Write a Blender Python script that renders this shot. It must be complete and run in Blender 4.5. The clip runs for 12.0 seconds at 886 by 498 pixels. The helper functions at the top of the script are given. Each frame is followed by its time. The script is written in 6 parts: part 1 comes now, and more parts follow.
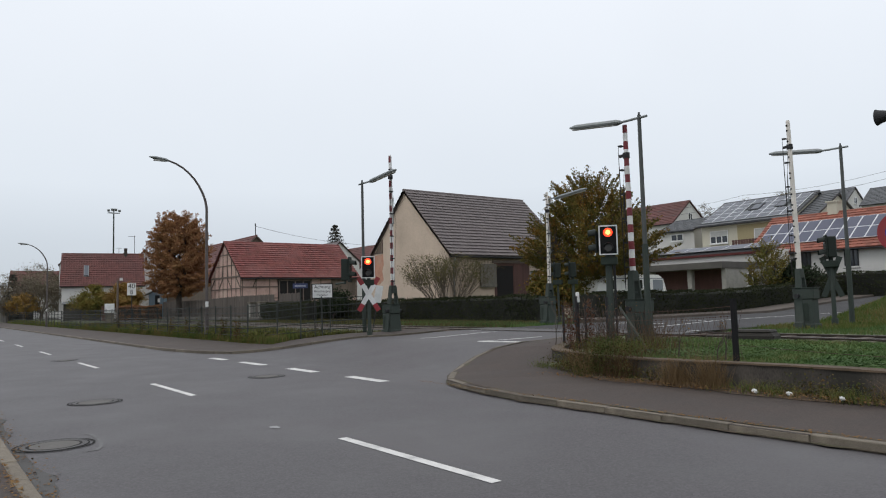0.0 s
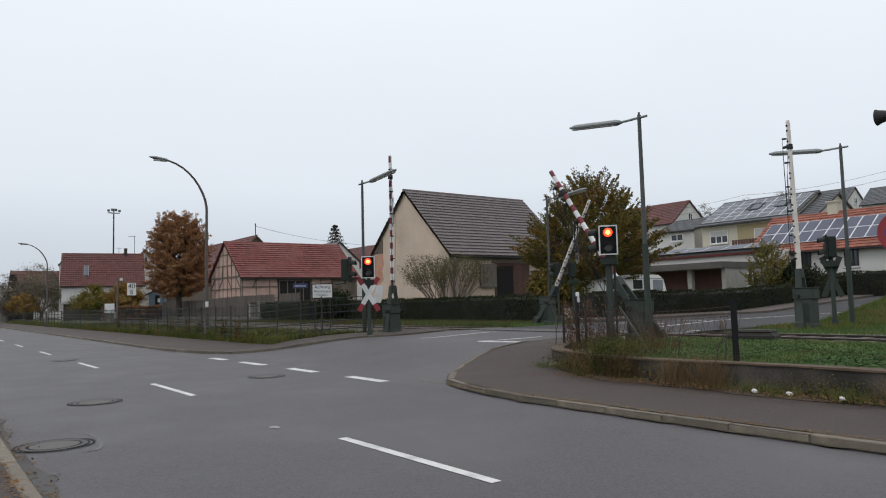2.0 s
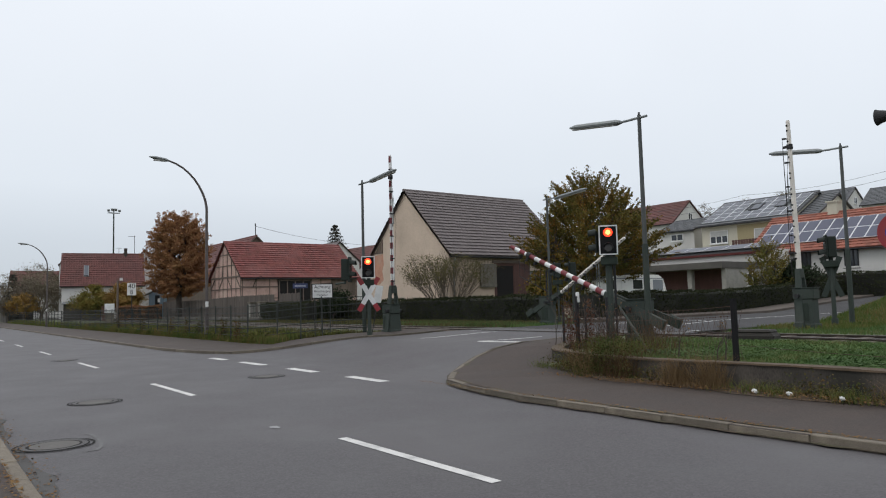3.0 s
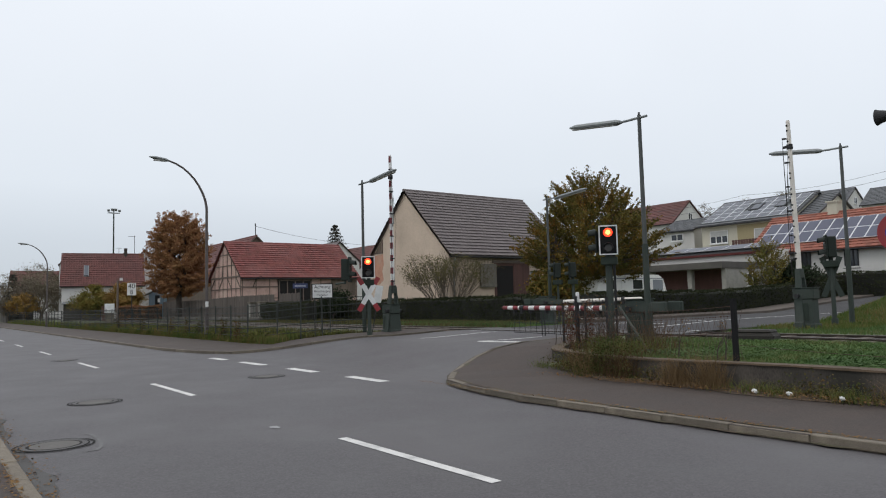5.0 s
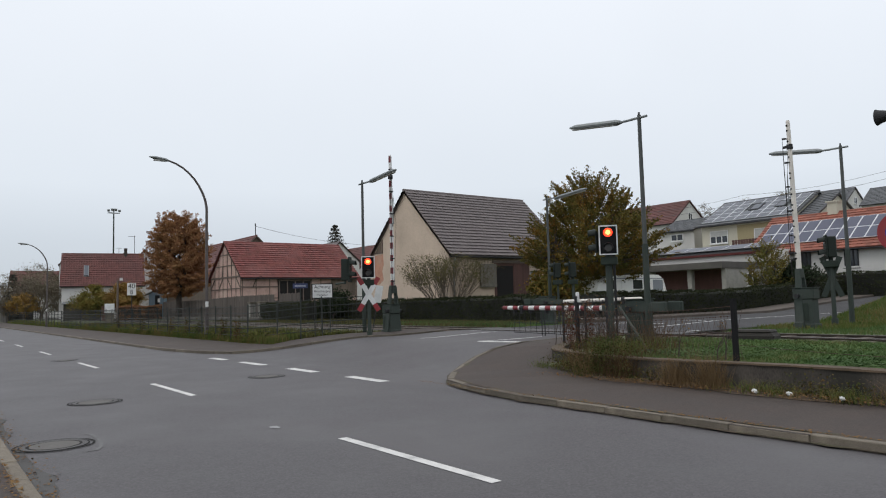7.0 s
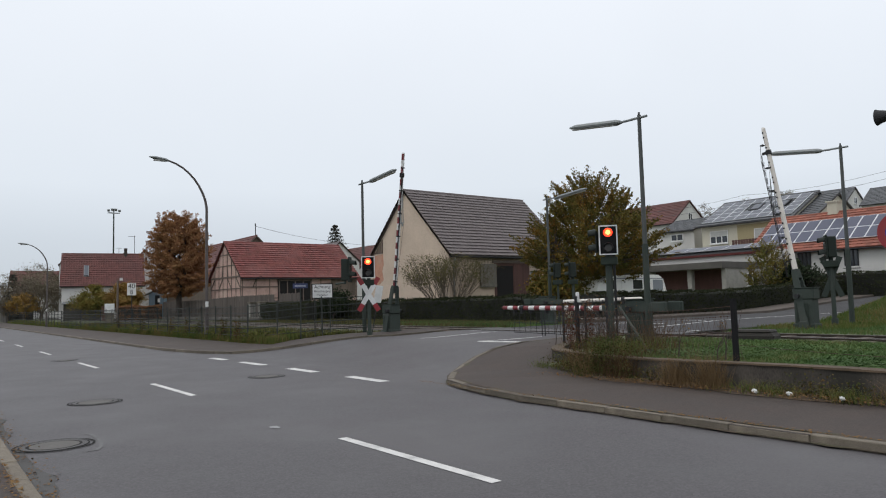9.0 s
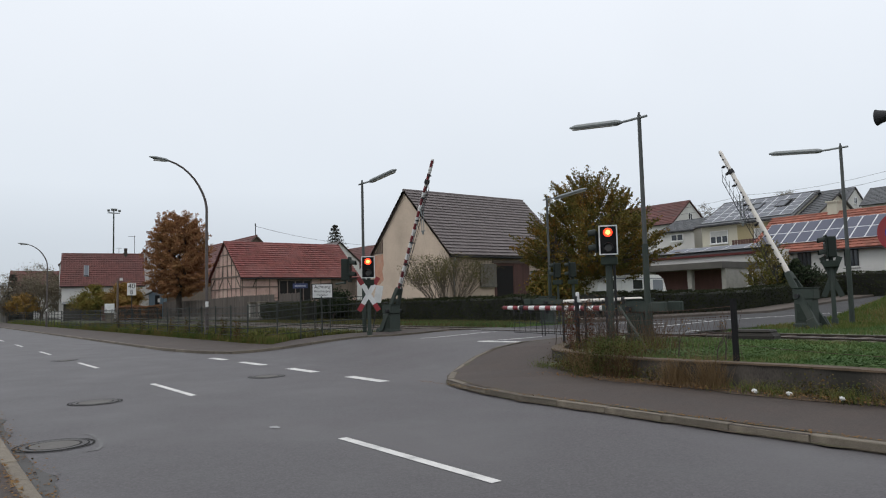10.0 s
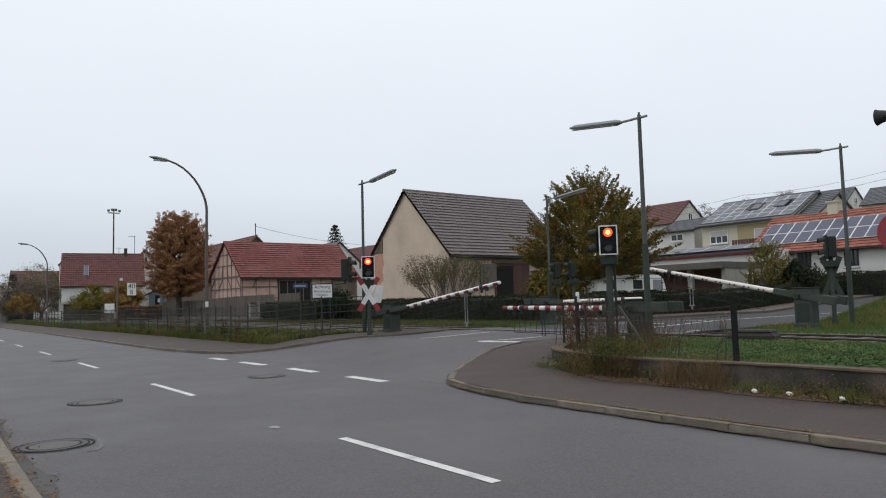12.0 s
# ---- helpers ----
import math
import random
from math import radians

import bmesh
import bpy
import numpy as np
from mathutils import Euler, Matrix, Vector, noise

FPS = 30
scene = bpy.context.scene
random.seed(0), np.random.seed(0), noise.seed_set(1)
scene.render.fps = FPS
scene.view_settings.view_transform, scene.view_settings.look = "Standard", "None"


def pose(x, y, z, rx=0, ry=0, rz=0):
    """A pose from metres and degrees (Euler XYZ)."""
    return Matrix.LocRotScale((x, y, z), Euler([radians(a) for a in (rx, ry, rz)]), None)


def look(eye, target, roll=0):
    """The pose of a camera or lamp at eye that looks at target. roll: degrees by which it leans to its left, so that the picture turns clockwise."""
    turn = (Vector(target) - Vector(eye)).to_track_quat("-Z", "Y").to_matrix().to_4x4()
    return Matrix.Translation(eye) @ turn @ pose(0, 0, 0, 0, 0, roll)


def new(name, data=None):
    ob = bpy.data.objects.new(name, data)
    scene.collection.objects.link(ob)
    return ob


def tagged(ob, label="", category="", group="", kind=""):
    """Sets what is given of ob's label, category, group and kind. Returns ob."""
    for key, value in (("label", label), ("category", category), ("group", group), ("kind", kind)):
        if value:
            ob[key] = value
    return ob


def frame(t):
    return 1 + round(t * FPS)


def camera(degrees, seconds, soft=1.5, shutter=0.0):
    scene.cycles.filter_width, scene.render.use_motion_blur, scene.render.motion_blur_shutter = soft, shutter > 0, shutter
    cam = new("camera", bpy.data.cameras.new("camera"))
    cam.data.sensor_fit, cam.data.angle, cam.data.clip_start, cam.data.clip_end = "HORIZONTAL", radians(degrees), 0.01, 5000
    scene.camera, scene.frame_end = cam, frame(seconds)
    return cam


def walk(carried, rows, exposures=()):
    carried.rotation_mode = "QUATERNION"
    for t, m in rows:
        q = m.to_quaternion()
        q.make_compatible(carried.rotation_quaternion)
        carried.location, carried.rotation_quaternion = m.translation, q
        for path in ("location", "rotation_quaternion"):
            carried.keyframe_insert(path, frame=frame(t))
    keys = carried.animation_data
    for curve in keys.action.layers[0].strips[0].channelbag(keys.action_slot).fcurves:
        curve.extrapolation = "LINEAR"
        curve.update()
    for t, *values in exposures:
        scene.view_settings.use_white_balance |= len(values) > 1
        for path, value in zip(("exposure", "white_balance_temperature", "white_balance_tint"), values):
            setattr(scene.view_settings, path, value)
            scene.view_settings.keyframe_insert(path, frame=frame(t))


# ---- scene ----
# ---- camera: stands still on the near pavement ----
cam = camera(64.6, 12.0, soft=1.1)
EYE = (0.0, 0.0, 1.72)
AIM = (-7.972, 6.036, 1.72 + 10 * math.tan(0.0752))
walk(cam, [(0.0, look(EYE, AIM, -1.455)), (12.0, look(EYE, AIM, -1.455))], [(0.0, 0.0), (12.0, 0.0)])

# ---- world: overcast autumn sky, brighter towards the zenith, and a faint wide sun behind the cloud ----
world = bpy.data.worlds.new("overcast")
scene.world = world
world.use_nodes = True
wn, wl = world.node_tree.nodes, world.node_tree.links
wn.clear()
w_out = wn.new("ShaderNodeOutputWorld")
w_bg = wn.new("ShaderNodeBackground")
w_sky = wn.new("ShaderNodeTexSky")
w_sky.sky_type = "NISHITA"
w_sky.sun_disc = False
w_sky.sun_elevation, w_sky.sun_rotation = radians(38), radians(150)
w_co = wn.new("ShaderNodeTexCoord")
w_sep = wn.new("ShaderNodeSeparateXYZ")
w_ramp = wn.new("ShaderNodeValToRGB")
w_ramp.color_ramp.elements[0].position = 0.02
w_ramp.color_ramp.elements[0].color = (0.50, 0.55, 0.605, 1)
w_ramp.color_ramp.elements[1].position = 1.0
w_ramp.color_ramp.elements[1].color = (1.22, 1.24, 1.28, 1)
e = w_ramp.color_ramp.elements.new(0.16)
e.color = (0.68, 0.73, 0.79, 1)
e = w_ramp.color_ramp.elements.new(0.09)
e.color = (0.57, 0.62, 0.68, 1)
e = w_ramp.color_ramp.elements.new(0.4)
e.color = (0.80, 0.84, 0.90, 1)
w_noise = wn.new("ShaderNodeTexNoise")
w_noise.inputs["Scale"].default_value = 2.2
w_noise.inputs["Detail"].default_value = 4
w_map = wn.new("ShaderNodeMapRange")
w_map.inputs["To Min"].default_value, w_map.inputs["To Max"].default_value = 0.94, 1.06
w_mul = wn.new("ShaderNodeVectorMath")
w_mul.operation = "SCALE"
w_mix = wn.new("ShaderNodeMix")
w_mix.data_type = "RGBA"
w_scale = wn.new("ShaderNodeVectorMath")
w_scale.operation = "SCALE"
w_scale.inputs["Scale"].default_value = 0.06
w_mix.inputs["Factor"].default_value = 0.06
wl.new(w_co.outputs["Generated"], w_sep.inputs[0])
wl.new(w_sep.outputs["Z"], w_ramp.inputs[0])
wl.new(w_co.outputs["Generated"], w_noise.inputs["Vector"])
wl.new(w_noise.outputs[0], w_map.inputs["Value"])
wl.new(w_ramp.outputs[0], w_mul.inputs[0])
wl.new(w_map.outputs[0], w_mul.inputs["Scale"])
wl.new(w_sky.outputs[0], w_scale.inputs[0])
wl.new(w_mul.outputs[0], w_mix.inputs["A"])
wl.new(w_scale.outputs[0], w_mix.inputs["B"])
wl.new(w_mix.outputs["Result"], w_bg.inputs["Color"])
wl.new(w_bg.outputs[0], w_out.inputs[0])
w_bg.inputs["Strength"].default_value = 1.15
sun = new("sun", bpy.data.lights.new("sun", "SUN"))
sun.data.energy, sun.data.angle, sun.data.color = 0.5, radians(25), (1.0, 0.97, 0.93)
sun.matrix_world = look((0, 0, 60), (25, 40, 0))

# ---- materials ----
MATS = {}


def mat(name, color, rough=0.8, metal=0.0, spots=0.25, scale=6.0, fine=60.0, bump=0.3, dirt=None, dirt_amount=0.4, island=0.0, random_tint=0.0, stretch=(1, 1, 1), depth=0.01, spec=0.5, speck=0.0):
    """A surface with coarse and fine variation, optional dirt patches, relief, and a tint by piece."""
    if name in MATS:
        return MATS[name]
    m = bpy.data.materials.new(name)
    m.use_nodes = True
    n, l = m.node_tree.nodes, m.node_tree.links
    b = n["Principled BSDF"]
    b.inputs["Metallic"].default_value = metal
    b.inputs["Specular IOR Level"].default_value = spec
    co = n.new("ShaderNodeTexCoord")
    mp = n.new("ShaderNodeMapping")
    mp.inputs["Scale"].default_value = stretch
    l.new(co.outputs["Object"], mp.inputs[0])
    n1, n2 = n.new("ShaderNodeTexNoise"), n.new("ShaderNodeTexNoise")
    n1.inputs["Scale"].default_value, n1.inputs["Detail"].default_value = scale, 6
    n2.inputs["Scale"].default_value, n2.inputs["Detail"].default_value = fine, 3
    l.new(mp.outputs[0], n1.inputs["Vector"])
    l.new(mp.outputs[0], n2.inputs["Vector"])
    add = n.new("ShaderNodeMath")
    add.operation = "MULTIPLY_ADD"
    add.inputs[1].default_value = 0.5
    l.new(n2.outputs[0], add.inputs[0])
    half = n.new("ShaderNodeMath")
    half.operation = "MULTIPLY"
    half.inputs[1].default_value = 0.5
    l.new(n1.outputs[0], half.inputs[0])
    l.new(half.outputs[0], add.inputs[2])
    rng = n.new("ShaderNodeMapRange")
    rng.inputs["From Min"].default_value, rng.inputs["From Max"].default_value = 0.3, 0.7
    rng.inputs["To Min"].default_value, rng.inputs["To Max"].default_value = 1 - spots, 1 + spots
    l.new(add.outputs[0], rng.inputs["Value"])
    value = rng.outputs[0]
    for amount, source in ((island, "geo"), (random_tint, "info")):
        if amount:
            s = n.new("ShaderNodeNewGeometry") if source == "geo" else n.new("ShaderNodeObjectInfo")
            r2 = n.new("ShaderNodeMapRange")
            r2.inputs["To Min"].default_value, r2.inputs["To Max"].default_value = 1 - amount, 1 + amount
            l.new(s.outputs["Random Per Island" if source == "geo" else "Random"], r2.inputs["Value"])
            mu = n.new("ShaderNodeMath")
            mu.operation = "MULTIPLY"
            l.new(value, mu.inputs[0])
            l.new(r2.outputs[0], mu.inputs[1])
            value = mu.outputs[0]
    if speck:
        n4 = n.new("ShaderNodeTexVoronoi")
        n4.inputs["Scale"].default_value = 50
        l.new(co.outputs["Object"], n4.inputs["Vector"])
        r4 = n.new("ShaderNodeMapRange")
        r4.inputs["To Min"].default_value, r4.inputs["To Max"].default_value = 1 - speck, 1 + speck
        l.new(n4.outputs["Color"], r4.inputs["Value"])
        m4 = n.new("ShaderNodeMath")
        m4.operation = "MULTIPLY"
        l.new(value, m4.inputs[0])
        l.new(r4.outputs[0], m4.inputs[1])
        value = m4.outputs[0]
    sc = n.new("ShaderNodeVectorMath")
    sc.operation = "SCALE"
    sc.inputs[0].default_value = color
    l.new(value, sc.inputs["Scale"])
    out = sc.outputs[0]
    if dirt:
        n3 = n.new("ShaderNodeTexNoise")
        n3.inputs["Scale"].default_value, n3.inputs["Detail"].default_value = scale * 0.37, 8
        l.new(mp.outputs[0], n3.inputs["Vector"])
        r3 = n.new("ShaderNodeMapRange")
        r3.inputs["From Min"].default_value, r3.inputs["From Max"].default_value = 0.48, 0.68
        r3.inputs["To Max"].default_value = dirt_amount
        l.new(n3.outputs[0], r3.inputs["Value"])
        mx = n.new("ShaderNodeMix")
        mx.data_type = "RGBA"
        l.new(r3.outputs[0], mx.inputs["Factor"])
        l.new(out, mx.inputs["A"])
        mx.inputs["B"].default_value = (*dirt, 1)
        out = mx.outputs["Result"]
    l.new(out, b.inputs["Base Color"])
    rr = n.new("ShaderNodeMapRange")
    rr.inputs["To Min"].default_value, rr.inputs["To Max"].default_value = max(rough - 0.12, 0.03), min(rough + 0.12, 1)
    l.new(n1.outputs[0], rr.inputs["Value"])
    l.new(rr.outputs[0], b.inputs["Roughness"])
    if bump:
        bp = n.new("ShaderNodeBump")
        bp.inputs["Strength"].default_value, bp.inputs["Distance"].default_value = bump, depth
        l.new(add.outputs[0], bp.inputs["Height"])
        l.new(bp.outputs[0], b.inputs["Normal"])
    MATS[name] = m
    return m


def leaf_mat(name, colors, rough=0.9):
    """Foliage whose leaves vary between the given colours, one tint a leaf."""
    if name in MATS:
        return MATS[name]
    m = bpy.data.materials.new(name)
    m.use_nodes = True
    n, l = m.node_tree.nodes, m.node_tree.links
    b = n["Principled BSDF"]
    b.inputs["Roughness"].default_value = rough
    b.inputs["Specular IOR Level"].default_value = 0.06
    g = n.new("ShaderNodeNewGeometry")
    co = n.new("ShaderNodeTexCoord")
    nz = n.new("ShaderNodeTexNoise")
    nz.inputs["Scale"].default_value, nz.inputs["Detail"].default_value = 0.8, 3
    l.new(co.outputs["Object"], nz.inputs["Vector"])
    mm = n.new("ShaderNodeMath")
    mm.operation = "MULTIPLY_ADD"
    mm.inputs[1].default_value = 0.55
    l.new(g.outputs["Random Per Island"], mm.inputs[0])
    m2 = n.new("ShaderNodeMath")
    m2.operation = "MULTIPLY_ADD"
    m2.inputs[1].default_value, m2.inputs[2].default_value = 1.4, -0.45
    l.new(nz.outputs[0], m2.inputs[0])
    l.new(m2.outputs[0], mm.inputs[2])
    ramp = n.new("ShaderNodeValToRGB")
    els = ramp.color_ramp.elements
    els[0].color, els[1].color = (*colors[0], 1), (*colors[-1], 1)
    for i, c in enumerate(colors[1:-1]):
        els.new((i + 1) / (len(colors) - 1)).color = (*c, 1)
    l.new(mm.outputs[0], ramp.inputs[0])
    l.new(ramp.outputs[0], b.inputs["Base Color"])
    MATS[name] = m
    return m


def glow_mat(name, color, strength):
    m = bpy.data.materials.new(name)
    m.use_nodes = True
    b = m.node_tree.nodes["Principled BSDF"]
    b.inputs["Base Color"].default_value = (*color, 1)
    b.inputs["Emission Color"].default_value = (*color, 1)
    b.inputs["Emission Strength"].default_value = strength
    return m


def glass_mat(name, color, rough=0.08):
    m = bpy.data.materials.new(name)
    m.use_nodes = True
    b = m.node_tree.nodes["Principled BSDF"]
    b.inputs["Base Color"].default_value = (*color, 1)
    b.inputs["Roughness"].default_value = rough
    b.inputs["Specular IOR Level"].default_value = 0.7
    return m


ASPHALT = mat("asphalt", (0.0475, 0.0425, 0.0455), 0.62, spec=0.6, speck=0.5, spots=0.3, scale=0.9, fine=48, bump=0.5, depth=0.006, dirt=(0.0695, 0.0648, 0.067), dirt_amount=0.75)
ASPHALT_SIDE = mat("asphalt_side_road", (0.058, 0.057, 0.059), 0.85, spec=0.12, speck=0.3, spots=0.3, scale=0.7, fine=48, bump=0.5, depth=0.006, dirt=(0.09, 0.09, 0.092), dirt_amount=0.5)
PAVING = mat("pavement_asphalt", (0.045, 0.033, 0.028), 0.82, spec=0.4, speck=0.3, spots=0.36, scale=1.3, fine=50, bump=0.4, depth=0.008, dirt=(0.060, 0.045, 0.037), dirt_amount=0.7)
KERB = mat("kerb_stone", (0.132, 0.112, 0.086), 0.9, spots=0.42, scale=5, fine=90, bump=0.4, dirt=(0.062, 0.05, 0.036), dirt_amount=0.85, random_tint=0.22)
PAINT = mat("road_paint", (0.56, 0.55, 0.53), 0.6, spots=0.14, scale=8, fine=90, bump=0.15, dirt=(0.22, 0.22, 0.22), dirt_amount=0.6)
PAINT_WORN = mat("road_paint_worn", (0.26, 0.26, 0.26), 0.65, spots=0.3, scale=4, fine=60, bump=0.15, dirt=(0.16, 0.16, 0.16), dirt_amount=0.9)
SOIL = mat("soil_and_turf", (0.070, 0.085, 0.032), 0.95, spots=0.4, scale=0.7, fine=14, bump=0.6, depth=0.05, dirt=(0.10, 0.082, 0.05), dirt_amount=0.7)
BALLAST = mat("ballast", (0.038, 0.032, 0.027), 0.95, spots=0.45, scale=6, fine=26, bump=1.0, depth=0.04)
CONCRETE = mat("old_concrete", (0.060, 0.050, 0.041), 0.9, spots=0.6, scale=3.2, stretch=(1, 1, 0.45), fine=40, bump=0.5, dirt=(0.016, 0.016, 0.012), dirt_amount=0.85)
CONCRETE_CAP = mat("mossy_cap", (0.075, 0.05, 0.03), 0.95, spots=0.35, scale=3, fine=40, bump=0.6, dirt=(0.032, 0.032, 0.014), dirt_amount=0.7)
RAIL = mat("rail_steel", (0.05, 0.038, 0.03), 0.6, metal=0.4, spots=0.3)
RAIL_TOP = mat("rail_running_top", (0.16, 0.155, 0.15), 0.5, metal=0.6, spots=0.15)
GREEN = mat("dark_green_paint", (0.028, 0.038, 0.031), 0.7, spec=0.2, spots=0.25, scale=3, fine=50, bump=0.15, dirt=(0.05, 0.055, 0.047), dirt_amount=0.4)
GREY_GREEN = mat("grey_green_paint", (0.044, 0.055, 0.048), 0.7, spec=0.2, spots=0.2, scale=3, fine=50, bump=0.15, dirt=(0.075, 0.078, 0.068), dirt_amount=0.4)
STEEL = mat("galvanised_steel", (0.20, 0.215, 0.215), 0.55, metal=0.3, spots=0.2, scale=5)
DARK_STEEL = mat("dark_steel", (0.030, 0.030, 0.032), 0.65, spots=0.25, spec=0.2)
RED = mat("signal_red", (0.25, 0.018, 0.025), 0.5, spots=0.15, bump=0.1, dirt=(0.2, 0.04, 0.04))
WHITE = mat("signal_white", (0.66, 0.66, 0.65), 0.55, spots=0.1, bump=0.1, dirt=(0.42, 0.41, 0.38), dirt_amount=0.5)
CREAM = mat("bar_back_cream", (0.66, 0.62, 0.57), 0.6, spots=0.1, dirt=(0.45, 0.4, 0.36), dirt_amount=0.4)
BLACK = mat("matt_black", (0.013, 0.013, 0.014), 0.8, spots=0.2, spec=0.15)
LENS_DARK = glass_mat("unlit_lens", (0.02, 0.014, 0.008), 0.25)
RED_GLOW = glow_mat("lit_red_lens", (1.0, 0.035, 0.012), 4.5)
CORE_GLOW = glow_mat("lit_red_core", (1.0, 0.26, 0.06), 6.0)

# ---- mesh helpers ----
def smooth(a, b, x):
    t = min(max((x - a) / (b - a), 0.0), 1.0)
    return t * t * (3 - 2 * t)


class Shape:
    """Gathers points and faces of one mesh."""

    def __init__(self):
        self.v, self.f = [], []

    def add(self, verts, faces):
        o = len(self.v)
        self.v.extend(tuple(p) for p in verts)
        self.f.extend(tuple(i + o for i in f) for f in faces)
        return self

    def box(self, c, s, m=None, bev=0.0):
        x, y, z = (a / 2 for a in s)
        cs = [(i * x, j * y, k * z) for i in (-1, 1) for j in (-1, 1) for k in (-1, 1)]
        fs = [(0, 1, 3, 2), (4, 6, 7, 5), (0, 4, 5, 1), (2, 3, 7, 6), (0, 2, 6, 4), (1, 5, 7, 3)]
        if bev:
            b = bmesh.new()
            vs = [b.verts.new(p) for p in cs]
            for f in fs:
                b.faces.new([vs[i] for i in f])
            bmesh.ops.bevel(b, geom=list(b.edges), offset=min(bev, min(s) * 0.45), segments=1, affect="EDGES")
            b.verts.index_update()
            cs, fs = [tuple(p.co) for p in b.verts], [[p.index for p in f.verts] for f in b.faces]
            b.free()
        t = Matrix.Translation(c) @ m if m else Matrix.Translation(c)
        return self.add([t @ Vector(p) for p in cs], fs)

    def tube(self, p, q, r, r2=None, n=10, caps=True):
        p, q = Vector(p), Vector(q)
        r2 = r if r2 is None else r2
        a = (q - p).normalized()
        u = a.orthogonal().normalized()
        w = a.cross(u)
        ring = [(u * math.cos(2 * math.pi * i / n) + w * math.sin(2 * math.pi * i / n)) for i in range(n)]
        vs = [p + d * r for d in ring] + [q + d * r2 for d in ring]
        fs = [(i, (i + 1) % n, n + (i + 1) % n, n + i) for i in range(n)]
        if caps:
            fs += [tuple(range(n - 1, -1, -1)), tuple(range(n, 2 * n))]
        return self.add(vs, fs)

    def path(self, pts, radii, n=8):
        """A tube along several points."""
        for i in range(len(pts) - 1):
            self.tube(pts[i], pts[i + 1], radii[i], radii[i + 1], n, caps=i in (0, len(pts) - 2))
        return self

    def prism(self, poly, lo, hi, axis="z"):
        """A flat outline drawn out along one axis."""
        n = len(poly)
        put = {"z": lambda a, b, c: (a, b, c), "y": lambda a, b, c: (a, c, b), "x": lambda a, b, c: (c, a, b)}[axis]
        vs = [put(a, b, lo) for a, b in poly] + [put(a, b, hi) for a, b in poly]
        fs = [tuple(range(n - 1, -1, -1)), tuple(range(n, 2 * n))] + [(i, (i + 1) % n, n + (i + 1) % n, n + i) for i in range(n)]
        return self.add(vs, fs)

    def mesh(self, name, material, shade=False):
        me = bpy.data.meshes.new(name)
        me.from_pydata(self.v, [], self.f)
        b = bmesh.new()
        b.from_mesh(me)
        bmesh.ops.recalc_face_normals(b, faces=b.faces)
        b.to_mesh(me)
        b.free()
        me.materials.append(material)
        if shade:
            me.polygons.foreach_set("use_smooth", [True] * len(me.polygons))
        return me


def part(name, shape, material, parent=None, label="", shade=False, raw=False):
    if raw:
        me = bpy.data.meshes.new(name)
        me.from_pydata(shape.v, [], shape.f)
        me.materials.append(material)
    else:
        me = shape.mesh(name, material, shade)
    ob = new(name, me)
    ob.parent = parent
    if label:
        tagged(ob, label)
    return ob


def thing(name, label, category, m=None, group="", kind=""):
    ob = new(name)
    ob.empty_display_size = 0.2
    if m is not None:
        ob.matrix_world = m
    return tagged(ob, label, category, group, kind)


# ---- lie of the land: main road along x, railway and side road beyond it ----
def ramp_z(y):
    """Height of the side road as it climbs from the main road to the rails."""
    return 0.5 * smooth(8.9, 13.6, y) + 0.1 * smooth(13.6, 16.6, y)


def land(x, y):
    hill = smooth(-85, -50, x)
    z = ramp_z(y) if y < 24 else 0.6
    if x > -11.5 and y < 17:
        z = max(z, 0.52 + 0.08 * smooth(11, 16, y)) if y > 11.1 else 0.0
    if y > 26:
        road = smooth(-13.2, -11.7, x)
        z += (0.16 * min(y - 26, 6) + 0.09 * max(0, min(y, 60) - 32)) * road
        z += 0.05 * max(0, y - 40) * hill * (1 - road) + 0.0011 * max(0, y - 62) ** 2 * hill * (1 if y < 170 else 0)
        if y >= 170:
            z += 0.0011 * 108 ** 2 * hill
    if y < 0.9:
        z = 0.0
    return z


def sheet(name, xs, ys, zf, material, label, category, kind="structure"):
    s = Shape()
    s.v = [(x, y, zf(x, y)) for y in ys for x in xs]
    n = len(xs)
    s.f = [(j * n + i, j * n + i + 1, (j + 1) * n + i + 1, (j + 1) * n + i) for j in range(len(ys) - 1) for i in range(n - 1)]
    return tagged(part(name, s, material, raw=True), label, category, kind=kind)


def steps(*stops):
    """Numbers from stop to stop: (start, step), ..., (end,)."""
    out = []
    for (a, st), nxt in zip(stops[:-1], stops[1:]):
        k = max(1, round((nxt[0] - a) / st))
        out += [a + (nxt[0] - a) * i / k for i in range(k)]
    return out + [stops[-1][0]]


xs = steps((-1500, 120), (-300, 20), (-120, 4), (-60, 1.5), (8, 8), (60, 60), (1200,))
ys = steps((-600, 100), (-20, 4), (0.5, 0.45), (8.6, 0.4), (26, 1.5), (70, 6), (180, 60), (1500,))
sheet("ground", xs, ys, lambda x, y: land(x, y) - 0.06, SOIL, "rough autumn turf and soil between roads and houses", "ground")

FAR_R, FAR_L, NEAR = 8.5, 8.8, 0.95


def far_edge(x):
    return FAR_L + (FAR_R - FAR_L) * smooth(-26, -13, x)


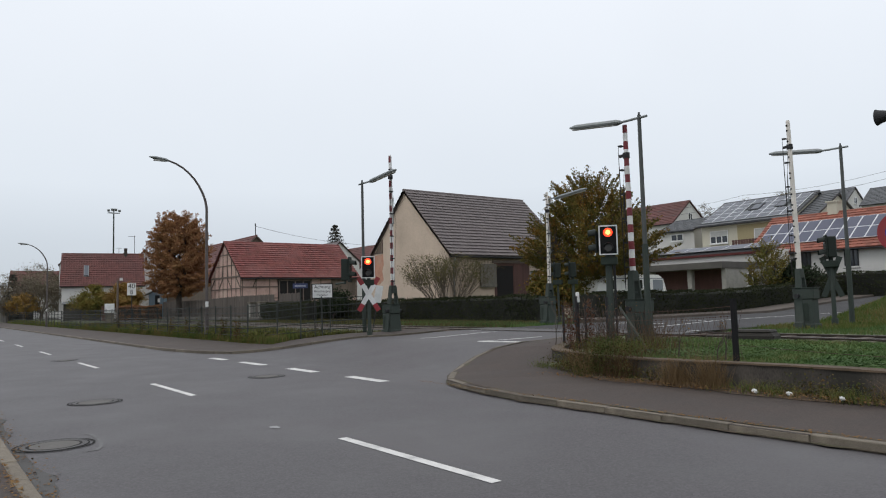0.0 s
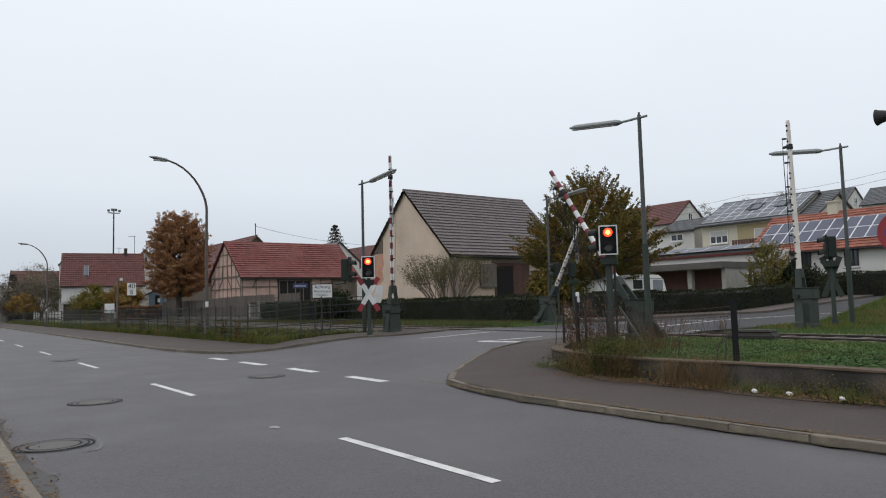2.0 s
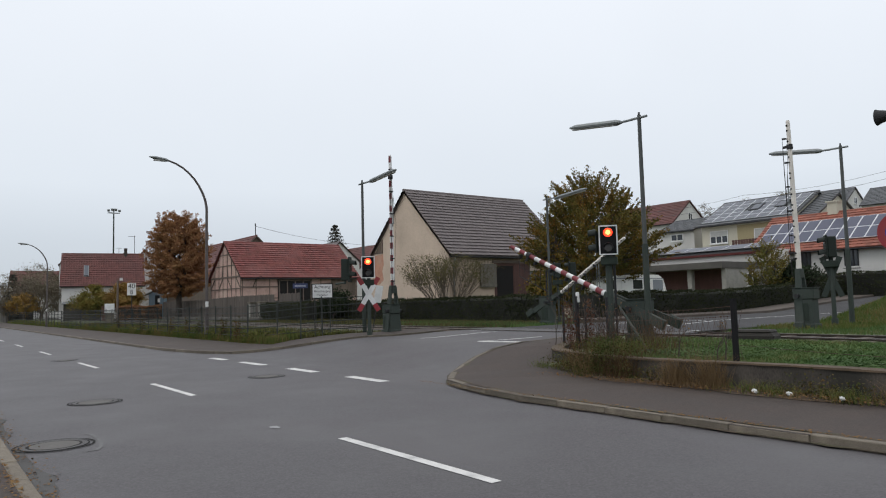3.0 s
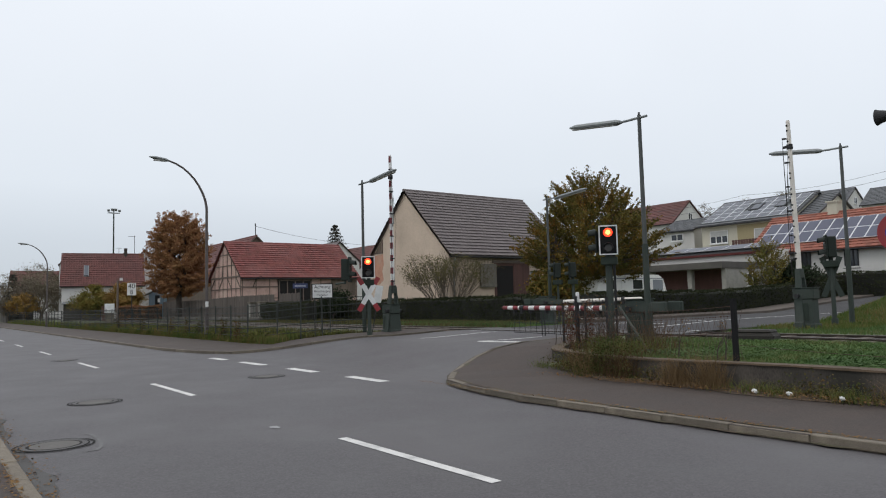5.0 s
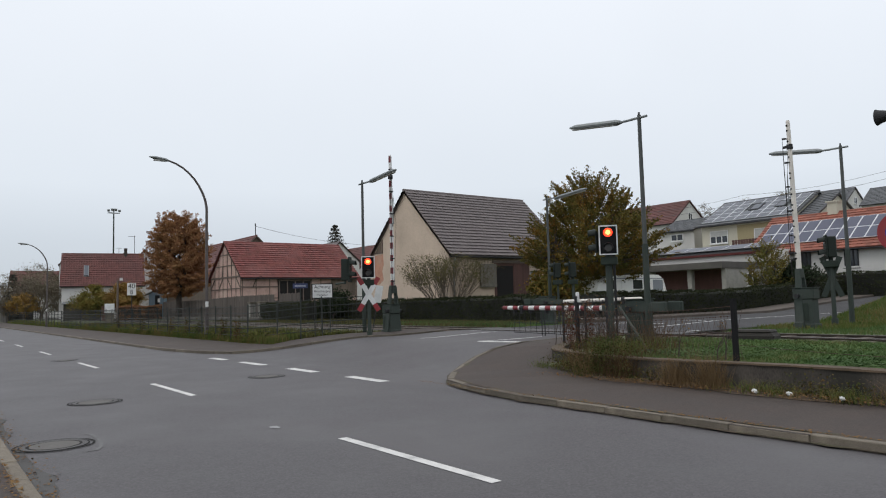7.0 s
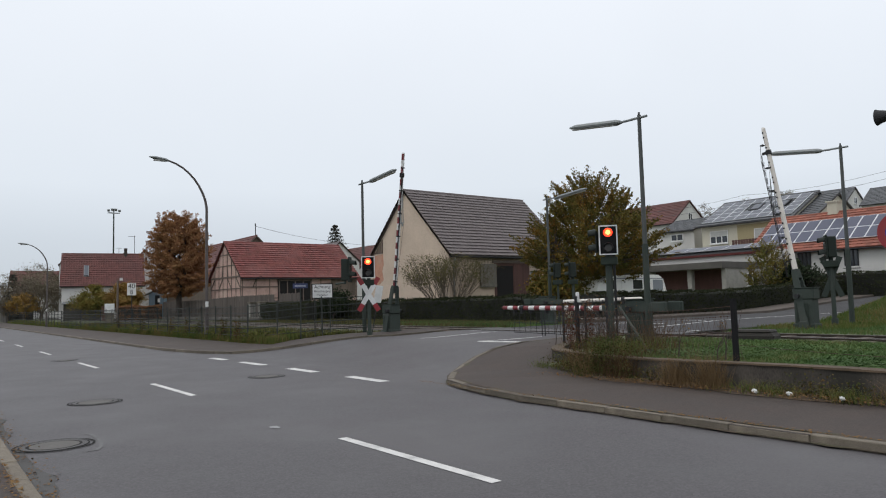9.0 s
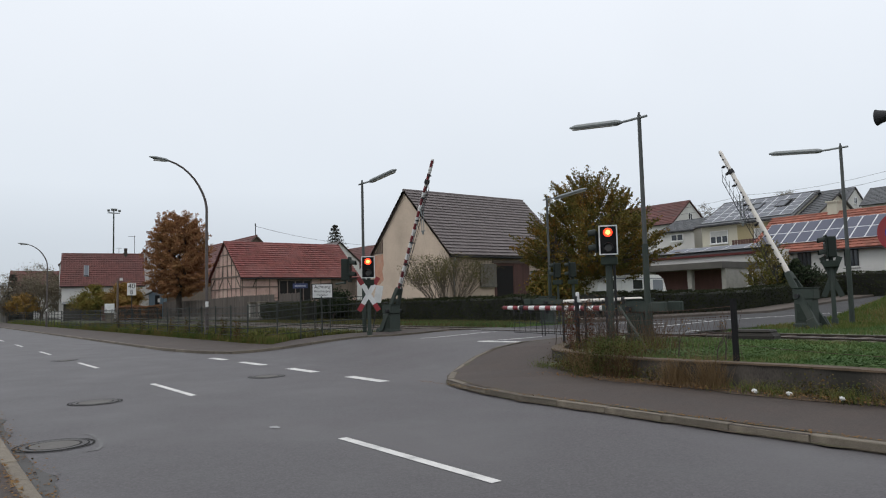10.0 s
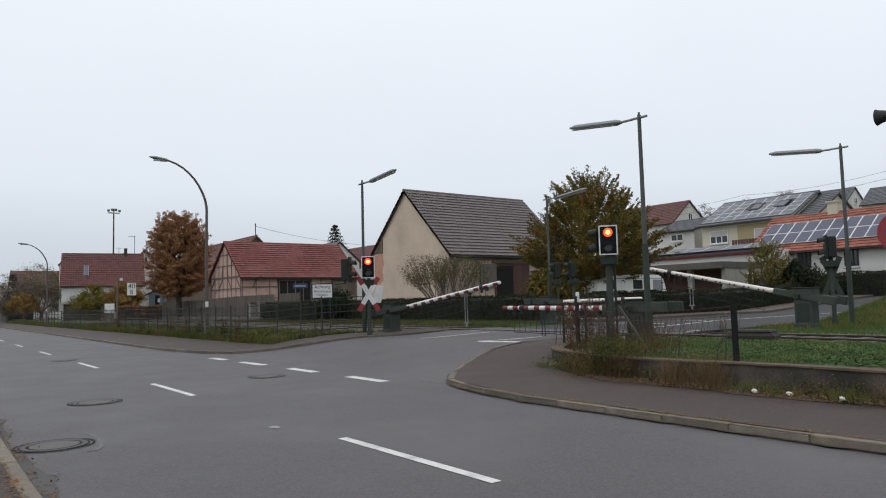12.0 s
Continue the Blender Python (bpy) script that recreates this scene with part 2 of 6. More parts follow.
rx = steps((-420, 20), (-60, 2), (60,))
s = Shape()
s.v = [(x, y, 0.0) for x in rx for y in (NEAR, 4.46, far_edge(x))]
s.f = [(3 * i + j, 3 * i + j + 1, 3 * i + j + 4, 3 * i + j + 3) for i in range(len(rx) - 1) for j in range(2)]
road = tagged(part("road", s, ASPHALT, raw=True), "grey patched asphalt main road with worn wheel tracks", "road", kind="structure")

# outlines of the side road: kerb lines on both hands
KERB_R = [(40.0, 8.24), (-5.2, 8.2), (-8.9, 8.26), (-10.6, 8.55), (-11.8, 8.95), (-12.5, 9.55), (-13.1, 10.3), (-13.65, 11.2), (-14.05, 12.2), (-14.2, 13.3), (-14.25, 14.4), (-14.25, 16.2)]
KERB_L = [(-300.0, 8.2), (-30.2, 8.28), (-27.2, 8.66), (-25.2, 9.25), (-24.4, 10.0), (-23.6, 10.9), (-22.9, 11.9), (-22.2, 13.0), (-21.6, 14.2), (-21.35, 15.4), (-21.3, 16.4)]


def along(points, y):
    for (x0, y0), (x1, y1) in zip(points, points[1:]):
        if y0 <= y <= y1 and y1 > y0:
            return x0 + (x1 - x0) * (y - y0) / (y1 - y0)
    return points[-1][0]


s = Shape()
sy = steps((8.97, 0.3), (17, 1), (24, 2), (90,))
for y in sy:
    a = along(KERB_L, y) - (0.5 if y < 16 else 0)
    b = along(KERB_R, max(y, 8.56)) + 0.5 if y < 16.2 else -14.25 + 1.6 * smooth(16, 20, y)
    for k in range(9):
        s.v.append((a + (b - a) * k / 8, y, (land(a + (b - a) * k / 8, y) if y > 24 else ramp_z(y)) + 0.012))
s.v += [(x, far_edge(x), 0.0) for x in [-28.0 + 19.5 * k / 8 for k in range(9)]]
m = len(sy)
s.f = [(9 * j + k, 9 * j + k + 1, 9 * j + k + 10, 9 * j + k + 9) for j in range(m - 1) for k in range(8)]
s.f += [(9 * m + k, 9 * m + k + 1, k + 1, k) for k in range(8)]
split = next(j for j, y in enumerate(sy) if y >= 16.9)
far_part = Shape()
far_part.v = s.v[9 * split:9 * m]
far_part.f = [(9 * j + k, 9 * j + k + 1, 9 * j + k + 10, 9 * j + k + 9) for j in range(m - split - 1) for k in range(8)]
s.f = [f for f in s.f if max(f) >= 9 * m or max(f) < 9 * (split + 1)]
tagged(part("side_road", s, ASPHALT, raw=True), "dark asphalt side road climbing to the railway crossing", "road", kind="structure")
tagged(part("far_road", far_part, ASPHALT_SIDE, raw=True), "dark old asphalt road leading away beyond the rails", "road", kind="structure")

# ---- road markings ----
def marking(name, x, y, lx, ly, turn=0, worn=False, lift=0.006):
    s = Shape()
    c, d = math.cos(radians(turn)), math.sin(radians(turn))
    nx, ny = max(1, round(lx / 0.5)), max(1, round(ly / 0.5))
    for j in range(ny + 1):
        for i in range(nx + 1):
            a, b = lx * (i / nx - 0.5), ly * (j / ny - 0.5)
            px, py = x + a * c - b * d, y + a * d + b * c
            base = 0.0 if py < 8.6 else (land(px, py) if py > 24 else ramp_z(py)) + 0.012
            s.v.append((px, py, base + lift))
    n = nx + 1
    s.f = [(j * n + i, j * n + i + 1, (j + 1) * n + i + 1, (j + 1) * n + i) for j in range(ny) for i in range(nx)]
    return part(name, s, PAINT_WORN if worn else PAINT, None, raw=True)


def blob(x, y, rx, ry, z, turn=0, n=26, rough=0.16, seed=1):
    rnd = random.Random(seed)
    ph = [rnd.uniform(0, 6.28) for _ in range(4)]
    s = Shape()
    c, d = math.cos(radians(turn)), math.sin(radians(turn))
    s.v.append((x, y, z))
    for i in range(n):
        t = 2 * math.pi * i / n
        r = 1 + rough * (math.sin(2 * t + ph[0]) + 0.6 * math.sin(3 * t + ph[1]) + 0.5 * math.sin(5 * t + ph[2]) + 0.4 * math.sin(7 * t + ph[3]))
        a, b = rx * r * math.cos(t), ry * r * math.sin(t)
        s.v.append((x + a * c - b * d, y + a * d + b * c, z))
    s.f = [(0, 1 + i, 1 + (i + 1) % n) for i in range(n)]
    return s


for k in range(14):
    tagged(marking("centre_dash", -6.64 - 9 * k, 4.46, 3.0, 0.13), "white painted centre line dash on the road", "road marking", "centre line dashes", "structure")
for x, y, n in ((-23.45, 8.2, 1.35), (-20.6, 8.25, 1.75), (-17.3, 8.3, 1.55), (-14.05, 8.33, 1.6)):
    tagged(marking("edge_dash", x, y, n, 0.27), "broad white dash across the junction mouth", "road marking", "junction dashes", "structure")
def line_between(name, p, q, w, label, group=""):
    (x0, y0), (x1, y1) = p, q
    tagged(marking(name, (x0 + x1) / 2, (y0 + y1) / 2, math.hypot(x1 - x0, y1 - y0), w, math.degrees(math.atan2(y1 - y0, x1 - x0))), label, "road marking", group, "structure")


line_between("stop_line", (-16.2, 13.55), (-14.15, 14.05), 0.34, "white stop line before the crossing")
line_between("lane_line", (-16.3, 13.6), (-15.42, 15.4), 0.12, "thin white lane line over the crossing", "edge lines")
line_between("edge_line", (-19.4, 13.6), (-18.86, 16.6), 0.14, "white edge line beside the crossing", "edge lines")
line_between("edge_line", (-20.45, 16.6), (-20.6, 18.4), 0.13, "white edge line beside the crossing", "edge lines")
line_between("edge_line", (-12.95, 17.4), (-12.93, 19.9), 0.12, "white edge line beside the crossing", "edge lines")
line_between("edge_line", (-15.6, 21.0), (-17.2, 27.7), 0.13, "white line bending away from the crossing", "edge lines")
line_between("edge_line", (-17.2, 27.75), (-17.3, 40.0), 0.13, "white line running away from the crossing", "edge lines")
line_between("edge_line", (-19.5, 28.2), (-17.35, 27.3), 0.13, "short white line branching off beyond the rails", "edge lines")
tagged(marking("far_stop_line", -19.0, 24.4, 3.0, 0.3), "white stop line beyond the rails", "road marking", kind="structure")
tagged(part("worn_patch", blob(-9.55, 4.15, 0.10, 0.075, 0.006, seed=4), PAINT_WORN, raw=True), "faded white paint fleck on the asphalt", "road marking", kind="structure")

s = Shape()
hy = steps((25.4, 1.0), (58,))
for y in hy:
    for x, dz in ((-21.42, -0.05), (-21.42, 0.115), (-21.56, 0.12), (-21.6, 0.112), (-23.6, 0.13), (-23.6, -0.05)):
        s.v.append((x, y, land(x, y) + 0.012 + dz))
s.f = [(6 * i + k, 6 * i + k + 1, 6 * i + k + 7, 6 * i + k + 6) for i in range(len(hy) - 1) for k in range(5)] + [(0, 1, 2, 3, 4, 5)]
tagged(part("pavement_hedge", s, mat("gritty_pavement", (0.095, 0.078, 0.066), 0.95, spots=0.35, scale=1.6, fine=40, bump=0.4, dirt=(0.06, 0.045, 0.034), dirt_amount=0.7), raw=True), "brown gritty pavement strip before the hedge", "pavement", kind="structure")

# repaired patches and sealed seams in the asphalt
PATCH = mat("asphalt_patch", (0.036, 0.033, 0.031), 0.72, spec=0.45, spots=0.25, scale=1.5, fine=70, bump=0.35, dirt=(0.11, 0.11, 0.11), dirt_amount=0.6)


# manhole covers set in the road
MANHOLE = mat("cast_iron_lid", (0.056, 0.052, 0.05), 0.6, metal=0.3, spots=0.3, scale=10, fine=80, bump=0.5)


def manhole(x, y, r):
    t = thing("manhole_cover", "round iron and concrete manhole cover in the asphalt", "manhole cover", pose(x, y, 0), "manhole covers")
    n = 36

    def ring(r0, r1, z):
        q = Shape()
        q.v = [(a * math.cos(2 * math.pi * i / n), a * math.sin(2 * math.pi * i / n), z) for a in (r0, r1) for i in range(n)]
        q.f = [(i, (i + 1) % n, n + (i + 1) % n, n + i) for i in range(n)]
        return q
    part("tar_ring", ring(r * 1.24, r * 1.32, 0.009), BLACK_TAR, t, raw=True)
    part("frame_ring", ring(r * 0.90, r * 1.08, 0.012), MANHOLE, t, raw=True)
    part("tar_seam", ring(r * 1.08, r * 1.14, 0.010), BLACK_TAR, t, raw=True)
    part("joint_ring", ring(r * 0.8, r * 0.905, 0.010), BLACK_TAR, t, raw=True)
    lid = Shape().tube((0, 0, -0.05), (0, 0, 0.013), r * 0.8, n=n)
    part("lid", lid, LID, t)


LID = mat("concrete_lid", (0.095, 0.089, 0.082), 0.85, spots=0.3, scale=12, bump=0.4)
BLACK_TAR = mat("tar_ring_black", (0.022, 0.021, 0.021), 0.9, spec=0.15, spots=0.3, scale=9)
for x, y, r in ((-10.36, 1.5, 0.36), (-14.6, 2.78, 0.36), (-16.5, 6.97, 0.34), (-27.8, 4.3, 0.33)):
    manhole(x, y, r)

# ---- pavements and kerbs ----
def resample(points, step):
    out, carry = [], 0.0
    for (x0, y0), (x1, y1) in zip(points, points[1:]):
        d = math.hypot(x1 - x0, y1 - y0)
        t = carry
        while t < d:
            out.append((x0 + (x1 - x0) * t / d, y0 + (y1 - y0) * t / d))
            t += step
        carry = t - d
    return out


def kerb_top(y):
    return ramp_z(y) + 0.105 - 0.03 * smooth(10.0, 15.5, y)


def pavement(name, inner, outer, label):
    """A strip between two outlines of equally many points."""
    s = Shape()
    for (a, b), (c, d) in zip(inner, outer):
        for k in range(5):
            x, y = a + (c - a) * k / 4, b + (d - b) * k / 4
            s.v.append((x, y, kerb_top(b) - 0.006 + (0.02 * k / 4) + max(0, ramp_z(y) - ramp_z(b)) * 0.6 * (1 - smooth(-11.5, -8.5, x))))
    s.f = [(5 * i + k, 5 * i + k + 1, 5 * i + k + 6, 5 * i + k + 5) for i in range(len(inner) - 1) for k in range(4)]
    return tagged(part(name, s, PAVING, raw=True), label, "pavement", kind="structure")


WALL_LINE = [(40, 11.0), (6, 11.0), (-6.2, 11.0), (-8.2, 11.05), (-9.4, 11.15), (-10.6, 11.32), (-11.45, 11.7), (-12.05, 12.35), (-12.45, 13.1), (-12.7, 14.0), (-12.8, 15.0), (-12.8, 16.2)]
pavement("pavement_corner", KERB_R, WALL_LINE, "brown-grey asphalt pavement rounding the corner")
FENCE_LINE = [(-300.0, 10.9), (-27.6, 10.9), (-26.9, 11.0), (-26.4, 11.2), (-25.9, 11.5), (-25.3, 12.0), (-24.7, 12.8), (-24.1, 13.7), (-23.6, 14.6), (-23.2, 15.5), (-23.0, 16.4)]
pavement("pavement_far", KERB_L, FENCE_LINE, "brown-grey asphalt pavement along the fence")
s = Shape().box((-130, -1.0, 0.05), (380, 3.64, 0.112))
tagged(part("pavement_near", s, PAVING), "grey asphalt pavement with leaf litter at the kerb", "pavement", kind="structure")


def kerb_run(name, points, side, label, near=False, limit=120):
    """Single kerb stones along an outline, each a part of the kerb."""
    t = thing(name, label, "kerb", kind="structure")
    stone = Shape().box((0, 0, 0), (0.994, 0.15, 0.30), bev=0.012).mesh("kerb_stone", KERB)
    tall = resample(points, 1.0)
    for i in range(len(tall) - 1):
        (a, b), (c, d) = tall[i], tall[i + 1]
        if abs(a) > limit:
            continue
        ob = new("kerb_stone", stone)
        ob.parent = t
        ang = math.atan2(d - b, c - a)
        z0 = (0.115 if near else kerb_top(b)) - 0.15
        z1 = (0.115 if near else kerb_top(d)) - 0.15
        r = random.Random(i * 7 + len(name))
        off = 0.075 * side
        ob.matrix_world = Matrix.Translation(((a + c) / 2 - off * math.sin(ang), (b + d) / 2 + off * math.cos(ang), (z0 + z1) / 2 + r.uniform(-0.006, 0.006))) @ Euler((r.uniform(-0.02, 0.02), -math.atan2(z1 - z0, 1.0), ang + r.uniform(-0.008, 0.008))).to_matrix().to_4x4()
    return t


kerb_run("kerb_corner", [(12.0, 8.215)] + KERB_R[1:], -1, "worn granite kerb stones rounding the junction corner")
kerb_run("kerb_far", [(-120.0, 8.24)] + KERB_L[1:], 1, "worn kerb stones along the far pavement")
kerb_run("kerb_near", [(8.0, 0.95), (-90.0, 0.95)], 1, "worn kerb stones with leaves beside the near pavement", near=True)
s = Shape()
gx = [8 - 0.35 * k for k in range(280)]
for x in gx:
    s.v += [(x, 0.955, 0.005), (x, 1.13 + 0.06 * math.sin(x * 1.3) + 0.04 * math.sin(x * 3.7 + 1) + 0.03 * math.sin(x * 7.9), 0.005)]
s.f = [(2 * i, 2 * i + 1, 2 * i + 3, 2 * i + 2) for i in range(len(gx) - 1)]
tagged(part("gutter", s, PATCH, raw=True), "dark damp grit along the near kerb", "gutter", kind="structure")

# retaining wall of the railway bank
s = Shape()
pts = resample(WALL_LINE, 0.4)
pts = [p for p in pts if p[1] < 15.2]
rnd = random.Random(5)
for i, (x, y) in enumerate(pts):
    a, b = pts[max(i - 1, 0)], pts[min(i + 1, len(pts) - 1)]
    ang = math.atan2(b[1] - a[1], b[0] - a[0])
    nx, ny = math.sin(ang), -math.cos(ang)
    top = 0.56 + 0.02 * math.sin(x * 0.9) + 0.10 * smooth(12, 15, y)
    for off, z in ((0.0, -0.05), (0.02 + rnd.uniform(-0.012, 0.012), top - 0.02), (0.04, top), (0.27, top), (0.29, top - 0.02), (0.3, -0.05)):
        s.v.append((x + nx * off, y + ny * off, z))
s.f = [(6 * i + k, 6 * i + k + 1, 6 * i + k + 7, 6 * i + k + 6) for i in range(len(pts) - 1) for k in range(5)]
s.f += [(0, 1, 2, 3, 4, 5), tuple(6 * (len(pts) - 1) + k for k in range(5, -1, -1))]
wall = thing("retaining_wall", "low stained concrete retaining wall along the pavement", "wall", kind="structure")
part("wall_body", s, CONCRETE, wall)
s = Shape()
for i, (x, y) in enumerate(pts):
    a, b = pts[max(i - 1, 0)], pts[min(i + 1, len(pts) - 1)]
    ang = math.atan2(b[1] - a[1], b[0] - a[0])
    nx, ny = math.sin(ang), -math.cos(ang)
    top = 0.56 + 0.02 * math.sin(x * 0.9) + 0.10 * smooth(12, 15, y)
    for off, z in ((-0.006, top - 0.016), (0.004, top + 0.012), (0.3, top + 0.014), (0.3, top - 0.03)):
        s.v.append((x + nx * off, y + ny * off, z + rnd.uniform(-0.006, 0.006)))
s.f = [(4 * i + k, 4 * i + (k + 1) % 4, 4 * i + 4 + (k + 1) % 4, 4 * i + 4 + k) for i in range(len(pts) - 1) for k in range(4)]
part("coping", s, CONCRETE_CAP, wall, "mossy brown coping")

# ---- railway ----
TRACK = (17.3, 18.75)
s = Shape()
bx = steps((-220, 6), (-60, 2), (40,))
for x in bx:
    for y, z in ((15.9, 0.5), (16.7, 0.575), (19.4, 0.575), (20.2, 0.52)):
        gap = -22.2 < x < -12.4
        s.v.append((x, y, z - (0.2 if gap else 0)))
s.f = [(4 * i + k, 4 * i + k + 1, 4 * i + k + 5, 4 * i + k + 4) for i in range(len(bx) - 1) for k in range(3)]
tagged(part("ballast_bed", s, BALLAST, raw=True), "brown stone ballast under the rails", "ballast", kind="structure")
rail_profile = [(-0.065, 0), (0.065, 0), (0.065, 0.012), (0.012, 0.03), (0.012, 0.105), (0.034, 0.115), (0.034, 0.145), (-0.034, 0.145), (-0.034, 0.115), (-0.012, 0.105), (-0.012, 0.03), (-0.065, 0.012)]
for y in TRACK:
    t = thing("rail", "rusty steel rail with a bright worn running top", "rail", pose(0, y, 0.49), "rails")
    part("rail_body", Shape().prism(rail_profile, -220, 40, "x"), RAIL, t)
    part("running_top", Shape().box((-90, 0, 0.1465), (260, 0.05, 0.004)), RAIL_TOP, t)
sleeper = Shape().box((0, 0, 0), (0.26, 2.5, 0.16), bev=0.02).mesh("sleeper", mat("sleeper_wood", (0.09, 0.07, 0.055), 0.9, spots=0.35, scale=3, stretch=(1, 0.2, 1), random_tint=0.2))
t = thing("sleepers", "weathered railway sleepers in the ballast", "sleepers", group="track", kind="structure")
for k in range(105):
    x = 12 - 0.63 * k
    if -22.0 < x < -12.6:
        continue
    ob = new("sleeper", sleeper)
    ob.parent = t
    ob.matrix_world = pose(x, 18.02, 0.512)
# crossing panels between the rails
panel = Shape().box((0, 0, 0), (1.18, 1.3, 0.1), bev=0.012).mesh("panel", mat("crossing_panel", (0.075, 0.072, 0.072), 0.8, spots=0.3, scale=2, random_tint=0.12))
t = thing("crossing_deck", "dark rubber and asphalt panels between the crossing rails", "crossing deck", kind="structure")
for k in range(8):
    ob = new("panel", panel)
    ob.parent = t
    ob.matrix_world = pose(-21.2 + 1.2 * k, 18.03, 0.578)


# ---- level crossing barriers ----
WORN_RED = mat("weathered_red", (0.17, 0.017, 0.024), 0.6, spots=0.25, dirt=(0.09, 0.03, 0.03), dirt_amount=0.6)
MESH_DARK = mat("barrier_skirt", (0.03, 0.028, 0.03), 0.7, spec=0.2, spots=0.2)
BARRIERS = []
HANGERS = []


def gate_pose(a):
    return pose(0, 0, 0, 0, -a, 0)


def barrier(x, y, turn, pivot_z, start, length, style, rows, label):
    """One half barrier: pedestal, and a boom with counterweight cheeks that turns about the pivot."""
    g = ramp_z(y) if y < 24 else 0.6
    t = thing("barrier", label, "crossing barrier", pose(x, y, 0, 0, 0, turn), "crossing barriers")
    body_top = pivot_z - 0.12
    p = Shape().box((-0.14, 0, (g + body_top) / 2), (0.56, 0.46, body_top - g), bev=0.02)
    p.box((-0.14, 0, g + 0.05), (0.66, 0.54, 0.2), bev=0.02)
    ped = part("pedestal", p, GREY_GREEN, t)
    part("drive_housing", Shape().box((-0.15, 0, pivot_z + 0.06), (0.66, 0.44, 0.36), bev=0.035), GREY_GREEN, t, "grey-green drive housing")
    part("housing_lid", Shape().box((-0.15, 0, pivot_z + 0.255), (0.72, 0.48, 0.03), bev=0.012), GREEN, t)
    for yy in (-1, 1):
        panel = part("housing_door", Shape().box((-0.12, yy * 0.237, (g + body_top) / 2 + 0.06), (0.38, 0.03, (body_top - g) * 0.62), bev=0.01), GREEN, ped)
        part("door_lock", Shape().tube((0.02, yy * 0.25, (g + body_top) / 2 + 0.1), (0.02, yy * 0.268, (g + body_top) / 2 + 0.1), 0.022, n=8), DARK_STEEL, panel)
    part("axle", Shape().tube((0, -0.36, pivot_z), (0, 0.36, pivot_z), 0.07, n=12), DARK_STEEL, t)
    # boom with its cheeks
    cheeks = Shape()
    for yy in (-1, 1):
        y0, y1 = yy * 0.33, yy * 0.10
        cheeks.add([(-1.2, y0 - 0.045, -0.06), (-1.2, y0 - 0.045, 0.18), (start, y1 - 0.03, 0.085), (start, y1 - 0.03, -0.085), (-1.2, y0 + 0.045, -0.06), (-1.2, y0 + 0.045, 0.18), (start, y1 + 0.03, 0.085), (start, y1 + 0.03, -0.085)],
                   [(0, 1, 2, 3), (7, 6, 5, 4), (0, 4, 5, 1), (1, 5, 6, 2), (2, 6, 7, 3), (3, 7, 4, 0)])
        cheeks.box((-1.02, y0 + yy * 0.05, 0.06), (0.42, 0.12, 0.27), bev=0.02)
    cheeks.box((start - 0.1, 0, 0), (0.3, 0.24, 0.19), bev=0.02)
    cheeks.box((0.45, 0, 0), (0.06, 0.3, 0.06))
    boom = part("boom", cheeks, GREY_GREEN, t, "green counterweighted boom arm")
    boom.matrix_basis = pose(0, 0, pivot_z)
    r0, r1 = 0.082, 0.062

    def rad(q):
        return r0 + (r1 - r0) * (q - start) / (length - start)
    tube = Shape().tube((start, 0, 0), (length - 0.05, 0, 0), r0, rad(length - 0.05), 14)
    tube.tube((length - 0.05, 0, 0), (length, 0, 0), rad(length), rad(length) * 0.75, 14)
    part("bar", tube, CREAM if style == "dots" else WHITE, boom, "round tapering bar")
    front = -1 if abs(turn) < 90 else 1
    if style == "rings":
        step, k = 0.235, 0
        q = length - step
        while q > start:
            part("red_band", Shape().tube((q, 0, 0), (q + step * 0.98, 0, 0), rad(q) + 0.002, rad(q + step) + 0.002, 14, caps=False), WORN_RED, boom)
            q -= 2 * step
    elif style == "half":
        q = length - 0.3
        while q > start:
            band = Shape()
            n = 8
            for xx in (q, q + 0.24):
                for i in range(n + 1):
                    an = radians(-72 - 100 * i / n)
                    band.v.append((xx, (rad(xx) + 0.002) * math.sin(an), (rad(xx) + 0.002) * math.cos(an)))
            band.f = [(i, i + 1, n + 2 + i, n + 1 + i) for i in range(n)]
            part("red_band", band, WORN_RED, boom)
            q -= 0.49
    else:
        q = length - 0.18
        while q > start + 0.1:
            for dx in (0, 0.17):
                part("reflector", Shape().tube((q - dx, front * 0.05, -0.02), (q - dx, front * (rad(q) + 0.008), -0.03), 0.03, n=10), BLACK, boom)
            q -= 0.52
    clamp = Shape().tube((length - 0.95, 0, 0), (length - 0.8, 0, 0), rad(length - 0.8) + 0.03, n=14)
    clamp.box((length - 0.875, front * 0.05, -0.12), (0.08, 0.05, 0.14))
    part("clamp", clamp, DARK_STEEL, boom, "dark steel clamp")
    # hanging skirt: rods that stay upright below the bar, and the rail that joins them
    drop = 0.62 if style == "rings" else 0.5
    q0, q1 = 1.15, length - 0.6
    rail_low = part("skirt_rail", Shape().tube((q0, 0, 0), (q1, 0, 0), 0.012, n=6), MESH_DARK, boom, "thin skirt rail")
    HANGERS.append((rail_low, (0, front * 0.13, -0.16), drop, True, rows))
    mid_low = part("skirt_rail", Shape().tube((q0, 0, 0), (q1, 0, 0), 0.008, n=6), MESH_DARK, boom)
    HANGERS.append((mid_low, (0, front * 0.13, -0.16), drop * 0.5, True, rows))
    rod = Shape().tube((0, 0, 0), (0, 0, -drop), 0.0075, n=6)
    me = rod.mesh("hanger", MESH_DARK)
    n = 15
    for i in range(n):
        ob = new("hanger", me)
        ob.parent = boom
        HANGERS.append((ob, (q0 + (q1 - q0) * i / (n - 1), front * 0.13, -0.16), 0, False, rows))
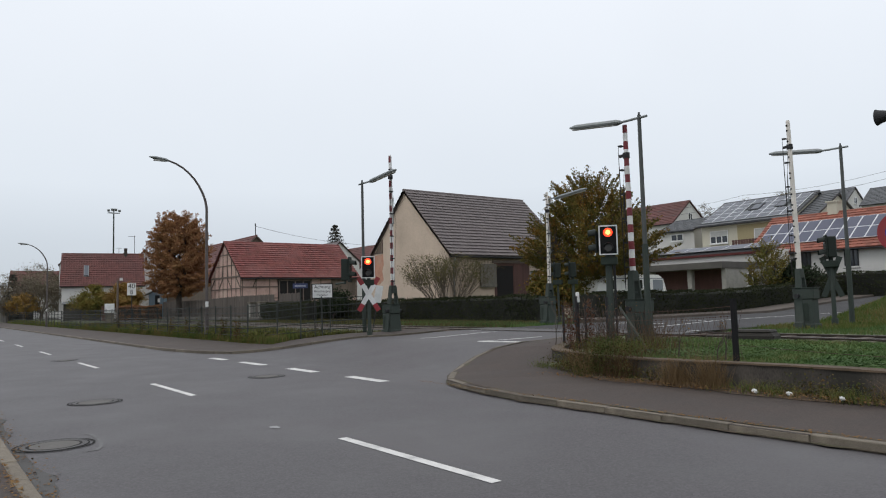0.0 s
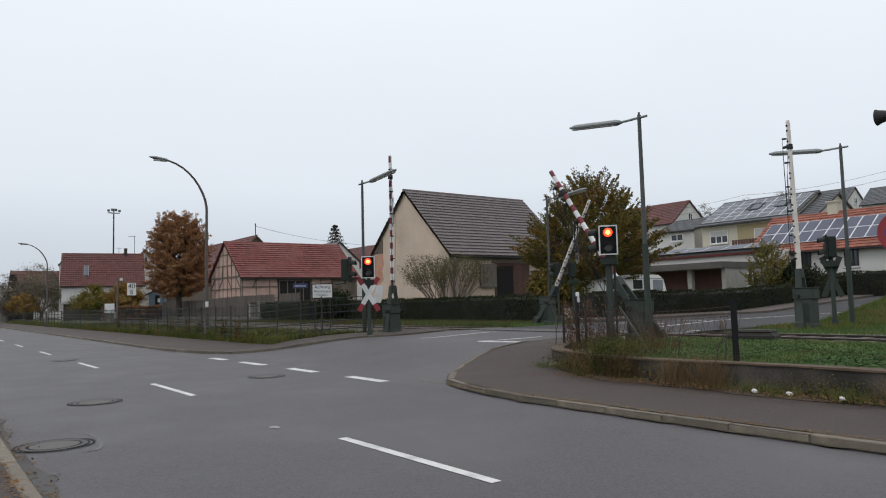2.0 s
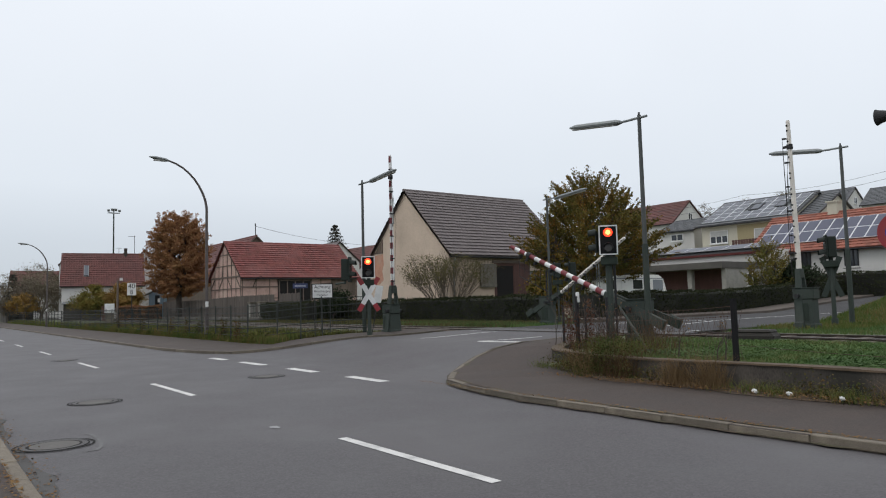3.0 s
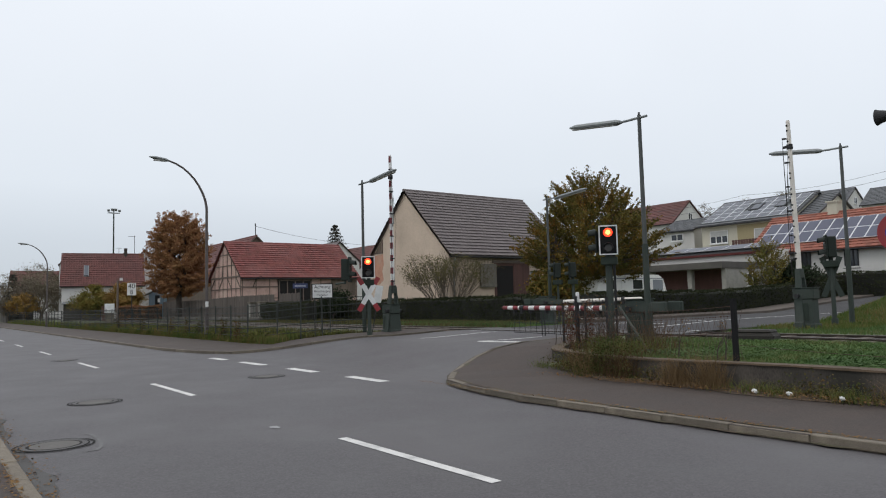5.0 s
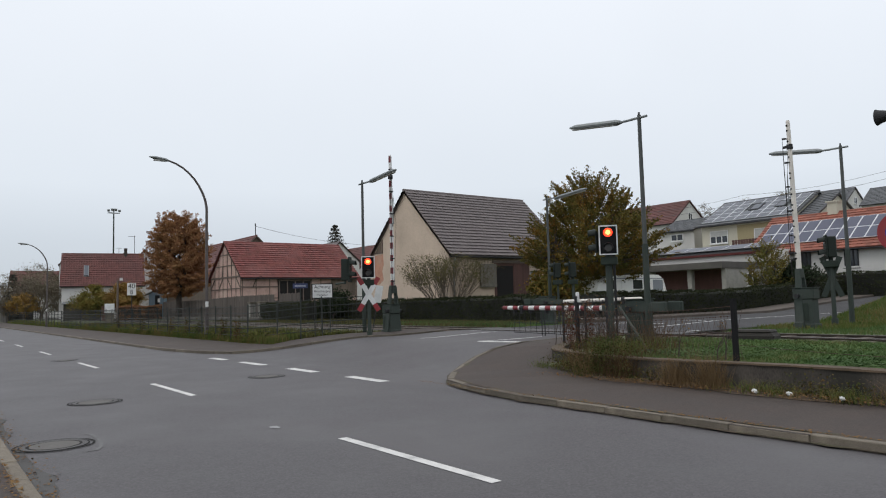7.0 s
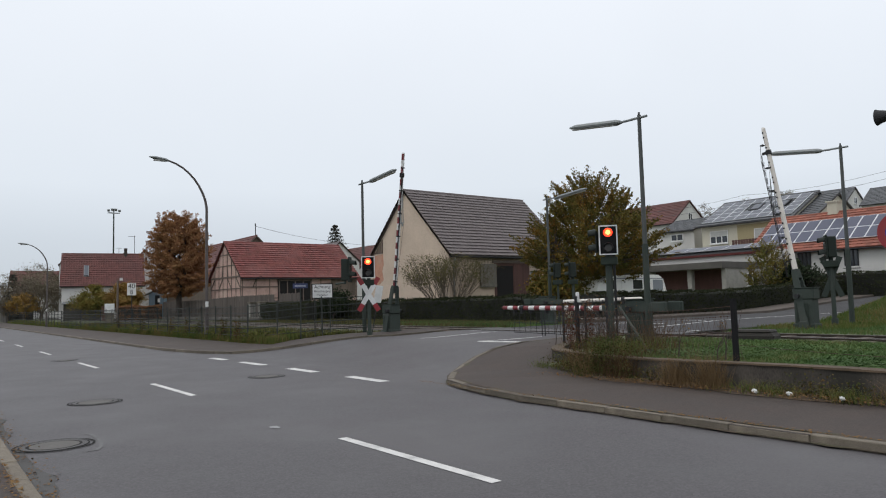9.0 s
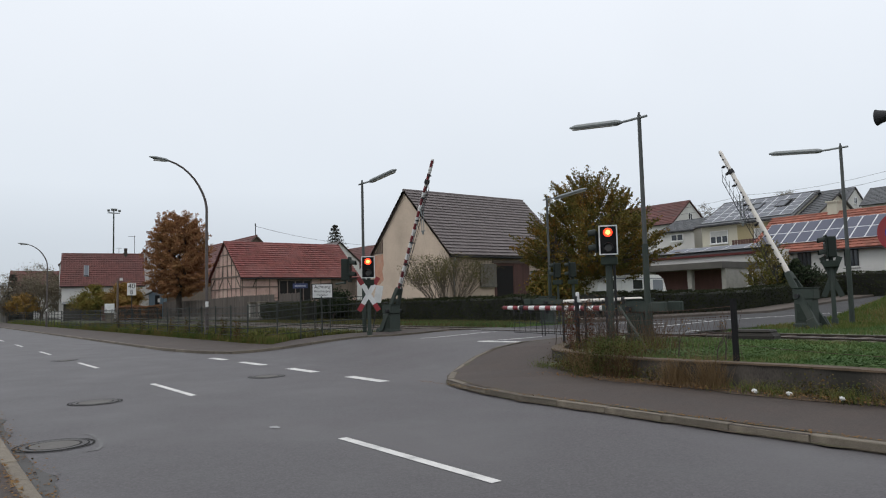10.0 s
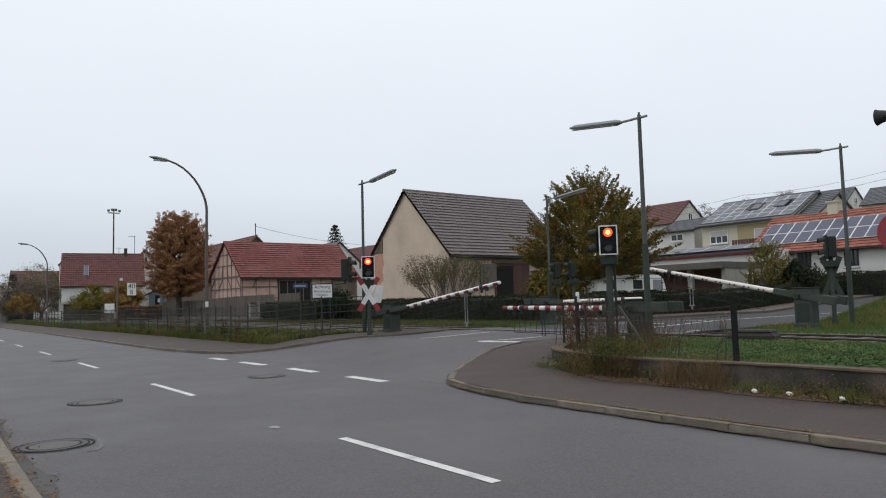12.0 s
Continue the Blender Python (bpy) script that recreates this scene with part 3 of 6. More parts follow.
    for i in range(6):
        q = q0 + (q1 - q0) * i / 5
        part("bracket", Shape().box((q, front * 0.07, -0.12), (0.04, 0.14, 0.1)), DARK_STEEL, boom)
    # pendulum support near the tip
    leg = Shape()
    for dx in (-0.06, 0.06):
        leg.tube((dx, 0, 0), (dx, 0, -0.98), 0.016, n=8)
    leg.box((0, 0, -0.98), (0.22, 0.05, 0.04)).box((0, 0, -1.05), (0.07, 0.05, 0.12), bev=0.01)
    lg = part("support_leg", leg, DARK_STEEL if style == "rings" else STEEL, boom, "swinging support leg")
    HANGERS.append((lg, (length - 1.75, 0, -0.08), 0, False, rows))
    # stay wire
    part("stay_wire", Shape().tube((0.75, 0, -0.1), (length * 0.55, front * -0.05, -0.24), 0.006, n=5).tube((length * 0.55, front * -0.05, -0.24), (length - 0.9, 0, -0.06), 0.006, n=5), DARK_STEEL, boom)
    BARRIERS.append((boom, pivot_z, rows))
    return t


NEAR_FIRST = [(0.0, 89.2), (0.5, 86.0), (1.0, 79.3), (1.5, 69.1), (2.0, 56.1), (2.5, 40.4), (3.0, 23.8), (3.2, 18.0), (3.6, 9.0), (4.0, 4.0), (4.4, 1.7), (4.8, 0.8), (12.0, 0.8)]
FAR_FIRST = [(0.0, 89.5), (0.5, 86.6), (1.0, 80.5), (1.5, 72.0), (2.0, 59.4), (2.5, 46.6), (3.0, 30.5), (3.2, 24.0), (3.6, 13.0), (4.0, 6.0), (4.4, 2.4), (4.8, 0.9), (12.0, 0.9)]
NEAR_SECOND = [(0.0, 90.2), (7.4, 90.2), (8.0, 89.4), (8.4, 87.6), (8.8, 84.0), (9.0, 81.6), (9.5, 74.0), (10.0, 63.6), (10.5, 50.0), (11.0, 33.8), (11.5, 19.6), (12.0, 8.2)]
FAR_SECOND = [(0.0, 89.2), (7.4, 89.2), (8.0, 88.4), (8.4, 86.6), (8.8, 83.1), (9.0, 80.9), (9.5, 73.9), (10.0, 64.1), (10.5, 52.0), (11.0, 38.0), (11.5, 23.8), (12.0, 11.7)]
barrier(-23.1, 14.98, 1.7, 1.42, 0.94, 6.16, "half", NEAR_SECOND, "green crossing barrier with white bar and red blocks, lowering")
barrier(-12.29, 15.89, 182.4, 1.40, 1.0, 5.16, "rings", NEAR_FIRST, "green crossing barrier with red and white striped bar")
barrier(-22.27, 22.8, 0, 1.58, 0.8, 4.98, "dots", FAR_FIRST, "green crossing barrier with pale bar seen from behind")
barrier(-10.98, 22.56, 181.3, 1.62, 0.82, 5.7, "dots", FAR_SECOND, "green crossing barrier with pale dotted bar, lowering")


# ---- crossing signals ----
def cross_arms(t, z, back):
    """Two crossed boards, each with red ends and a white middle."""
    y = -0.09 if not back else 0.09
    for sgn, dy in ((1, 0), (-1, -0.018)):
        rot = Matrix.Rotation(radians((22 if back else 31) * sgn), 4, "Y")
        part("cross_board", Shape().box((0, y + dy, z), (0.17, 0.014, 0.84), rot), GREY_GREEN if back else WHITE, t, "white crossed board" if not back else "")
        for e in (-1, 1):
            c = rot @ Vector((0, 0, e * 0.565))
            part("cross_tip", Shape().box((c.x, y + dy, z + c.z), (0.17, 0.014, 0.29), rot), GREY_GREEN if back else RED, t, "red cross tip" if not back else "")


def signal_head(t, z, facing, lit, w=0.50, h=0.81, rimmed=True):
    r = Matrix.Rotation(radians(facing), 4, "Z")

    def put(sh):
        sh.v = [tuple(r @ Vector(p)) for p in sh.v]
        return sh
    shell = BLACK if rimmed else mat("dark_signal_green", (0.012, 0.018, 0.014), 0.6, spots=0.25, spec=0.3)
    part("backboard", put(Shape().box((0, -0.14, z), (w, 0.05, h), bev=0.02)), shell, t, "dark signal board")
    rim = Shape()
    for dx in (-1, 1):
        rim.box((dx * (w / 2 - 0.018), -0.168, z), (0.034, 0.012, h - 0.005))
    for dz in (-1, 1):
        rim.box((0, -0.168, z + dz * (h / 2 - 0.018)), (w - 0.07, 0.012, 0.034))
    if rimmed:
        part("white_rim", put(rim), WHITE, t, "white painted rim")
    part("lamp_case", put(Shape().box((0, 0.02, z), (w * 0.78, 0.28, h * 0.86), bev=0.03)), shell, t)
    for dz, on in ((0.21, lit), (-0.2, False)):
        lens = Shape().tube((0, -0.166, z + dz), (0, -0.175, z + dz), 0.118, 0.112, 24)
        part("red_lens" if dz > 0 else "amber_lens", put(lens), RED_GLOW if on else LENS_DARK, t, "lit red lens" if on else "unlit lens")
        if on:
            part("bulb", put(Shape().tube((0, -0.175, z + dz), (0, -0.179, z + dz), 0.062, 0.05, 20)), CORE_GLOW, t, "glowing lamp core")
        hood, n = Shape(), 12
        for i in range(n + 1):
            an = radians(-10 + 200 * i / n)
            for rr in (0.13, 0.137):
                for d, dd in ((-0.16, 0.0), (-0.36, 0.03)):
                    hood.v.append((rr * math.cos(an), d, z + dz + rr * math.sin(an) - dd))
        for i in range(n):
            o = 4 * i
            hood.f += [(o, o + 1, o + 5, o + 4), (o + 2, o + 3, o + 7, o + 6), (o + 1, o + 3, o + 7, o + 5)]
        part("hood", put(hood), shell, t)


def crossing_signal(x, y, base, turn, head_z, lit, cross_z, label, back=False, facing=0, post_r=0.07):
    t = thing("crossing_signal", label, "railway signal", pose(x, y, 0, 0, 0, turn), "crossing signals")
    part("post", Shape().tube((0, 0.05, base), (0, 0.05, head_z - 0.3), post_r, n=12), GREY_GREEN, t)
    part("post_foot", Shape().tube((0, 0.05, base - 0.1), (0, 0.05, base + 0.25), post_r * 1.5, n=12), GREY_GREEN, t)
    part("bracket_box", Shape().box((0, 0.02, head_z - 0.56), (0.44, 0.26, 0.22), bev=0.02), GREEN, t)
    signal_head(t, head_z, facing, lit, 0.42 if back else 0.50, 0.81, not back)
    if cross_z:
        cross_arms(t, cross_z, back)
    return t


crossing_signal(-22.34, 13.43, 0.46, 54, 3.06, True, 2.07, "crossing signal with lit red lamp above a red and white cross")
crossing_signal(-12.51, 15.16, 0.58, 37, 3.28, True, None, "crossing signal with lit red lamp on a green post")
crossing_signal(-10.69, 24.12, 0.6, 30, 3.2, False, 2.22, "dark hooded crossing signal above the green back of a cross", back=True, facing=-84)
crossing_signal(-22.5, 24.6, 0.6, 30, 3.06, False, None, "dark green back of a far crossing signal", back=True, facing=-84)
crossing_signal(-23.09, 24.2, 0.6, 30, 3.06, False, None, "slim dark green signal beside the far lamp pole", back=True, facing=-84, post_r=0.05)


# ---- lamps over the crossing ----
POLE_GREY = mat("pole_grey", (0.075, 0.080, 0.078), 0.65, spots=0.2, spec=0.3)


def tube_lamp(x, y, base, height, arm, reach, label):
    """A straight pole with a short arm and a long tube luminaire. arm is +1 or -1 along the rails."""
    t = thing("crossing_lamp", label, "street lamp", pose(x, y, base), "crossing lamps")
    h = height - base
    part("pole", Shape().path([(0, 0, -0.1), (0, 0, h * 0.42)], [0.085, 0.08], 12), GREY_GREEN, t)
    part("upper_pole", Shape().path([(0, 0, h * 0.42 - 0.05), (0, 0, h)], [0.062, 0.05], 12), POLE_GREY, t, "slimmer grey upper pole")
    part("arm", Shape().tube((-0.25 * arm, 0, h - 0.08), (0.75 * arm, 0, h - 0.07), 0.035, n=10), STEEL, t)
    part("bolt", Shape().tube((0, 0, h - 0.02), (0, 0, h + 0.07), 0.03, n=8), DARK_STEEL, t)
    rise = 0.085 if arm > 0 else 0.122
    lum, n = Shape(), 10
    for q, r in ((0.62, 0.05), (0.75, 0.085), (reach - 0.25, 0.085), (reach, 0.03)):
        for i in range(n):
            an = 2 * math.pi * i / n
            lum.v.append((q * arm, r * 1.3 * math.cos(an), h - 0.14 + rise * q + r * math.sin(an)))
    lum.f = [(n * j + i, n * j + (i + 1) % n, n * (j + 1) + (i + 1) % n, n * (j + 1) + i) for j in range(3) for i in range(n)] + [tuple(range(n)), tuple(range(3 * n, 4 * n))]
    part("luminaire", lum, STEEL, t, "grey tube luminaire")
    part("diffuser", Shape().box(((reach + 0.7) / 2 * arm, 0, h - 0.206 + rise * (reach + 0.7) / 2), (reach - 0.9, 0.13, 0.03), Matrix.Rotation(-math.atan(rise) * arm, 4, "Y"), 0.01), mat("milky_plastic", (0.5, 0.5, 0.48), 0.4, spots=0.1), t, "milky diffuser")
    return t

# strip of dark soil at the foot of the retaining wall
s = Shape()
foot = [p for p in resample(WALL_LINE, 0.4) if p[1] < 11.5]
for i, (x, y) in enumerate(foot):
    a, b = foot[max(i - 1, 0)], foot[min(i + 1, len(foot) - 1)]
    ang = math.atan2(b[1] - a[1], b[0] - a[0])
    nx, ny = math.sin(ang), -math.cos(ang)
    wid = 0.34 + 0.09 * math.sin(x * 1.9) + 0.05 * math.sin(x * 4.7)
    for f, dz in ((0.0, 0.07), (0.5, 0.04), (1.0, 0.004)):
        s.v.append((x - nx * wid * f, y - ny * wid * f, kerb_top(8.5) + 0.016 + dz + max(0, ramp_z(y) - ramp_z(9.5)) * 0.75 * (1 - smooth(-11.5, -8.5, x))))
s.f = [(3 * i + k, 3 * i + k + 1, 3 * i + k + 4, 3 * i + k + 3) for i in range(len(foot) - 1) for k in range(2)]
tagged(part("wall_foot_soil", s, mat("leafy_soil", (0.05, 0.034, 0.022), 0.95, spots=0.4, scale=7, fine=40, bump=0.8, depth=0.03, dirt=(0.10, 0.06, 0.03), dirt_amount=0.7), raw=True), "dark leafy soil at the foot of the wall", "soil", kind="structure")

# moss and grit caught behind the corner kerb and in its gutter
moss = mat("moss_and_grit", (0.06, 0.042, 0.027), 0.95, spots=0.5, scale=9, fine=60, bump=0.9, depth=0.02, dirt=(0.05, 0.06, 0.025), dirt_amount=0.7)
kp = [p for p in resample([(10.0, 8.215)] + KERB_R[1:], 0.25)]
for name, off0, off1, lift in (("kerb_moss", 0.125, 0.205, 0.006), ("kerb_grit", -0.05, 0.02, None)):
    s = Shape()
    for i, (x, y) in enumerate(kp):
        a, b = kp[max(i - 1, 0)], kp[min(i + 1, len(kp) - 1)]
        ang = math.atan2(b[1] - a[1], b[0] - a[0])
        nx, ny = math.sin(ang), -math.cos(ang)
        wob = 0.03 * math.sin(x * 5.1 + y) + 0.025 * math.sin(x * 11.3)
        z = kerb_top(y) + lift if lift else ramp_z(y) + 0.022
        s.v += [(x + nx * (off0 - (0 if lift else max(wob, -0.02))), y + ny * (off0 - (0 if lift else max(wob, -0.02))), z), (x + nx * (off1 + (wob if lift else 0)), y + ny * (off1 + (wob if lift else 0)), z)]
    s.f = [(2 * i, 2 * i + 1, 2 * i + 3, 2 * i + 2) for i in range(len(kp) - 1)]
    tagged(part(name, s, moss, raw=True), "brown moss and grit along the kerb stones", "grit", kind="structure")

# faded paint line drawn round the near manhole
ch = [(-11.07, 1.89), (-11.05, 1.97), (-10.87, 2.03), (-10.43, 2.03), (-10.1, 2.0), (-9.85, 1.95), (-9.65, 1.86), (-9.63, 1.72)]
s = Shape()
for i, (x, y) in enumerate(ch):
    s.v += [(x - 0.012, y - 0.022, 0.006), (x + 0.012, y + 0.022, 0.006)]
s.f = [(2 * i, 2 * i + 1, 2 * i + 3, 2 * i + 2) for i in range(len(ch) - 1)]
tagged(part("chalk_mark", s, mat("faded_chalk", (0.135, 0.135, 0.135), 0.9, spots=0.3, dirt=(0.09, 0.09, 0.09), dirt_amount=0.6), raw=True), "faded white survey mark beside the manhole", "road marking", kind="structure")
tube_lamp(-11.69, 15.66, 0.58, 6.66, -1, 2.5, "green pole lamp with a long tube over the crossing")
tube_lamp(-24.33, 14.4, 0.5, 6.65, 1, 2.5, "grey pole lamp with a long tube over the crossing")
tube_lamp(-10.66, 25.3, 0.6, 6.73, -1, 2.5, "grey pole lamp with a long tube beyond the rails")
tube_lamp(-23.8, 24.4, 0.6, 6.62, 1, 2.55, "slim grey pole lamp with a long tube before the tree")

# ---- curved street lamps along the main road ----
def street_lamp(x, y, base, scale, label):
    t = thing("street_lamp", label, "street lamp", pose(x, y, base), "street lamps")
    h = 6.2 * scale
    pts = [(0, 0, -0.1), (0, 0, 1.2), (0, 0, 1.2), (0, 0, h)]
    rad = [0.1, 0.095, 0.075, 0.06]
    for k in range(1, 9):
        a = k / 8
        pts.append((0, -1.75 * scale * (a ** 1.6), h + 2.15 * scale * math.sin(a * 1.35)))
        rad.append(0.06 - 0.02 * a)
    part("pole", Shape().path(pts, rad, 12), mat("brown_grey_pole", (0.085, 0.07, 0.066), 0.6, spots=0.2), t)
    y1, z1 = pts[-1][1], pts[-1][2]
    head, n = Shape(), 12
    for q, r, w in ((0.0, 0.05, 0.06), (-0.12, 0.085, 0.13), (-0.6, 0.08, 0.16), (-0.85, 0.02, 0.05)):
        for i in range(n):
            an = 2 * math.pi * i / n
            head.v.append((w * math.cos(an), y1 + q, z1 - q * 0.12 + r * math.sin(an)))
    head.f = [(n * j + i, n * j + (i + 1) % n, n * (j + 1) + (i + 1) % n, n * (j + 1) + i) for j in range(3) for i in range(n)] + [tuple(range(n)), tuple(range(3 * n, 4 * n))]
    part("lamp_head", head, STEEL, t, "grey lamp head")
    part("lamp_glass", Shape().box((0, y1 - 0.4, z1 - 0.03), (0.2, 0.5, 0.06), bev=0.02), mat("milky_plastic", (0.5, 0.5, 0.48), 0.4), t)
    part("notice", Shape().box((0.09, -0.02, 1.75), (0.02, 0.14, 0.26)), WHITE, t, "small white notice")
    return t


street_lamp(-33.35, 11.12, 0.14, 1.02, "tall curved street lamp with brown pole by the fence")
street_lamp(-80.0, 10.7, 0.14, 1.0, "tall curved street lamp further along the road")

# ---- house building kit ----
TILE_BROWN = mat("tile_brown_grey", (0.132, 0.112, 0.110), 0.8, spots=0.16, scale=2.2, fine=30, bump=0.3, island=0.10, dirt=(0.15, 0.128, 0.124), dirt_amount=0.3)
TILE_RED = mat("tile_dark_red", (0.165, 0.046, 0.040), 0.75, spots=0.22, scale=0.9, fine=30, bump=0.3, island=0.25, dirt=(0.22, 0.09, 0.08), dirt_amount=0.5)
TILE_OLD = mat("tile_old_red", (0.112, 0.042, 0.037), 0.85, spots=0.3, scale=0.6, fine=20, bump=0.3, island=0.16, dirt=(0.08, 0.045, 0.04), dirt_amount=0.6)
TILE_ORANGE = mat("tile_orange", (0.225, 0.072, 0.045), 0.75, spots=0.2, scale=0.8, fine=30, bump=0.3, island=0.25)
SLATE = mat("roof_slate", (0.088, 0.092, 0.098), 0.7, spots=0.2, scale=1, fine=20, bump=0.3, island=0.18)
RENDER_BARN = mat("barn_render", (0.53, 0.425, 0.335), 0.92, spots=0.14, scale=0.8, fine=14, bump=0.4, depth=0.02, dirt=(0.33, 0.26, 0.20), dirt_amount=0.6)
RENDER_WHITE = mat("white_render", (0.56, 0.55, 0.525), 0.9, spots=0.08, scale=0.7, fine=20, bump=0.2, dirt=(0.42, 0.4, 0.375), dirt_amount=0.6)
RENDER_CREAM = mat("cream_render", (0.50, 0.47, 0.38), 0.9, spots=0.08, scale=0.7, fine=20, bump=0.2)
BRICK = mat("infill_brick", (0.45, 0.305, 0.26), 0.9, spots=0.28, scale=2.2, fine=24, bump=0.5, dirt=(0.5, 0.38, 0.31), dirt_amount=0.7)
TIMBER = mat("dark_timber", (0.135, 0.105, 0.088), 0.85, spots=0.35, scale=4, stretch=(1, 1, 0.2), bump=0.4)
PLANK = mat("grey_brown_plank", (0.12, 0.092, 0.072), 0.85, spots=0.35, scale=5, stretch=(1, 1, 0.12), bump=0.4, random_tint=0.2, island=0.2)
PLANK_RED = mat("red_brown_plank", (0.085, 0.042, 0.036), 0.85, spots=0.3, scale=5, stretch=(1, 1, 0.12), bump=0.4, random_tint=0.15, island=0.15)
PLANK_GREY = mat("weathered_plank", (0.082, 0.068, 0.058), 0.9, spots=0.35, scale=4, stretch=(1, 1, 0.12), bump=0.4, random_tint=0.22, island=0.22)
WINDOW = glass_mat("window_pane", (0.02, 0.024, 0.03), 0.06)
FRAME_W = mat("white_frame", (0.68, 0.68, 0.67), 0.5, spots=0.05)
# near-black colour that stands for the shade inside openings
DARK_IN = mat("interior_shade_black", (0.008, 0.007, 0.007), 0.95, spots=0.2)
SOLAR = glass_mat("solar_cells", (0.020, 0.026, 0.062), 0.45)
SOLAR_MID = glass_mat("solar_cells_mid", (0.035, 0.042, 0.065), 0.45)
SOLAR_PALE = glass_mat("solar_cells_pale", (0.055, 0.065, 0.085), 0.45)
ALU = mat("aluminium_edge", (0.60, 0.61, 0.63), 0.4, metal=0.3, spots=0.05)


def slab(o, u, v, n, lu, lv, th):
    """Corners of a slanting slab from its corner o, unit ways u and v, outward normal n."""
    s = Shape()
    c = [o, o + u * lu, o + u * lu + v * lv, o + v * lv]
    s.add(c + [p - n * th for p in c], [(0, 1, 2, 3), (7, 6, 5, 4), (0, 4, 5, 1), (1, 5, 6, 2), (2, 6, 7, 3), (3, 7, 4, 0)])
    return s


def tiles(o, u, v, n, lu, lv, tw, course, th=0.06):
    """Overlapping tiles in courses up a roof plane; every tile an island of its own."""
    s = Shape()
    rows, cols = max(1, round(lv / course)), max(1, round(lu / tw))
    a, b = lu / cols, lv / rows
    rnd = random.Random(int(lu * 100))
    for j in range(rows):
        for i in range(cols):
            p = o + u * (i * a + 0.004) + v * (j * b) + n * rnd.uniform(0.0, 0.008)
            w = u * (a - 0.008)
            lo, hi = n * th, n * 0.008
            mid = n * (th + 0.022)
            t = v * (b * 1.08)
            s.add([p + lo, p + w * 0.5 + mid, p + w + lo, p + t + hi, p + w * 0.5 + t + hi + n * 0.02, p + w + t + hi, p, p + w],
                  [(0, 1, 4, 3), (1, 2, 5, 4), (6, 7, 2, 1, 0)])
    return s


def gable_roof(t, x0, x1, y0, y1, eave, ridge, axis, material, tw, course, over=0.4, gable_over=0.25, trim=None, th=0.06):
    """Two roof planes with tiles, boards and a ridge cap, over the box x0..x1, y0..y1. axis is the ridge's."""
    mid = (x0 + x1) / 2 if axis == "y" else (y0 + y1) / 2
    half = ((x1 - x0) if axis == "y" else (y1 - y0)) / 2
    rise = ridge - eave
    slope = math.hypot(half, rise)
    for sgn in (-1, 1):
        if axis == "y":
            u, v = Vector((0, 1, 0)), Vector((-sgn * half, 0, rise)) / slope
            o = Vector((mid + sgn * half, y0 - gable_over, eave))
            lu = y1 - y0 + 2 * gable_over
        else:
            u, v = Vector((1, 0, 0)), Vector((0, -sgn * half, rise)) / slope
            o = Vector((x0 - gable_over, mid + sgn * half, eave))
            lu = x1 - x0 + 2 * gable_over
        nrm = u.cross(v)
        if nrm.z < 0:
            nrm = -nrm
        o2 = o - v * over
        rf = part("roof", slab(o2 + nrm * 0.09, u, v, nrm, lu, slope + over, 0.12), material, t, "tiled roof slope")
        part("tile_cover", tiles(o2 + nrm * 0.092, u, v, nrm, lu, slope + over, tw, course, th), material, rf, raw=True)
        part("gutter_pipe", Shape().tube(o2 + nrm * 0.02 - v * 0.05, o2 + nrm * 0.02 - v * 0.05 + u * lu, 0.06, n=8), trim or DARK_STEEL, rf)
        for e in (0.0, lu - 0.05):
            part("verge_board", slab(o2 + u * e + nrm * 0.1, u, v, nrm, 0.05, slope + over, 0.13), trim or TIMBER, rf)
    if axis == "y":
        part("ridge_cap", Shape().tube((mid, y0 - gable_over, ridge + 0.1), (mid, y1 + gable_over, ridge + 0.1), 0.12, n=8), material, t)
    else:
        part("ridge_cap", Shape().tube((x0 - gable_over, mid, ridge + 0.1), (x1 + gable_over, mid, ridge + 0.1), 0.12, n=8), material, t)


def gable_walls(t, x0, x1, y0, y1, base, eave, ridge, axis, material, thick=0.3):
    """Four walls of their own thickness; the two under the gables are pointed."""
    mx, my = (x0 + x1) / 2, (y0 + y1) / 2
    if axis == "y":
        pent = [(x0, base), (x1, base), (x1, eave), (mx, ridge - 0.02), (x0, eave)]
        part("wall", Shape().prism(pent, y0, y0 + thick, "y"), material, t)
        part("wall", Shape().prism(pent, y1 - thick, y1, "y"), material, t)
        for x in (x0 + thick / 2 - 0.003, x1 - thick / 2 + 0.003):
            part("wall", Shape().box((x, my, (base + eave) / 2), (thick, y1 - y0 - 2 * thick, eave - base)), material, t)
    else:
        pent = [(y0, base), (y1, base), (y1, eave), (my, ridge - 0.02), (y0, eave)]
        part("wall", Shape().prism(pent, x0, x0 + thick, "x"), material, t)
        part("wall", Shape().prism(pent, x1 - thick, x1, "x"), material, t)
        for y in (y0 + thick / 2 - 0.003, y1 - thick / 2 + 0.003):
            part("wall", Shape().box((mx, y, (base + eave) / 2), (x1 - x0 - 2 * thick, thick, eave - base)), material, t)


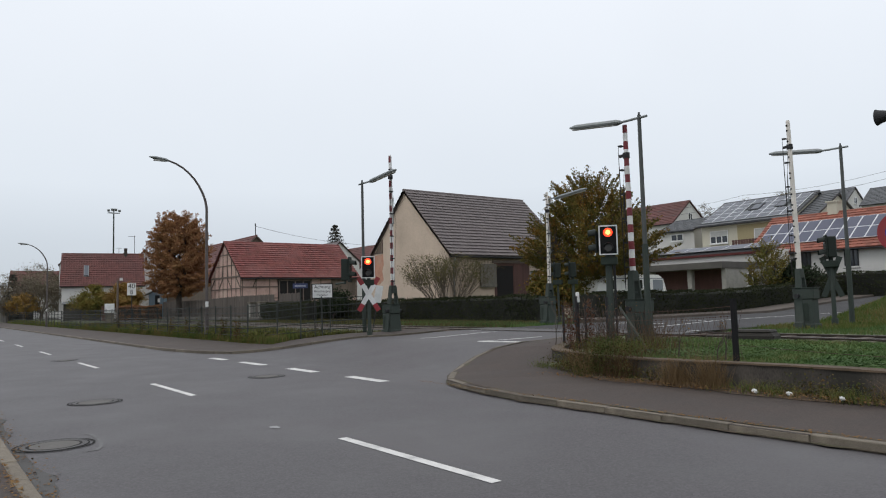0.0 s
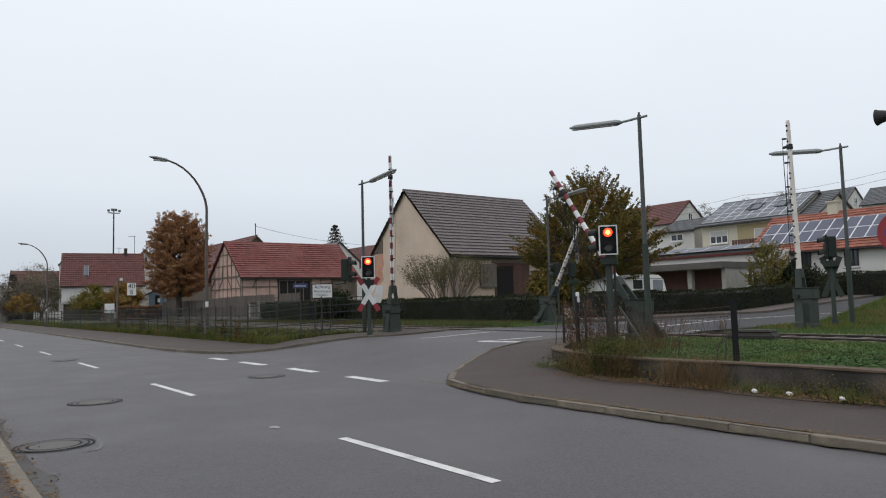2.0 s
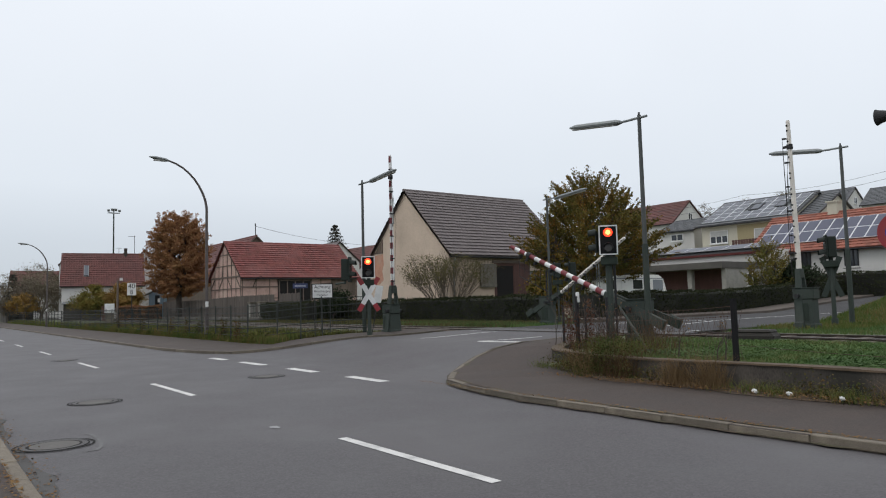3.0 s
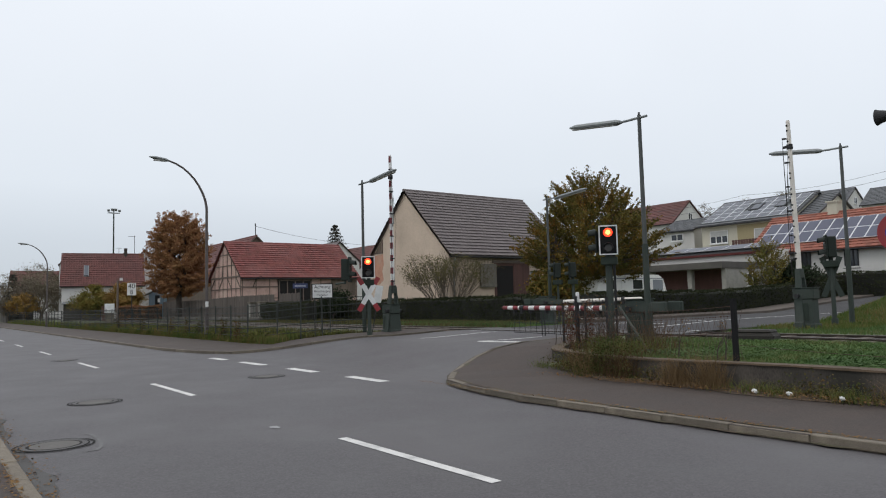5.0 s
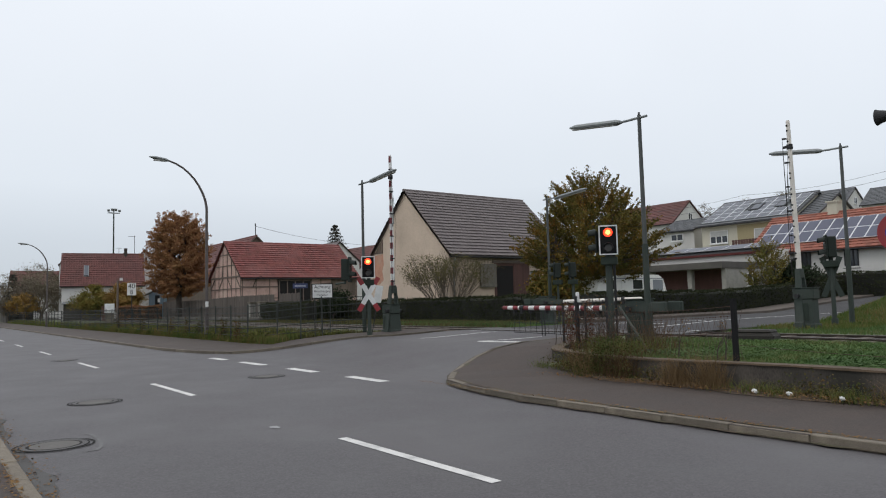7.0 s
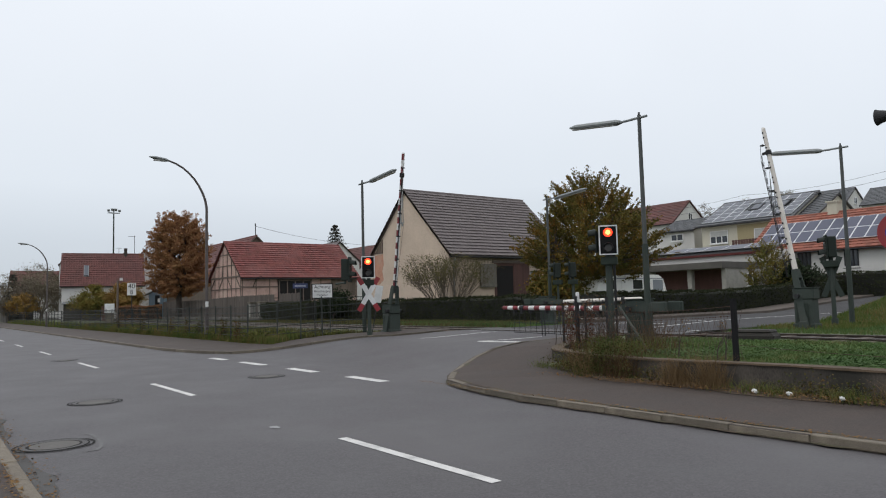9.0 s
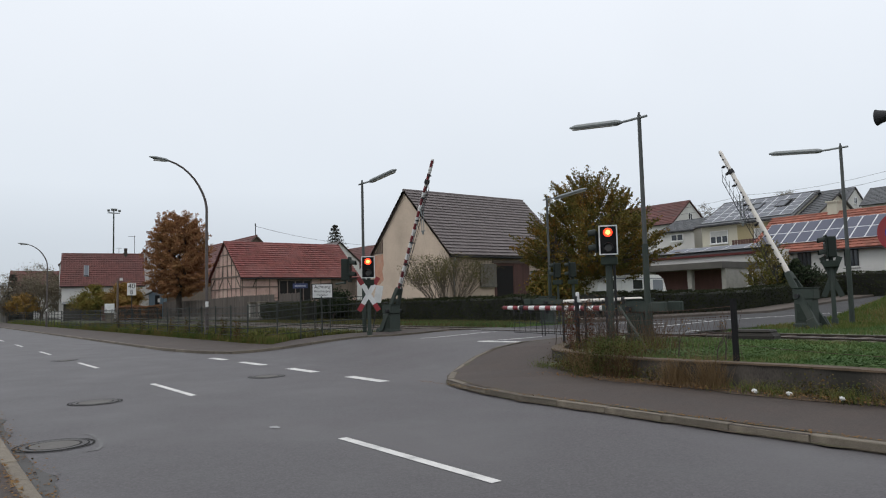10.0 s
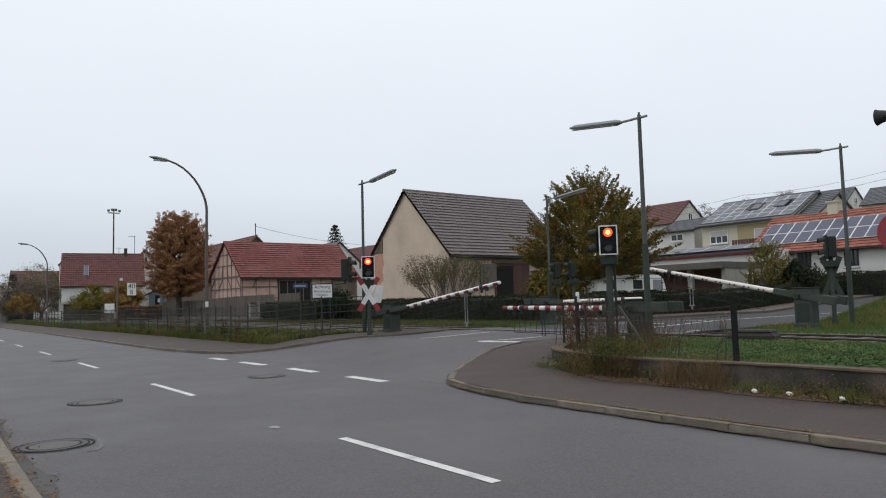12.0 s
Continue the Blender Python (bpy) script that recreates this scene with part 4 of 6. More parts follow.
def window(t, face, a, c, z0, z1, at, panes=2, frame_material=None, shutter=0.0):
    """A window in a wall: face 'y' looks to -y at y=at, 'x' looks to +x at x=at; a..c along the wall."""
    fm = frame_material or FRAME_W

    def put(sh):
        if face == "x":
            sh.v = [(at - (q[1]), q[0], q[2]) for q in sh.v]
        else:
            sh.v = [(q[0], at + q[1], q[2]) for q in sh.v]
        return sh
    w, h = c - a, z1 - z0
    glass = part("window", put(Shape().box(((a + c) / 2, -0.004, (z0 + z1) / 2), (w, 0.05, h))), WINDOW, t, "dark window pane")
    fr = Shape()
    for x in [a + w * k / panes for k in range(panes + 1)]:
        fr.box((x, -0.03, (z0 + z1) / 2), (0.09, 0.05, h + 0.1))
    for z in (z0, z1):
        fr.box(((a + c) / 2, -0.032, z), (w + 0.09, 0.05, 0.09))
    part("window_frame", put(fr), fm, glass)
    part("window_sill", put(Shape().box(((a + c) / 2, -0.09, z0 - 0.09), (w + 0.25, 0.16, 0.06))), fm, glass)
    if shutter:
        part("roller_shutter", put(Shape().box(((a + c) / 2, -0.04, z1 - h * shutter / 2), (w - 0.08, 0.04, h * shutter))), mat("shutter_grey", (0.42, 0.42, 0.4), 0.7, scale=3, stretch=(1, 1, 8)), glass, "half-lowered roller shutter")
    return glass


def solar_array(t, o, u, v, n, cols, rows, w, h, material, skip=()):
    """Panels with pale frames on a roof plane, each panel a part."""
    for j in range(rows):
        for i in range(cols):
            if (i, j) in skip:
                continue
            p = o + u * (i * w) + v * (j * h) + n * 0.25
            pn = part("solar_panel", slab(p, u, v, n, w - 0.02, h - 0.02, 0.05), ALU, t)
            part("cell_sheet", slab(p + u * 0.045 + v * 0.045 + n * 0.006, u, v, n, w - 0.11, h - 0.11, 0.02), material, pn)


# ---- barn with rendered gable ----
barn = thing("barn", "old barn with beige rendered gable and brown-grey tiled roof", "barn")
BX0, BX1, BY0, BY1, BE, BR = -46.1, -36.2, 27.9, 39.2, 4.98, 9.62
gb = land(-40, 30) - 0.2
gable_walls(barn, BX0, BX1, BY0, BY1, gb, BE, BR, "y", RENDER_BARN)
gable_roof(barn, BX0, BX1, BY0, BY1, BE, BR, "y", TILE_BROWN, 0.30, 0.34, over=0.45, gable_over=0.18, th=0.075)
# door opening on the long side, with one leaf open
door = part("doorway", Shape().box((BX1 + 0.01, 33.4, 2.55), (0.06, 3.3, 3.5)), PLANK_RED, barn, "red-brown plank barn door")
# flat panel on the door; its black is the painted shade of the gap
part("open_gap", Shape().box((BX1 + 0.045, 32.7, 3.05), (0.02, 1.5, 2.1)), DARK_IN, door, "black panel painted as the shaded open half of the door")
for k in range(8):
    part("plank", Shape().box((BX1 + 0.06, 33.62 + 0.19 * k, 2.55), (0.03, 0.18, 3.46)), PLANK_RED, door)
part("lintel", Shape().box((BX1 + 0.08, 33.4, 4.36), (0.12, 3.7, 0.16)), TIMBER, door)
PALE_WOOD = mat("pale_shutter_wood", (0.175, 0.16, 0.135), 0.9, spots=0.35, scale=4, stretch=(1, 1, 0.12), bump=0.4, random_tint=0.15)
hatch = part("shutter_leaf", Shape().box((BX1 + 0.09, 31.15, 3.42), (0.06, 1.42, 1.6)), PALE_WOOD, barn, "weathered grey open shutter leaf")
for k in range(7):
    part("plank", Shape().box((BX1 + 0.13, 30.54 + 0.2 * k, 3.42), (0.03, 0.185, 1.6)), PALE_WOOD, hatch)
part("brace", Shape().box((BX1 + 0.165, 31.15, 3.42), (0.03, 0.12, 1.9), Matrix.Rotation(radians(38), 4, "X")), PALE_WOOD, hatch)
for z in (2.78, 4.06):
    part("batten", Shape().box((BX1 + 0.16, 31.15, z), (0.03, 1.4, 0.12)), PALE_WOOD, hatch)
part("downpipe", Shape().path([(BX1 + 0.5, BY0 + 0.1, BE - 0.45), (BX1 + 0.12, BY0 + 0.25, BE - 1.0), (BX1 + 0.12, BY0 + 0.25, gb)], [0.05, 0.05, 0.05], 8), STEEL, barn)
# bare brick where the render has fallen, and an opening under the eave
patch = part("bare_brick", Shape().prism([(-45.75, 3.2), (-45.0, 3.05), (-44.5, 3.3), (-44.25, 3.45), (-44.42, 4.1), (-44.2, 4.6), (-44.28, 5.38), (-45.72, 5.3), (-45.78, 4.2)], BY0 - 0.012, BY0 + 0.05, "y"), mat("bare_red_brick", (0.44, 0.225, 0.15), 0.9, spots=0.25, scale=3, fine=24, bump=0.5, dirt=(0.46, 0.33, 0.25), dirt_amount=0.6), barn, "bare red brick where render has fallen")
hole = part("gable_opening", Shape().prism([(-45.42, 5.45), (-44.3, 5.45), (-44.3, 6.5), (-45.35, 5.55)], BY0 - 0.014, BY0 + 0.05, "y"), mat("old_boards", (0.16, 0.115, 0.08), 0.9, spots=0.4, scale=5, stretch=(6, 1, 1)), barn, "weathered boards and studs under the roof edge")
for x, h in ((-45.0, 0.35), (-44.65, 0.65), (-44.33, 0.98)):
    part("stud", Shape().box((x, BY0 - 0.03, 5.48 + h / 2), (0.09, 0.05, h)), TIMBER, hole)
part("stud", Shape().box((-44.85, BY0 - 0.03, 5.48), (1.15, 0.05, 0.09)), TIMBER, hole)
part("eave_beam", Shape().box((BX1 + 0.12, (BY0 + BY1) / 2, BE - 0.32), (0.1, BY1 - BY0 - 0.4, 0.12)), TIMBER, barn)

# ---- half-timbered shed with red roof ----
shed = thing("half_timbered_shed", "half-timbered brick shed with a dark red tiled roof", "shed")
SX0, SX1, SY0, SY1, SE, SR = -73.0, -64.6, 24.8, 37.4, 4.72, 8.12
gs = land(-68, 26) - 0.2
gable_walls(shed, SX0, SX1, SY0, SY1, gs, SE, SR, "y", BRICK)
gable_roof(shed, SX0, SX1, SY0, SY1, SE, SR, "y", TILE_RED, 0.32, 0.38, over=0.5, gable_over=0.2, th=0.09)
mx = (SX0 + SX1) / 2


def beam(p, q, w=0.07, d=0.06, parent=None):
    p, q = Vector(p), Vector(q)
    m = (q - p).to_track_quat("Z", "Y").to_matrix().to_4x4()
    part("timber_beam", Shape().box((p + q) / 2, (w, w, (q - p).length), m), TIMBER, parent)


yb = SY0 - 0.02
for x in [SX0 + 0.1 + (SX1 - SX0 - 0.2) * k / 7 for k in range(8)]:
    top = SE + (SR - SE) * (1 - abs(x - mx) / ((SX1 - SX0) / 2)) - 0.1
    beam((x, yb, gs), (x, yb, top), parent=shed)
for z in (2.5, 3.5, 4.65, 5.8, 6.9):
    half = (SX1 - SX0) / 2 if z <= SE else (SX1 - SX0) / 2 * (SR - z) / (SR - SE)
    beam((mx - half + 0.05, yb - 0.005, z), (mx + half - 0.05, yb - 0.005, z), 0.14 if z == 4.65 else 0.10, parent=shed)
for a, b in ((0, 1), (7, 6), (2, 3), (5, 4)):
    xa, xb = (SX0 + 0.1 + (SX1 - SX0 - 0.2) * k / 7 for k in (a, b))
    beam((xa, yb, 3.5), (xb, yb, 4.6), 0.09, parent=shed)
    beam((xa + (xb - xa) * 0.8, yb, 4.7), (xb, yb, 5.8), 0.09, parent=shed) if a in (2, 5) else None
xb_ = SX1 + 0.02
for k in range(10):
    y = SY0 + 0.1 + (SY1 - SY0 - 0.2) * k / 9
    beam((xb_, y, gs), (xb_, y, SE - 0.2), parent=shed)
for z in (2.5, 3.6, 4.55):
    beam((xb_, SY0, z), (xb_, SY1, z), 0.11, parent=shed)
# solid box before the wall, coloured as the shade within an open bay
part("open_bay", Shape().box((SX1 + 0.05, 30.3, 3.2), (0.14, 3.6, 2.8)), DARK_IN, shed, "black panel painted as the shaded open bay of the shed")
bay = part("bay_planks", Shape().box((SX1 + 0.13, 30.3, 4.3), (0.04, 3.6, 0.3)), TIMBER, shed)
for k in range(5):
    part("bay_post", Shape().box((SX1 + 0.14, 28.6 + 0.85 * k, 3.2), (0.06, 0.1, 2.8)), TIMBER, shed)
for k in range(12):
    part("plank", Shape().box((SX1 + 0.13, 34.4 + 0.24 * k, 3.6), (0.05, 0.225, 2.0)), PLANK, shed)
part("lantern_arm", Shape().path([(SX1 + 0.2, 25.9, 3.6), (SX1 + 0.5, 26.1, 4.4), (SX1 + 0.9, 26.4, 4.6), (SX1 + 1.2, 26.7, 4.3)], [0.04, 0.04, 0.04, 0.03], 6), DARK_STEEL, shed, "bent iron bracket")

# ---- other houses, from near to far ----
def simple_house(name, label, x0, x1, y0, y1, base, eave, ridge, axis, wall_mat, roof_mat, tw=0.6, course=0.5, over=0.4, windows=()):
    t = thing(name, label, "house", group="village houses")
    gable_walls(t, x0, x1, y0, y1, base, eave, ridge, axis, wall_mat)
    gable_roof(t, x0, x1, y0, y1, eave, ridge, axis, roof_mat, tw, course, over=over)
    for face, a, c, z0, z1, at in windows:
        window(t, face, a, c, z0, z1, at)
    return t


# white house with old red roof by the main road
h = simple_house("house", "white rendered house with long old red tiled roof", -4.65, 5.15, 0.3, 8.3, -0.2, 5.2, 9.45, "x", RENDER_WHITE, TILE_OLD, 0.30, 0.36, windows=(("y", 1.0, 2.2, 2.4, 3.7, 0.29),))
h.matrix_world = pose(-102.1, 20.0, 0, 0, 0, 79)
pn = part("roof_light", Shape().box((-1.82, 1.85, 7.05), (0.62, 2.1, 0.16), Matrix.Rotation(radians(46.7), 4, "X")), STEEL, h, "tall pale roof light")
part("pane", Shape().box((-1.82, 1.78, 7.12), (0.46, 1.9, 0.14), Matrix.Rotation(radians(46.7), 4, "X")), SOLAR_PALE, pn)
part("chimney", Shape().box((3.05, 4.1, 9.6), (0.42, 0.42, 1.3), bev=0.03).box((3.05, 4.1, 10.3), (0.5, 0.5, 0.1)), CONCRETE, h)
part("aerial", Shape().tube((4.2, 4.3, 9.2), (4.2, 4.3, 12.2), 0.035, n=6).tube((3.4, 4.3, 12.1), (4.3, 4.3, 12.1), 0.025, n=5).tube((1.8, 4.3, 10.4), (2.6, 4.3, 10.4), 0.025, n=5).tube((2.2, 4.3, 9.2), (2.2, 4.3, 10.5), 0.03, n=5), DARK_STEEL, h)
lean = part("lean_to", Shape().box((-2.2, -1.4, 1.35), (4.2, 2.6, 2.7)), CONCRETE, h, "low dark lean-to before the wall")
part("lean_to_roof", Shape().box((-2.2, -1.5, 2.78), (4.6, 3.1, 0.1), Matrix.Rotation(radians(5), 4, "X")), SLATE, lean)
g2 = simple_house("house", "narrow white gabled house behind the long roof", -1.25, 1.25, 0, 7, -0.2, 8.9, 10.5, "y", RENDER_WHITE, TILE_BROWN, over=0.2, windows=(("y", -0.35, 0.35, 8.6, 9.4, -0.01),))
g2.matrix_world = pose(-109.8, 27.4, 0, 0, 0, 79)
g3 = simple_house("house", "tall narrow white house end beyond the red roof", 0.3, 1.5, 0, 7, -0.2, 8.6, 9.5, "y", RENDER_WHITE, TILE_OLD, over=0.1)
g3.matrix_world = pose(-117.0, 16.9, 0, 0, 0, 79)
simple_house("house", "distant house with red roof among bare trees", -152, -141, 14, 22, -0.2, 5.0, 9.0, "y", RENDER_WHITE, TILE_OLD)
simple_house("garage", "low dark shed by the roadside", -136, -126, 11.5, 15, -0.2, 2.2, 3.4, "x", CONCRETE, SLATE)
simple_house("house", "large house with weathered red-brown roof behind the shed", -110, -88.4, 30.5, 41.5, 0.2, 5.4, 10.95, "x", PLANK, TILE_OLD)
simple_house("house", "white gabled house with brown roof in the distance", -110, -100, 51.2, 58.4, 0.5, 8.6, 11.7, "x", RENDER_WHITE, TILE_BROWN)
simple_house("house", "white gabled house with dark red roof in the distance", -112, -101, 58.8, 68, 0.5, 7.4, 11.6, "x", RENDER_WHITE, TILE_OLD, windows=(("x", 60.4, 61.8, 5.4, 6.8, -100.99),))
simple_house("house", "far house with red-brown roof on the slope", -128, -116, 92, 104, 1.0, 10.0, 15.5, "x", RENDER_WHITE, TILE_OLD)

# flat-roofed garage with solar strip, behind the right hedge
gar = thing("garage_block", "flat-roofed concrete garage block with dark open bays", "garage")
gz0 = 1.2
part("wall", Shape().box((-29.15, 50.8, (gz0 + 3.6) / 2 + 0.2), (0.35, 5.0, 3.6 - gz0 + 0.4)), mat("grey_render", (0.32, 0.31, 0.28), 0.9, spots=0.12, dirt=(0.2, 0.19, 0.17)), gar)
part("back_wall", Shape().box((-36.0, 49.6, 2.6), (13.2, 0.2, 3.2)), PLANK_RED, gar, "red-brown bay doors")
part("pillar", Shape().box((-32.05, 48.5, 2.4), (0.4, 0.4, 2.9), bev=0.02), mat("grey_render", (0.32, 0.31, 0.28)), gar)
part("pillar", Shape().box((-35.6, 48.5, 2.4), (0.4, 0.4, 2.9), bev=0.02), mat("grey_render", (0.32, 0.31, 0.28)), gar)
part("roof_slab", Shape().box((-35.5, 50.6, 3.95), (13.2, 5.6, 0.52), bev=0.03), mat("slab_concrete", (0.10, 0.094, 0.084), 0.9, spots=0.3, scale=1.5, dirt=(0.07, 0.065, 0.06), dirt_amount=0.8), gar, "stained concrete roof slab")
window(gar, "x", 51.2, 52.7, 2.4, 3.3, -28.97)
low = thing("low_building", "low white building with red fascia and solar strip", "building")
part("wall", Shape().box((-37.2, 58.5, 3.1), (17.5, 9.0, 4.4)), RENDER_WHITE, low)
part("fascia", Shape().box((-37.2, 53.9, 5.05), (17.9, 0.25, 0.2), bev=0.02), mat("red_fascia", (0.10, 0.028, 0.026), 0.7, spec=0.2), low, "dark red fascia board")
o, u = Vector((-46.0, 53.8, 5.25)), Vector((1, 0, 0))
v = Vector((0, 1, 0.28)).normalized()
nn = u.cross(v)
part("roof", slab(o, u, v, nn, 17.7, 1.7, 0.15), SLATE, low)
solar_array(low, o + u * 0.3, u, v, nn, 9, 1, 1.9, 1.5, SOLAR_MID)

# cream house with solar roof
cream = thing("house", "cream two-storey house with solar roof and loggia balcony", "house", group="village houses")
CX0, CX1, CY0, CY1, CE, CR = -42.8, -33.0, 67.2, 77.4, 9.2, 11.75
gable_walls(cream, CX0, CX1, CY0, CY1, 3.0, CE, CR, "x", RENDER_CREAM)
gable_roof(cream, CX0, CX1, CY0, CY1, CE, CR, "x", SLATE, 0.6, 0.5, over=0.7, gable_over=0.3)
window(cream, "y", -41.8, -39.85, 7.1, 8.35, CY0 - 0.01, 3, shutter=0.45)
part("loggia", Shape().box((-36.3, CY0 + 0.0, 7.4), (4.9, 0.06, 2.7)), mat("loggia_wall", (0.36, 0.30, 0.17), 0.85, spots=0.1), cream, "yellow loggia recess")
bal = part("balcony", Shape().box((-36.3, CY0 - 0.5, 6.1), (5.0, 1.0, 0.2)), CONCRETE, cream, "balcony with brown railing")
for k in range(17):
    part("baluster", Shape().box((-38.7 + 0.3 * k, CY0 - 0.98, 6.7), (0.26, 0.04, 1.0)), PLANK_RED, bal)
window(cream, "y", -36.9, -35.6, 6.6, 8.2, CY0 - 0.04, 1, shutter=0.9)
half, rise = (CY1 - CY0) / 2, CR - CE
v = Vector((0, half, rise)).normalized()
u = Vector((1, 0, 0))
nn = u.cross(v)
o = Vector((CX0 + 0.2, CY0, CE)) - v * 0.15
solar_array(cream, o, u, v, nn, 8, 5, 1.2, 1.08, SOLAR_PALE, {(3, 2), (3, 3), (6, 2), (6, 3)})
for i in (2.95, 5.1):
    pn = part("skylight", slab(o + u * (i * 1.25 + 0.5) + v * 2.2 + nn * 0.31, u, v, nn, 1.1, 1.7, 0.15), DARK_STEEL, cream)
    part("pane", slab(o + u * (i * 1.25 + 0.62) + v * 2.4 + nn * 0.33, u, v, nn, 0.85, 1.3, 0.05), SOLAR_PALE, pn)
simple_house("house", "grey-roofed house end beyond the solar roof", -32.65, -31.2, 67.6, 77.6, 3.5, 8.9, 11.35, "x", RENDER_CREAM, SLATE)

# bungalow with orange roof and blue solar panels
bung = thing("bungalow", "white bungalow with orange tiled roof and blue solar panels", "house", group="village houses")
GX0, GX1, GY0, GY1, GE, GR = -32.0, -20.2, 57.4, 66.4, 5.3, 8.3
gable_walls(bung, GX0, GX1, GY0, GY1, 1.5, GE, GR, "x", RENDER_WHITE)
gable_roof(bung, GX0, GX1, GY0, GY1, GE, GR, "x", TILE_ORANGE, 0.4, 0.42, over=0.6, gable_over=0.3)
half, rise = (GY1 - GY0) / 2, GR - GE
v = Vector((0, half, rise)).normalized()
nn = u.cross(v)
o = Vector((GX0 + 0.3, GY0, GE)) + v * 0.6
solar_array(bung, o, u, v, nn, 10, 2, 1.08, 1.74, SOLAR)
part("chimney", Shape().box((-26.9, 61.9, 8.5), (0.8, 0.8, 1.5), bev=0.03).box((-26.9, 61.9, 9.3), (1.0, 1.0, 0.12)), RENDER_CREAM, bung)
for x in (-27.45, -23.9):
    window(bung, "y", x - 0.5, x + 0.45, 3.6, 4.95, GY0 - 0.01, 3, DARK_STEEL)
# white house with dark roof, red roofed house, hill houses
simple_house("house", "small white house with dark roof on the slope", -49.2, -44.6, 68.5, 76, 3.5, 9.0, 10.4, "x", RENDER_WHITE, SLATE, windows=(("y", -47.5, -46.0, 7.9, 8.6, 68.49),))
simple_house("house", "white gabled house with long red roof on the hill", -84, -67.7, 98, 108, 6.0, 13.6, 17.4, "x", RENDER_WHITE, TILE_OLD, windows=(("x", 101.0, 102.0, 11.6, 12.8, -67.69), ("x", 102.6, 103.6, 14.2, 15.4, -67.69), ("x", 104.4, 105.4, 11.6, 12.8, -67.69)))
for x0, x1, y0, y1, b, e2, r2 in ((-63.5, -57.0, 136, 144, 9, 18.2, 21.0), (-50.8, -42.0, 127, 136, 8, 16.2, 19.2)):
    simple_house("house", "white house with dark roof high on the hill", x0, x1, y0, y1, b, e2, r2, "x", RENDER_WHITE, SLATE, windows=(("x", y0 + 3.4, y0 + 4.6, e2 - 0.2, e2 + 1.0, x1 + 0.01), ("x", y0 + 3.4, y0 + 4.6, e2 - 3.2, e2 - 2.0, x1 + 0.01)))

# ---- caravan behind the hedge ----
car = thing("caravan", "cream white touring caravan parked behind the hedge", "caravan", pose(-26.45, 32.9, -0.22))
CARA = mat("caravan_shell", (0.74, 0.74, 0.69), 0.4, spots=0.06, scale=2)
body = Shape().prism([(-3.2, 1.0), (2.95, 1.0), (3.35, 1.3), (3.2, 2.1), (2.85, 2.95), (2.6, 3.12), (-2.2, 3.05), (-3.0, 2.7), (-3.3, 1.6)], -0.95, 0.95, "x")
part("body", body, CARA, car)
part("roof_cap", Shape().prism([(2.6, 3.12), (2.5, 3.22), (0.6, 3.25), (-2.1, 3.15), (-2.2, 3.05)], -0.9, 0.9, "x"), CARA, car)
for y0, y1 in ((0.0, 0.84), (-2.3, -1.6)):
    pn = part("window", Shape().box((0.955, (y0 + y1) / 2, 2.66), (0.03, y1 - y0, 0.52), bev=0.01), WINDOW, car)
part("front_window", Shape().box((0, 3.03, 2.45), (1.5, 0.05, 0.75), Matrix.Rotation(radians(22), 4, "X"), 0.02), mat("milky_window", (0.25, 0.27, 0.29), 0.2, spots=0.05), car)
part("door", Shape().box((0.957, -0.75, 2.1), (0.02, 0.62, 1.7), bev=0.01), CARA, car)
part("side_window", Shape().box((0.956, 2.3, 2.62), (0.02, 0.95, 0.62), bev=0.01), mat("milky_window", (0.25, 0.27, 0.29), 0.2, spots=0.05), car, "milky corner window")
for s_ in (-1, 1):
    part("wheel", Shape().tube((s_ * 0.75, 0, 0.95), (s_ * 0.93, 0, 0.95), 0.32, n=18), BLACK, car)

pb = thing("information_sign", "blue-grey panel on a post beside the barn door", "sign", pose(-33.5, 32.9, 1.0, 0, 0, 40))
part("post", Shape().tube((0, 0.03, -0.2), (0, 0.03, 2.2), 0.035, n=8), STEEL, pb)
part("plate", Shape().box((0, 0, 2.15), (0.5, 0.03, 0.95), bev=0.01), mat("blue_grey_plate", (0.14, 0.18, 0.23), 0.6, spots=0.12), pb)
rl = thing("garden_railing", "white slatted garden railing before the bungalow", "railing")
for z in (3.1, 3.32, 3.54):
    part("slat", Shape().box((-24.6, 56.0, z), (8.6, 0.05, 0.13)), RENDER_WHITE, rl)
for k in range(6):
    part("post", Shape().box((-28.8 + 1.7 * k, 56.05, 2.6), (0.1, 0.1, 2.1)), RENDER_WHITE, rl)

stripe = mat("caravan_stripe", (0.25, 0.26, 0.27), 0.5)
part("trim_stripe", Shape().box((0.962, 0.0, 1.62), (0.012, 6.2, 0.07)), stripe, car)
part("roof_seam", Shape().box((0.958, 0.2, 3.0), (0.012, 5.2, 0.05)), stripe, car)

# ---- hedges, trees, grass ----
HEDGE_LEAF = leaf_mat("hedge_leaves", [(0.018, 0.022, 0.012), (0.030, 0.036, 0.018), (0.045, 0.048, 0.024)])
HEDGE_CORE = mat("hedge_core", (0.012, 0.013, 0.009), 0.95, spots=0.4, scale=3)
TREE_LEAF = leaf_mat("autumn_leaves", [(0.050, 0.062, 0.018), (0.085, 0.086, 0.024), (0.125, 0.104, 0.028), (0.185, 0.115, 0.031), (0.25, 0.115, 0.03)])
COPPER_LEAF = leaf_mat("copper_leaves", [(0.19, 0.10, 0.06), (0.27, 0.135, 0.072), (0.33, 0.17, 0.08), (0.26, 0.17, 0.085)])
YELLOW_LEAF = leaf_mat("yellow_green_leaves", [(0.065, 0.085, 0.028), (0.12, 0.12, 0.034), (0.19, 0.15, 0.042), (0.17, 0.10, 0.03)])
